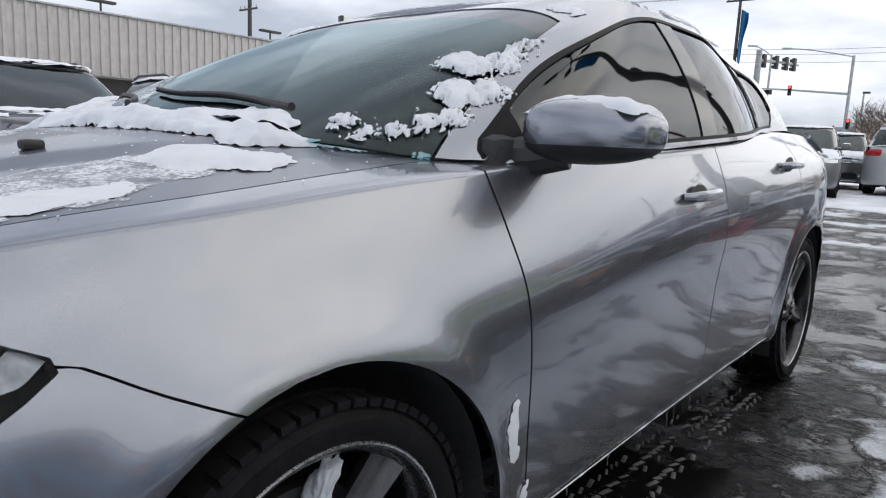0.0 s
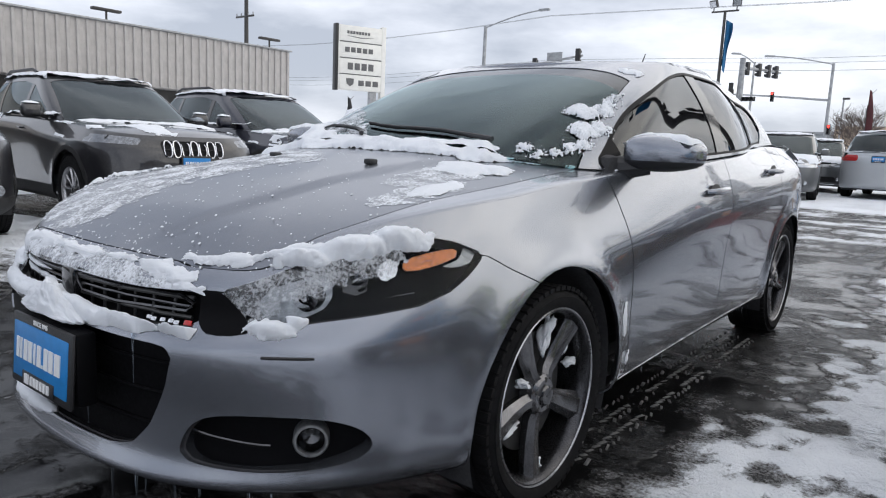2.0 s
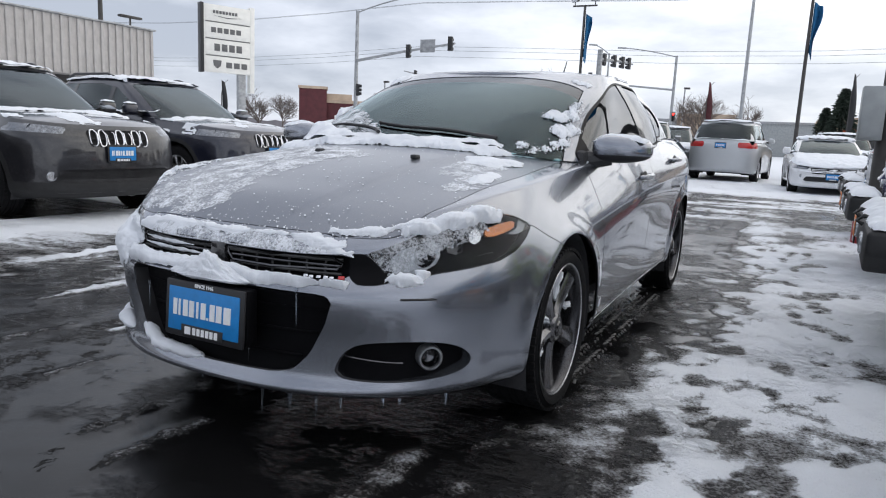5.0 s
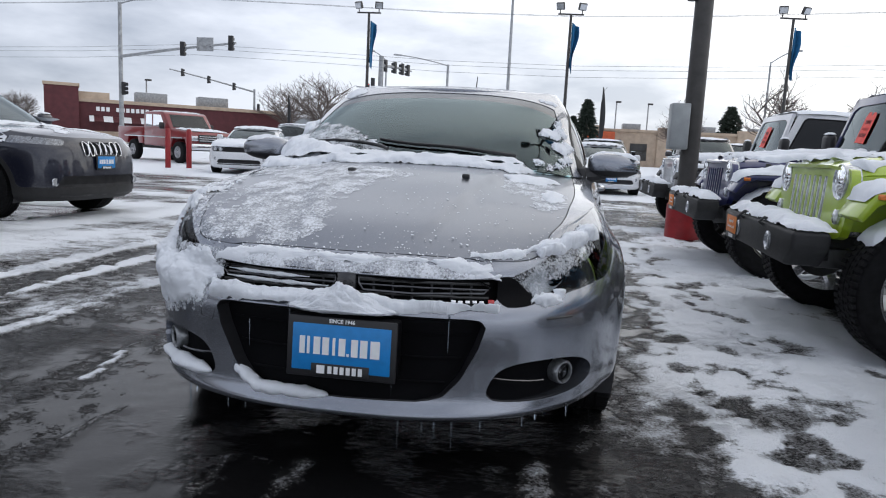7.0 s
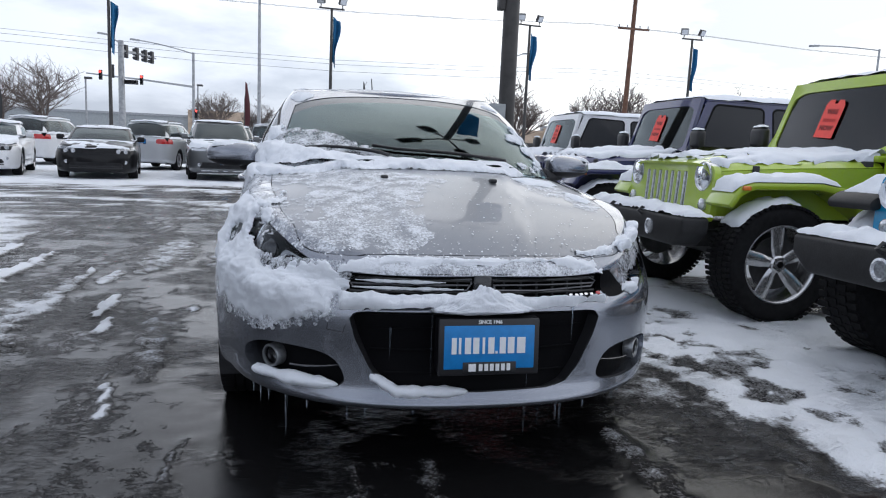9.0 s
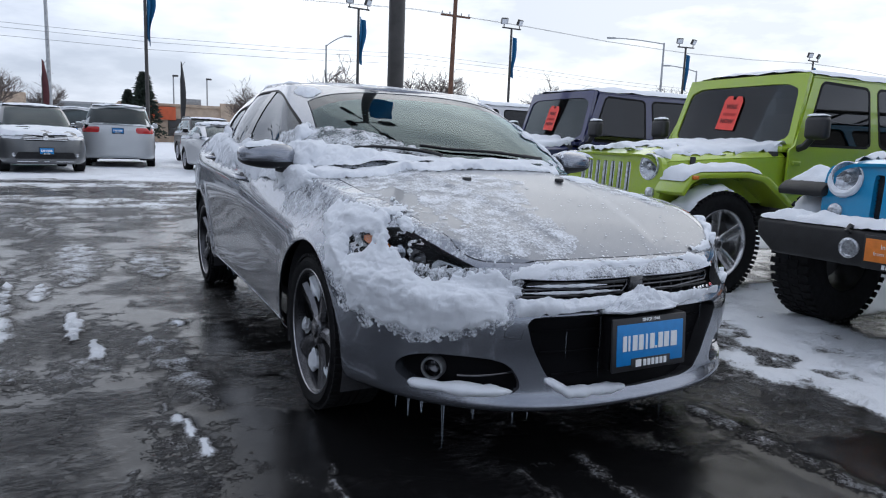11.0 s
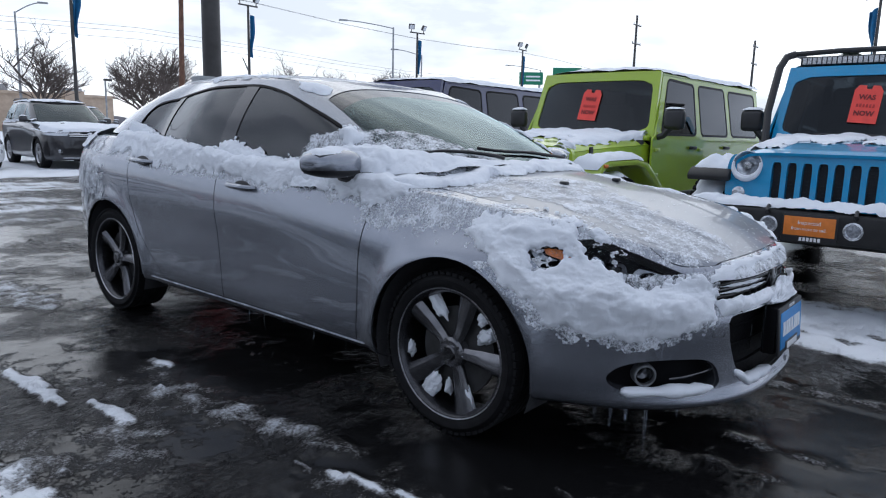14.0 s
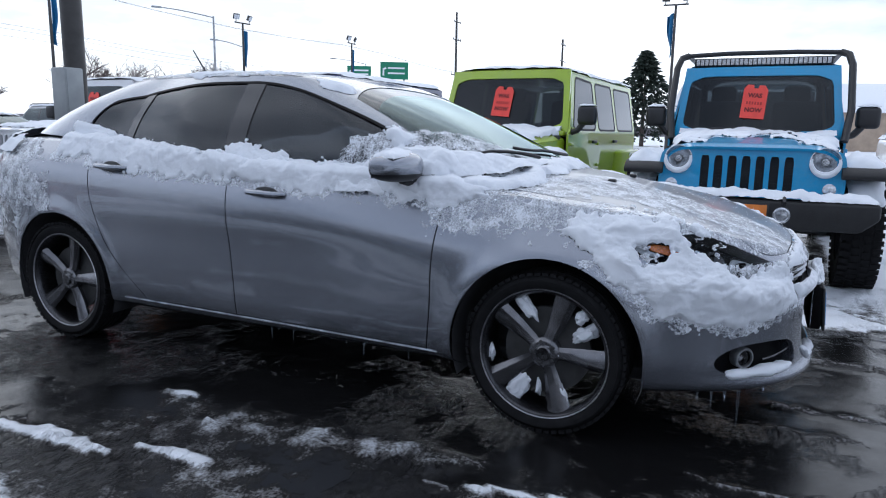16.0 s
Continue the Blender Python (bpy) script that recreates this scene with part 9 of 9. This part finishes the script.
lay("snow_on_fender", BODY_S, lambda P: np.where((P[:, 0] < -0.3) & (P[:, 1] > -0.75), np.minimum.reduce([blob(P, (-0.78, -0.30, 0.84), (0.12, 0.30, 0.080)), blob(P, (-0.82, 0.10, 0.86), (0.12, 0.34, 0.085)), blob(P, (-0.68, -0.55, 0.80), (0.10, 0.2, 0.06)), blob(P, (-0.85, 0.36, 0.84), (0.10, 0.16, 0.07))]), 1.0), 0.004, 0.07, "frozen snow crust on the fender", 0.075, 11, 16, fine=0.7, mat=M_FROST)
lay("snow_at_pillar", BODY_S, lambda P: np.where(P[:, 0] < -0.5, blob(P, (-0.80, 0.48, 0.93), (0.12, 0.24, 0.07)), 1.0), 0.040, 0.05, "snow heaped at the windshield pillar", 0.035, 9, 17)
lay("snow_on_pillar", UPS, lambda P: np.where(P[:, 0] < -0.45, np.minimum.reduce([blob(P, (-0.745, 0.55, 1.02), (0.13, 0.22, 0.095)), blob(P, (-0.70, 0.72, 1.12), (0.04, 0.12, 0.05))]), 1.0), 0.046, 0.05, "snow clinging to the windshield pillar", 0.030, 10, 18)
# right belt line
belt_band = lambda P: np.where((P[:, 0] < -0.5) & (P[:, 1] > 0.45) & (P[:, 1] < 2.75), np.maximum.reduce([np.interp(P[:, 1], (0.48, 0.85, 1.1, 1.5, 2.14, 2.6), (0.86, 0.900, 0.885, 0.905, 0.940, 0.995)) - P[:, 2], 0.45 - P[:, 1]]), 1.0)
lay("frost_on_doors", BODY_S, lambda P: belt_band(P) - 0.022, 0.003, 0.03, "icy fringe under the snow on the doors", 0.04, 9, 54, fine=0.8, mat=M_FROST)
lay("snow_on_doors", BODY_S, belt_band, 0.036, 0.06, "long bank of snow along the door tops", 0.034, 8, 19, fine=0.7)
lay("snow_on_sills", UPS, lambda P: np.where((P[:, 0] < -0.5) & (P[:, 1] > 0.6) & (P[:, 1] < 2.75), P[:, 2] - np.interp(P[:, 1], (0.6, 0.9, 1.35, 1.5, 1.9, 2.3, 2.7), (1.03, 1.005, 1.035, 1.075, 1.045, 1.105, 1.17)), 1.0), 0.022, 0.035, "snow along the window sills", 0.034, 8, 20, fine=0.7)
lay("snow_on_quarter", BODY_S, lambda P: np.where((P[:, 0] < -0.3) & (P[:, 1] > 2.3), np.minimum.reduce([blob(P, (-0.85, 3.05, 0.80), (0.12, 0.35, 0.16)), blob(P, (-0.80, 3.1, 1.0), (0.18, 0.42, 0.09)), blob(P, (-0.80, 3.45, 0.62), (0.15, 0.14, 0.10))]), 1.0), 0.010, 0.06, "snow crust on the rear quarter", 0.075, 8, 21, mat=M_FROST)
lay("snow_on_trunk", BODY_S, lambda P: np.where((P[:, 1] > 3.1) & (P[:, 2] > 0.98), -0.05 + 0 * P[:, 0], 1.0), 0.03, 0.05, "snow on the trunk lid", 0.05, 5, 22, 1)
lay("frost_on_windshield", UPS, lambda P: np.where((P[:, 1] < 1.0) & (P[:, 0] < -0.10), foot(P) - np.interp(P[:, 0], (-0.75, -0.5, -0.3, -0.1), (0.42, 0.34, 0.20, 0.04)), 1.0), 0.002, 0.05, "frost creeping up the windshield", 0.07, 7, 62, 2, mat=M_FROST)
# left side spots
lay("snow_behind_wheel", BODY_S, lambda P: np.where(P[:, 0] > 0.6, np.minimum(blob(P, (0.89, 0.415, 0.47), (0.1, 0.022, 0.075)), blob(P, (0.88, 0.475, 0.345), (0.1, 0.016, 0.055))), 1.0), 0.012, 0.02, "small splash of snow behind the wheel", 0.014, 18, 23)
# roof
lay("snow_on_roof", up, lambda P: np.where(P[:, 2] > 1.40, -0.03 + 0.05 * np.abs(P[:, 0] + 0.1) - 0.03 * (P[:, 1] > 1.6), 1.0), 0.006, 0.05, "thin frozen snow on the roof", 0.05, 4, 24, 1, mat=M_FROST)
for i, (c, r) in enumerate((((0.60, 1.06, 1.37), (0.10, 0.06, 0.06)), ((-0.50, 1.92, 1.43), (0.12, 0.16, 0.05)), ((-0.56, 1.10, 1.36), (0.06, 0.10, 0.05)), ((-0.54, 1.5, 1.42), (0.04, 0.12, 0.04)))):
    lay("snow_clump", UPS, lambda P: blob(P, c, r), 0.016, 0.03, "clump of snow on the roof edge", 0.02, 12, 30 + i)
# ledge between the grilles and over the plate
lay("snow_on_ledge", BODY_S, lambda P: np.where((P[:, 1] < -0.6) & (np.abs(P[:, 0]) < 0.55), np.maximum(np.abs(P[:, 2] - 0.574 - 0.003 * (P[:, 0] > 0.15)) - np.interp(P[:, 0], (-0.3, 0.12, 0.2, 0.4), (0.023, 0.020, 0.013, 0.008)), np.abs(P[:, 0]) - 0.46), 1.0), 0.034, 0.016, "snow heaped on the ledge over the plate", 0.008, 9, 40, 3, up=1.0)


def snow_roll(name, pts, r, label, flat=0.75, seed=0.0, skew=1.0):
    """A closed, uneven bank of snow along a line, thin at its ends."""
    n, sides_n = len(pts), 14
    bm = bmesh.new()
    rings = []
    for i, p in enumerate(pts):
        p, t = Vector(p), (i / (n - 1)) ** skew
        d = (Vector(pts[min(i + 1, n - 1)]) - Vector(pts[max(i - 1, 0)])).normalized()
        e1 = Vector((0, 0, 1)).cross(d).normalized()
        w = r * (min(1.0, (4 * t * (1 - t)) ** 0.6 * 1.3) + 0.08) * (1 + 0.35 * noise.fractal(p * 16 + Vector((seed, 0, 0)), 1, 2, 3))
        ring = []
        for k in range(sides_n):
            a = 2 * math.pi * k / sides_n
            q = e1 * math.cos(a) + Vector((0, 0, flat * math.sin(a)))
            ring.append(bm.verts.new(p + q * w * (1 + 0.16 * noise.fractal((p + q * 0.03) * 45, 1, 2, 3))))
        rings.append(ring)
    for r0, r1 in zip(rings, rings[1:]):
        for k in range(sides_n):
            bm.faces.new((r0[k], r0[(k + 1) % sides_n], r1[(k + 1) % sides_n], r1[k]))
    bm.faces.new(list(reversed(rings[0])))
    bm.faces.new(rings[-1])
    bmesh.ops.recalc_face_normals(bm, faces=bm.faces)
    return tagged(part(name, bm, M_SNOW, smooth_angle=180), label, "snow", kind="stuff")


bm = bmesh.new()
bmesh.ops.create_icosphere(bm, subdivisions=5, radius=1)
for v in bm.verts:
    k = 1 + 0.20 * noise.fractal(v.co * 1.8 + Vector((3, 1, 0)), 1, 2, 4) + 0.09 * noise.fractal(v.co * 9, 1, 2, 3)
    top = max(0.0, v.co.z)
    v.co = Vector((-0.01 + v.co.x * 0.175 * k * (1 - 0.78 * top ** 0.8), -0.952 + v.co.y * 0.030 * k, 0.566 + v.co.z * (0.076 if v.co.z > 0 else 0.016) * k))
tagged(part("snow_on_plate", bm, M_SNOW, smooth_angle=180), "peak of snow on top of the plate", "snow", kind="stuff")
# snow caught on the grille bars of the right half
for zz, x0, x1 in ((0.640, -0.41, -0.12), (0.617, -0.42, -0.06)):
    xs = np.linspace(x0, x1, 26)
    pts = [on_front(x, zz + 0.004, -0.004)[0] for x in xs]
    rr = [max(0.0015, (0.006 + 0.0035 * noise.noise(Vector((x * 30, zz * 50, 0)))) * min(1, 4 * (i + 0.3) / 26, 4 * (25.3 - i) / 26)) for i, x in enumerate(xs)]
    tagged(part("snow_on_grille", bm_tube(pts, rr, 7), M_SNOW), "thin snow caught on the grille bars", "snow", kind="stuff")
snow_roll("snow_in_intake", [on_front(x, 0.291 + 0.55 * max(0.0, -0.275 - x), -0.010)[0] for x in np.linspace(-0.365, -0.04, 40)], 0.027, "snow lying in the lower intake", 0.8, 1.0, 0.55)
snow_roll("snow_in_fog_pocket", [on_front(x, 0.300, -0.006)[0] for x in np.linspace(-0.74, -0.46, 30)], 0.026, "snow lying in the fog lamp pocket", 0.7, 3.0, 0.8)
# mirror caps
for s in (1, -1):
    MC = plane_sheet(np.linspace(-0.13, 0.13, 30), np.linspace(-0.075, 0.035, 16), lambda u, v: (s * 0.905 + u, 0.64 + v, 1.060 - 1.2 * u ** 2 - 3.0 * np.clip(-v - 0.02, 0, 1) ** 2))
    snow_layer("snow_on_mirror", MC, ragged(lambda P: np.maximum(np.abs(P[:, 0] - s * 0.90) - 0.115, np.abs(P[:, 1] - 0.62) - 0.050), 0.015, 12, 44 + s), 0.026, 0.04, SEDAN_M, "snow cap on the sedan's wing mirror", 7.0 + s, 12, up=2.0)
    MB = plane_sheet(np.linspace(0, 0.10, 14), np.linspace(0, 1, 16), lambda u, v: (s * (0.80 + u), 0.575 + 0.02 * v, 0.955 + 0.075 * v))
    MB = MB if s > 0 else Sheet(MB.V, MB.F, -MB.N)
    MB = Sheet(MB.V, MB.F, np.tile(np.array([0, -1.0, 0.3]), (len(MB.V), 1)))
    snow_layer("snow_on_mirror_foot", MB, ragged(lambda P: np.maximum(np.abs(np.abs(P[:, 0]) - 0.835) - 0.03, np.abs(P[:, 2] - 0.99) - 0.035), 0.02, 14, 46 + s), 0.02, 0.03, SEDAN_M, "snow stuck to the mirror foot", 8.0 + s, 14)
# snow caught against the spokes and the rim
rng = random.Random(8)
for (wx, wy), spots in (((0.775, 0.0), ((12, 0.17, 0.055, 0.015), (45, 0.18, 0.055, 0.022), (75, 0.195, 0.030, 0.012), (-60, 0.09, 0.028, 0.012), (-115, 0.17, 0.055, 0.009), (112, 0.18, 0.050, 0.010), (176, 0.215, 0.02, 0.02))),
                        ((-0.775, 0.0), ((27, 0.195, 0.062, 0.024), (-42, 0.205, 0.030, 0.020), (-60, 0.180, 0.048, 0.028), (147, 0.200, 0.060, 0.034), (-158, 0.195, 0.072, 0.024), (172, 0.15, 0.030, 0.010), (100, 0.225, 0.012, 0.030), (-85, 0.21, 0.020, 0.012), (-100, 0.05, 0.016, 0.010))),
                        ((-0.775, WHEEL_BASE), ((60, 0.19, 0.03, 0.008), (-160, 0.18, 0.025, 0.008)))):
    for i, (deg, rr, hl, hw_) in enumerate(spots):
        a = radians(deg)
        sgn = 1 if wx > 0 else -1
        c = Vector((wx + sgn * 0.052, wy + rr * math.sin(a), HUB_Z + rr * math.cos(a)))
        bm = bmesh.new()
        bmesh.ops.create_icosphere(bm, subdivisions=4, radius=1)
        for v in bm.verts:
            k = 1 + 0.55 * noise.fractal(v.co * 1.3 + Vector((i, wy, wx)), 1, 2, 5) + 0.18 * noise.fractal(v.co * 6 + Vector((i, wy, wx)), 1, 2, 3)
            v.co = Vector((v.co.x * 0.018 * k, v.co.y * hw_ * k, v.co.z * hl * k))
        bmesh.ops.transform(bm, matrix=Matrix.Translation(c) @ Matrix.Rotation(-a + rng.uniform(-0.3, 0.3), 4, "X"), verts=bm.verts)
        tagged(part("snow_clump", bm, M_SNOW, smooth_angle=180), "clump of snow caught between wheel spokes", "snow", kind="stuff")
# frozen drops on the bonnet
V, F = [], []
hz = compact(hood_S.V, hood_S.N, hood_S.F)
for i in range(1300):
    q = rng.randrange(len(hz.V))
    p = hz.V[q] + np.array([rng.uniform(-0.02, 0.02), rng.uniform(-0.02, 0.02), 0])
    r = rng.choice((0.0010, 0.0012, 0.0015, 0.002, 0.002, 0.0025, 0.0035))
    n = Vector(hz.N[q])
    e1 = n.orthogonal().normalized()
    e2 = n.cross(e1)
    b = len(V)
    st = rng.uniform(1.0, 1.8)
    for k in range(6):
        a = k * math.pi / 3
        V.append(tuple(Vector(p) + (e1 * math.cos(a) + e2 * math.sin(a) * st) * r))
    V.append(tuple(Vector(p) + n * r * 0.5))
    F += [(b + k, b + (k + 1) % 6, b + 6) for k in range(6)]
stuff("frozen_drops", V, F, M_SNOW, "scattered frozen drops on the grey hood", "ice", m=SEDAN_M)


def icicle(p, L, r):
    pts = [(p[0] + rng.uniform(-0.1, 0.1) * r, p[1] + rng.uniform(-0.1, 0.1) * r, p[2] + 0.004 - L * k) for k in (0, 0.25, 0.5, 0.75, 1.0)]
    ob = part("icicle", bm_tube(pts, [r, r * 0.8, r * 0.6, r * 0.42, r * 0.1], 6), M_ICE)
    return tagged(ob, "clear icicle hanging under the bumper or sill", "icicle", "icicles")


for x, z0, L in ((-0.168, 0.555, 0.22), (0.158, 0.46, 0.17), (0.32, 0.56, 0.12), (-0.30, 0.50, 0.09)):
    icicle(tuple(on_front(x, z0, 0.004)[0]), L, 0.0028)
edge = [(v, n) for v, n in zip(LOWS.V, LOWS.N) if 0.20 < v[2] < 0.245 and v[1] < -0.35]
for x, L in ((-0.62, 0.16), (-0.42, 0.06), (-0.36, 0.05), (-0.20, 0.04), (-0.05, 0.03), (0.16, 0.12), (0.24, 0.09), (0.29, 0.07), (0.33, 0.12), (0.42, 0.05), (-0.55, 0.04), (-0.71, 0.07), (-0.74, 0.05), (0.55, 0.04), (0.70, 0.05), (0.05, 0.05), (-0.68, 0.05), (0.60, 0.03)):
    v = min(edge, key=lambda e: abs(e[0][0] - x) + abs(e[0][2] - 0.222))[0]
    icicle(v, L, rng.uniform(0.0035, 0.006))
for s in (1, -1):
    for i in range(16):
        y = rng.uniform(0.45, 2.2)
        icicle((s * 0.85, y, 0.245), rng.choice((0.02, 0.03, 0.04, 0.07)), rng.uniform(0.002, 0.004))
# a pale thread along the lower edge of the doors: ice plus the sill's highlight, drawn solid
for s in (1, -1):
    ys = np.linspace(0.44, 2.24, 60)
    pts, rr = [], []
    for y in ys:
        p, n = surf_at(low, x=s * 0.9, y=y, z=float(sill_z(y)) - 0.008)
        pts.append(Vector((p.x + s * 0.002, y, float(sill_z(y)) - 0.006)))
        rr.append(max(0.0006, 0.0016 + 0.0026 * noise.noise(Vector((y * 17, s, 0)))))
    for _ in range(2):
        pts = [pts[0]] + [Vector(((a.x + 2 * b.x + c.x) / 4, b.y, b.z)) for a, b, c in zip(pts, pts[1:], pts[2:])] + [pts[-1]]
    tagged(part("sill_edge_line", bm_tube(pts, rr, 6), M_SNOW), "thin pale line of ice and edge highlight along the door sill", "ice", kind="stuff")
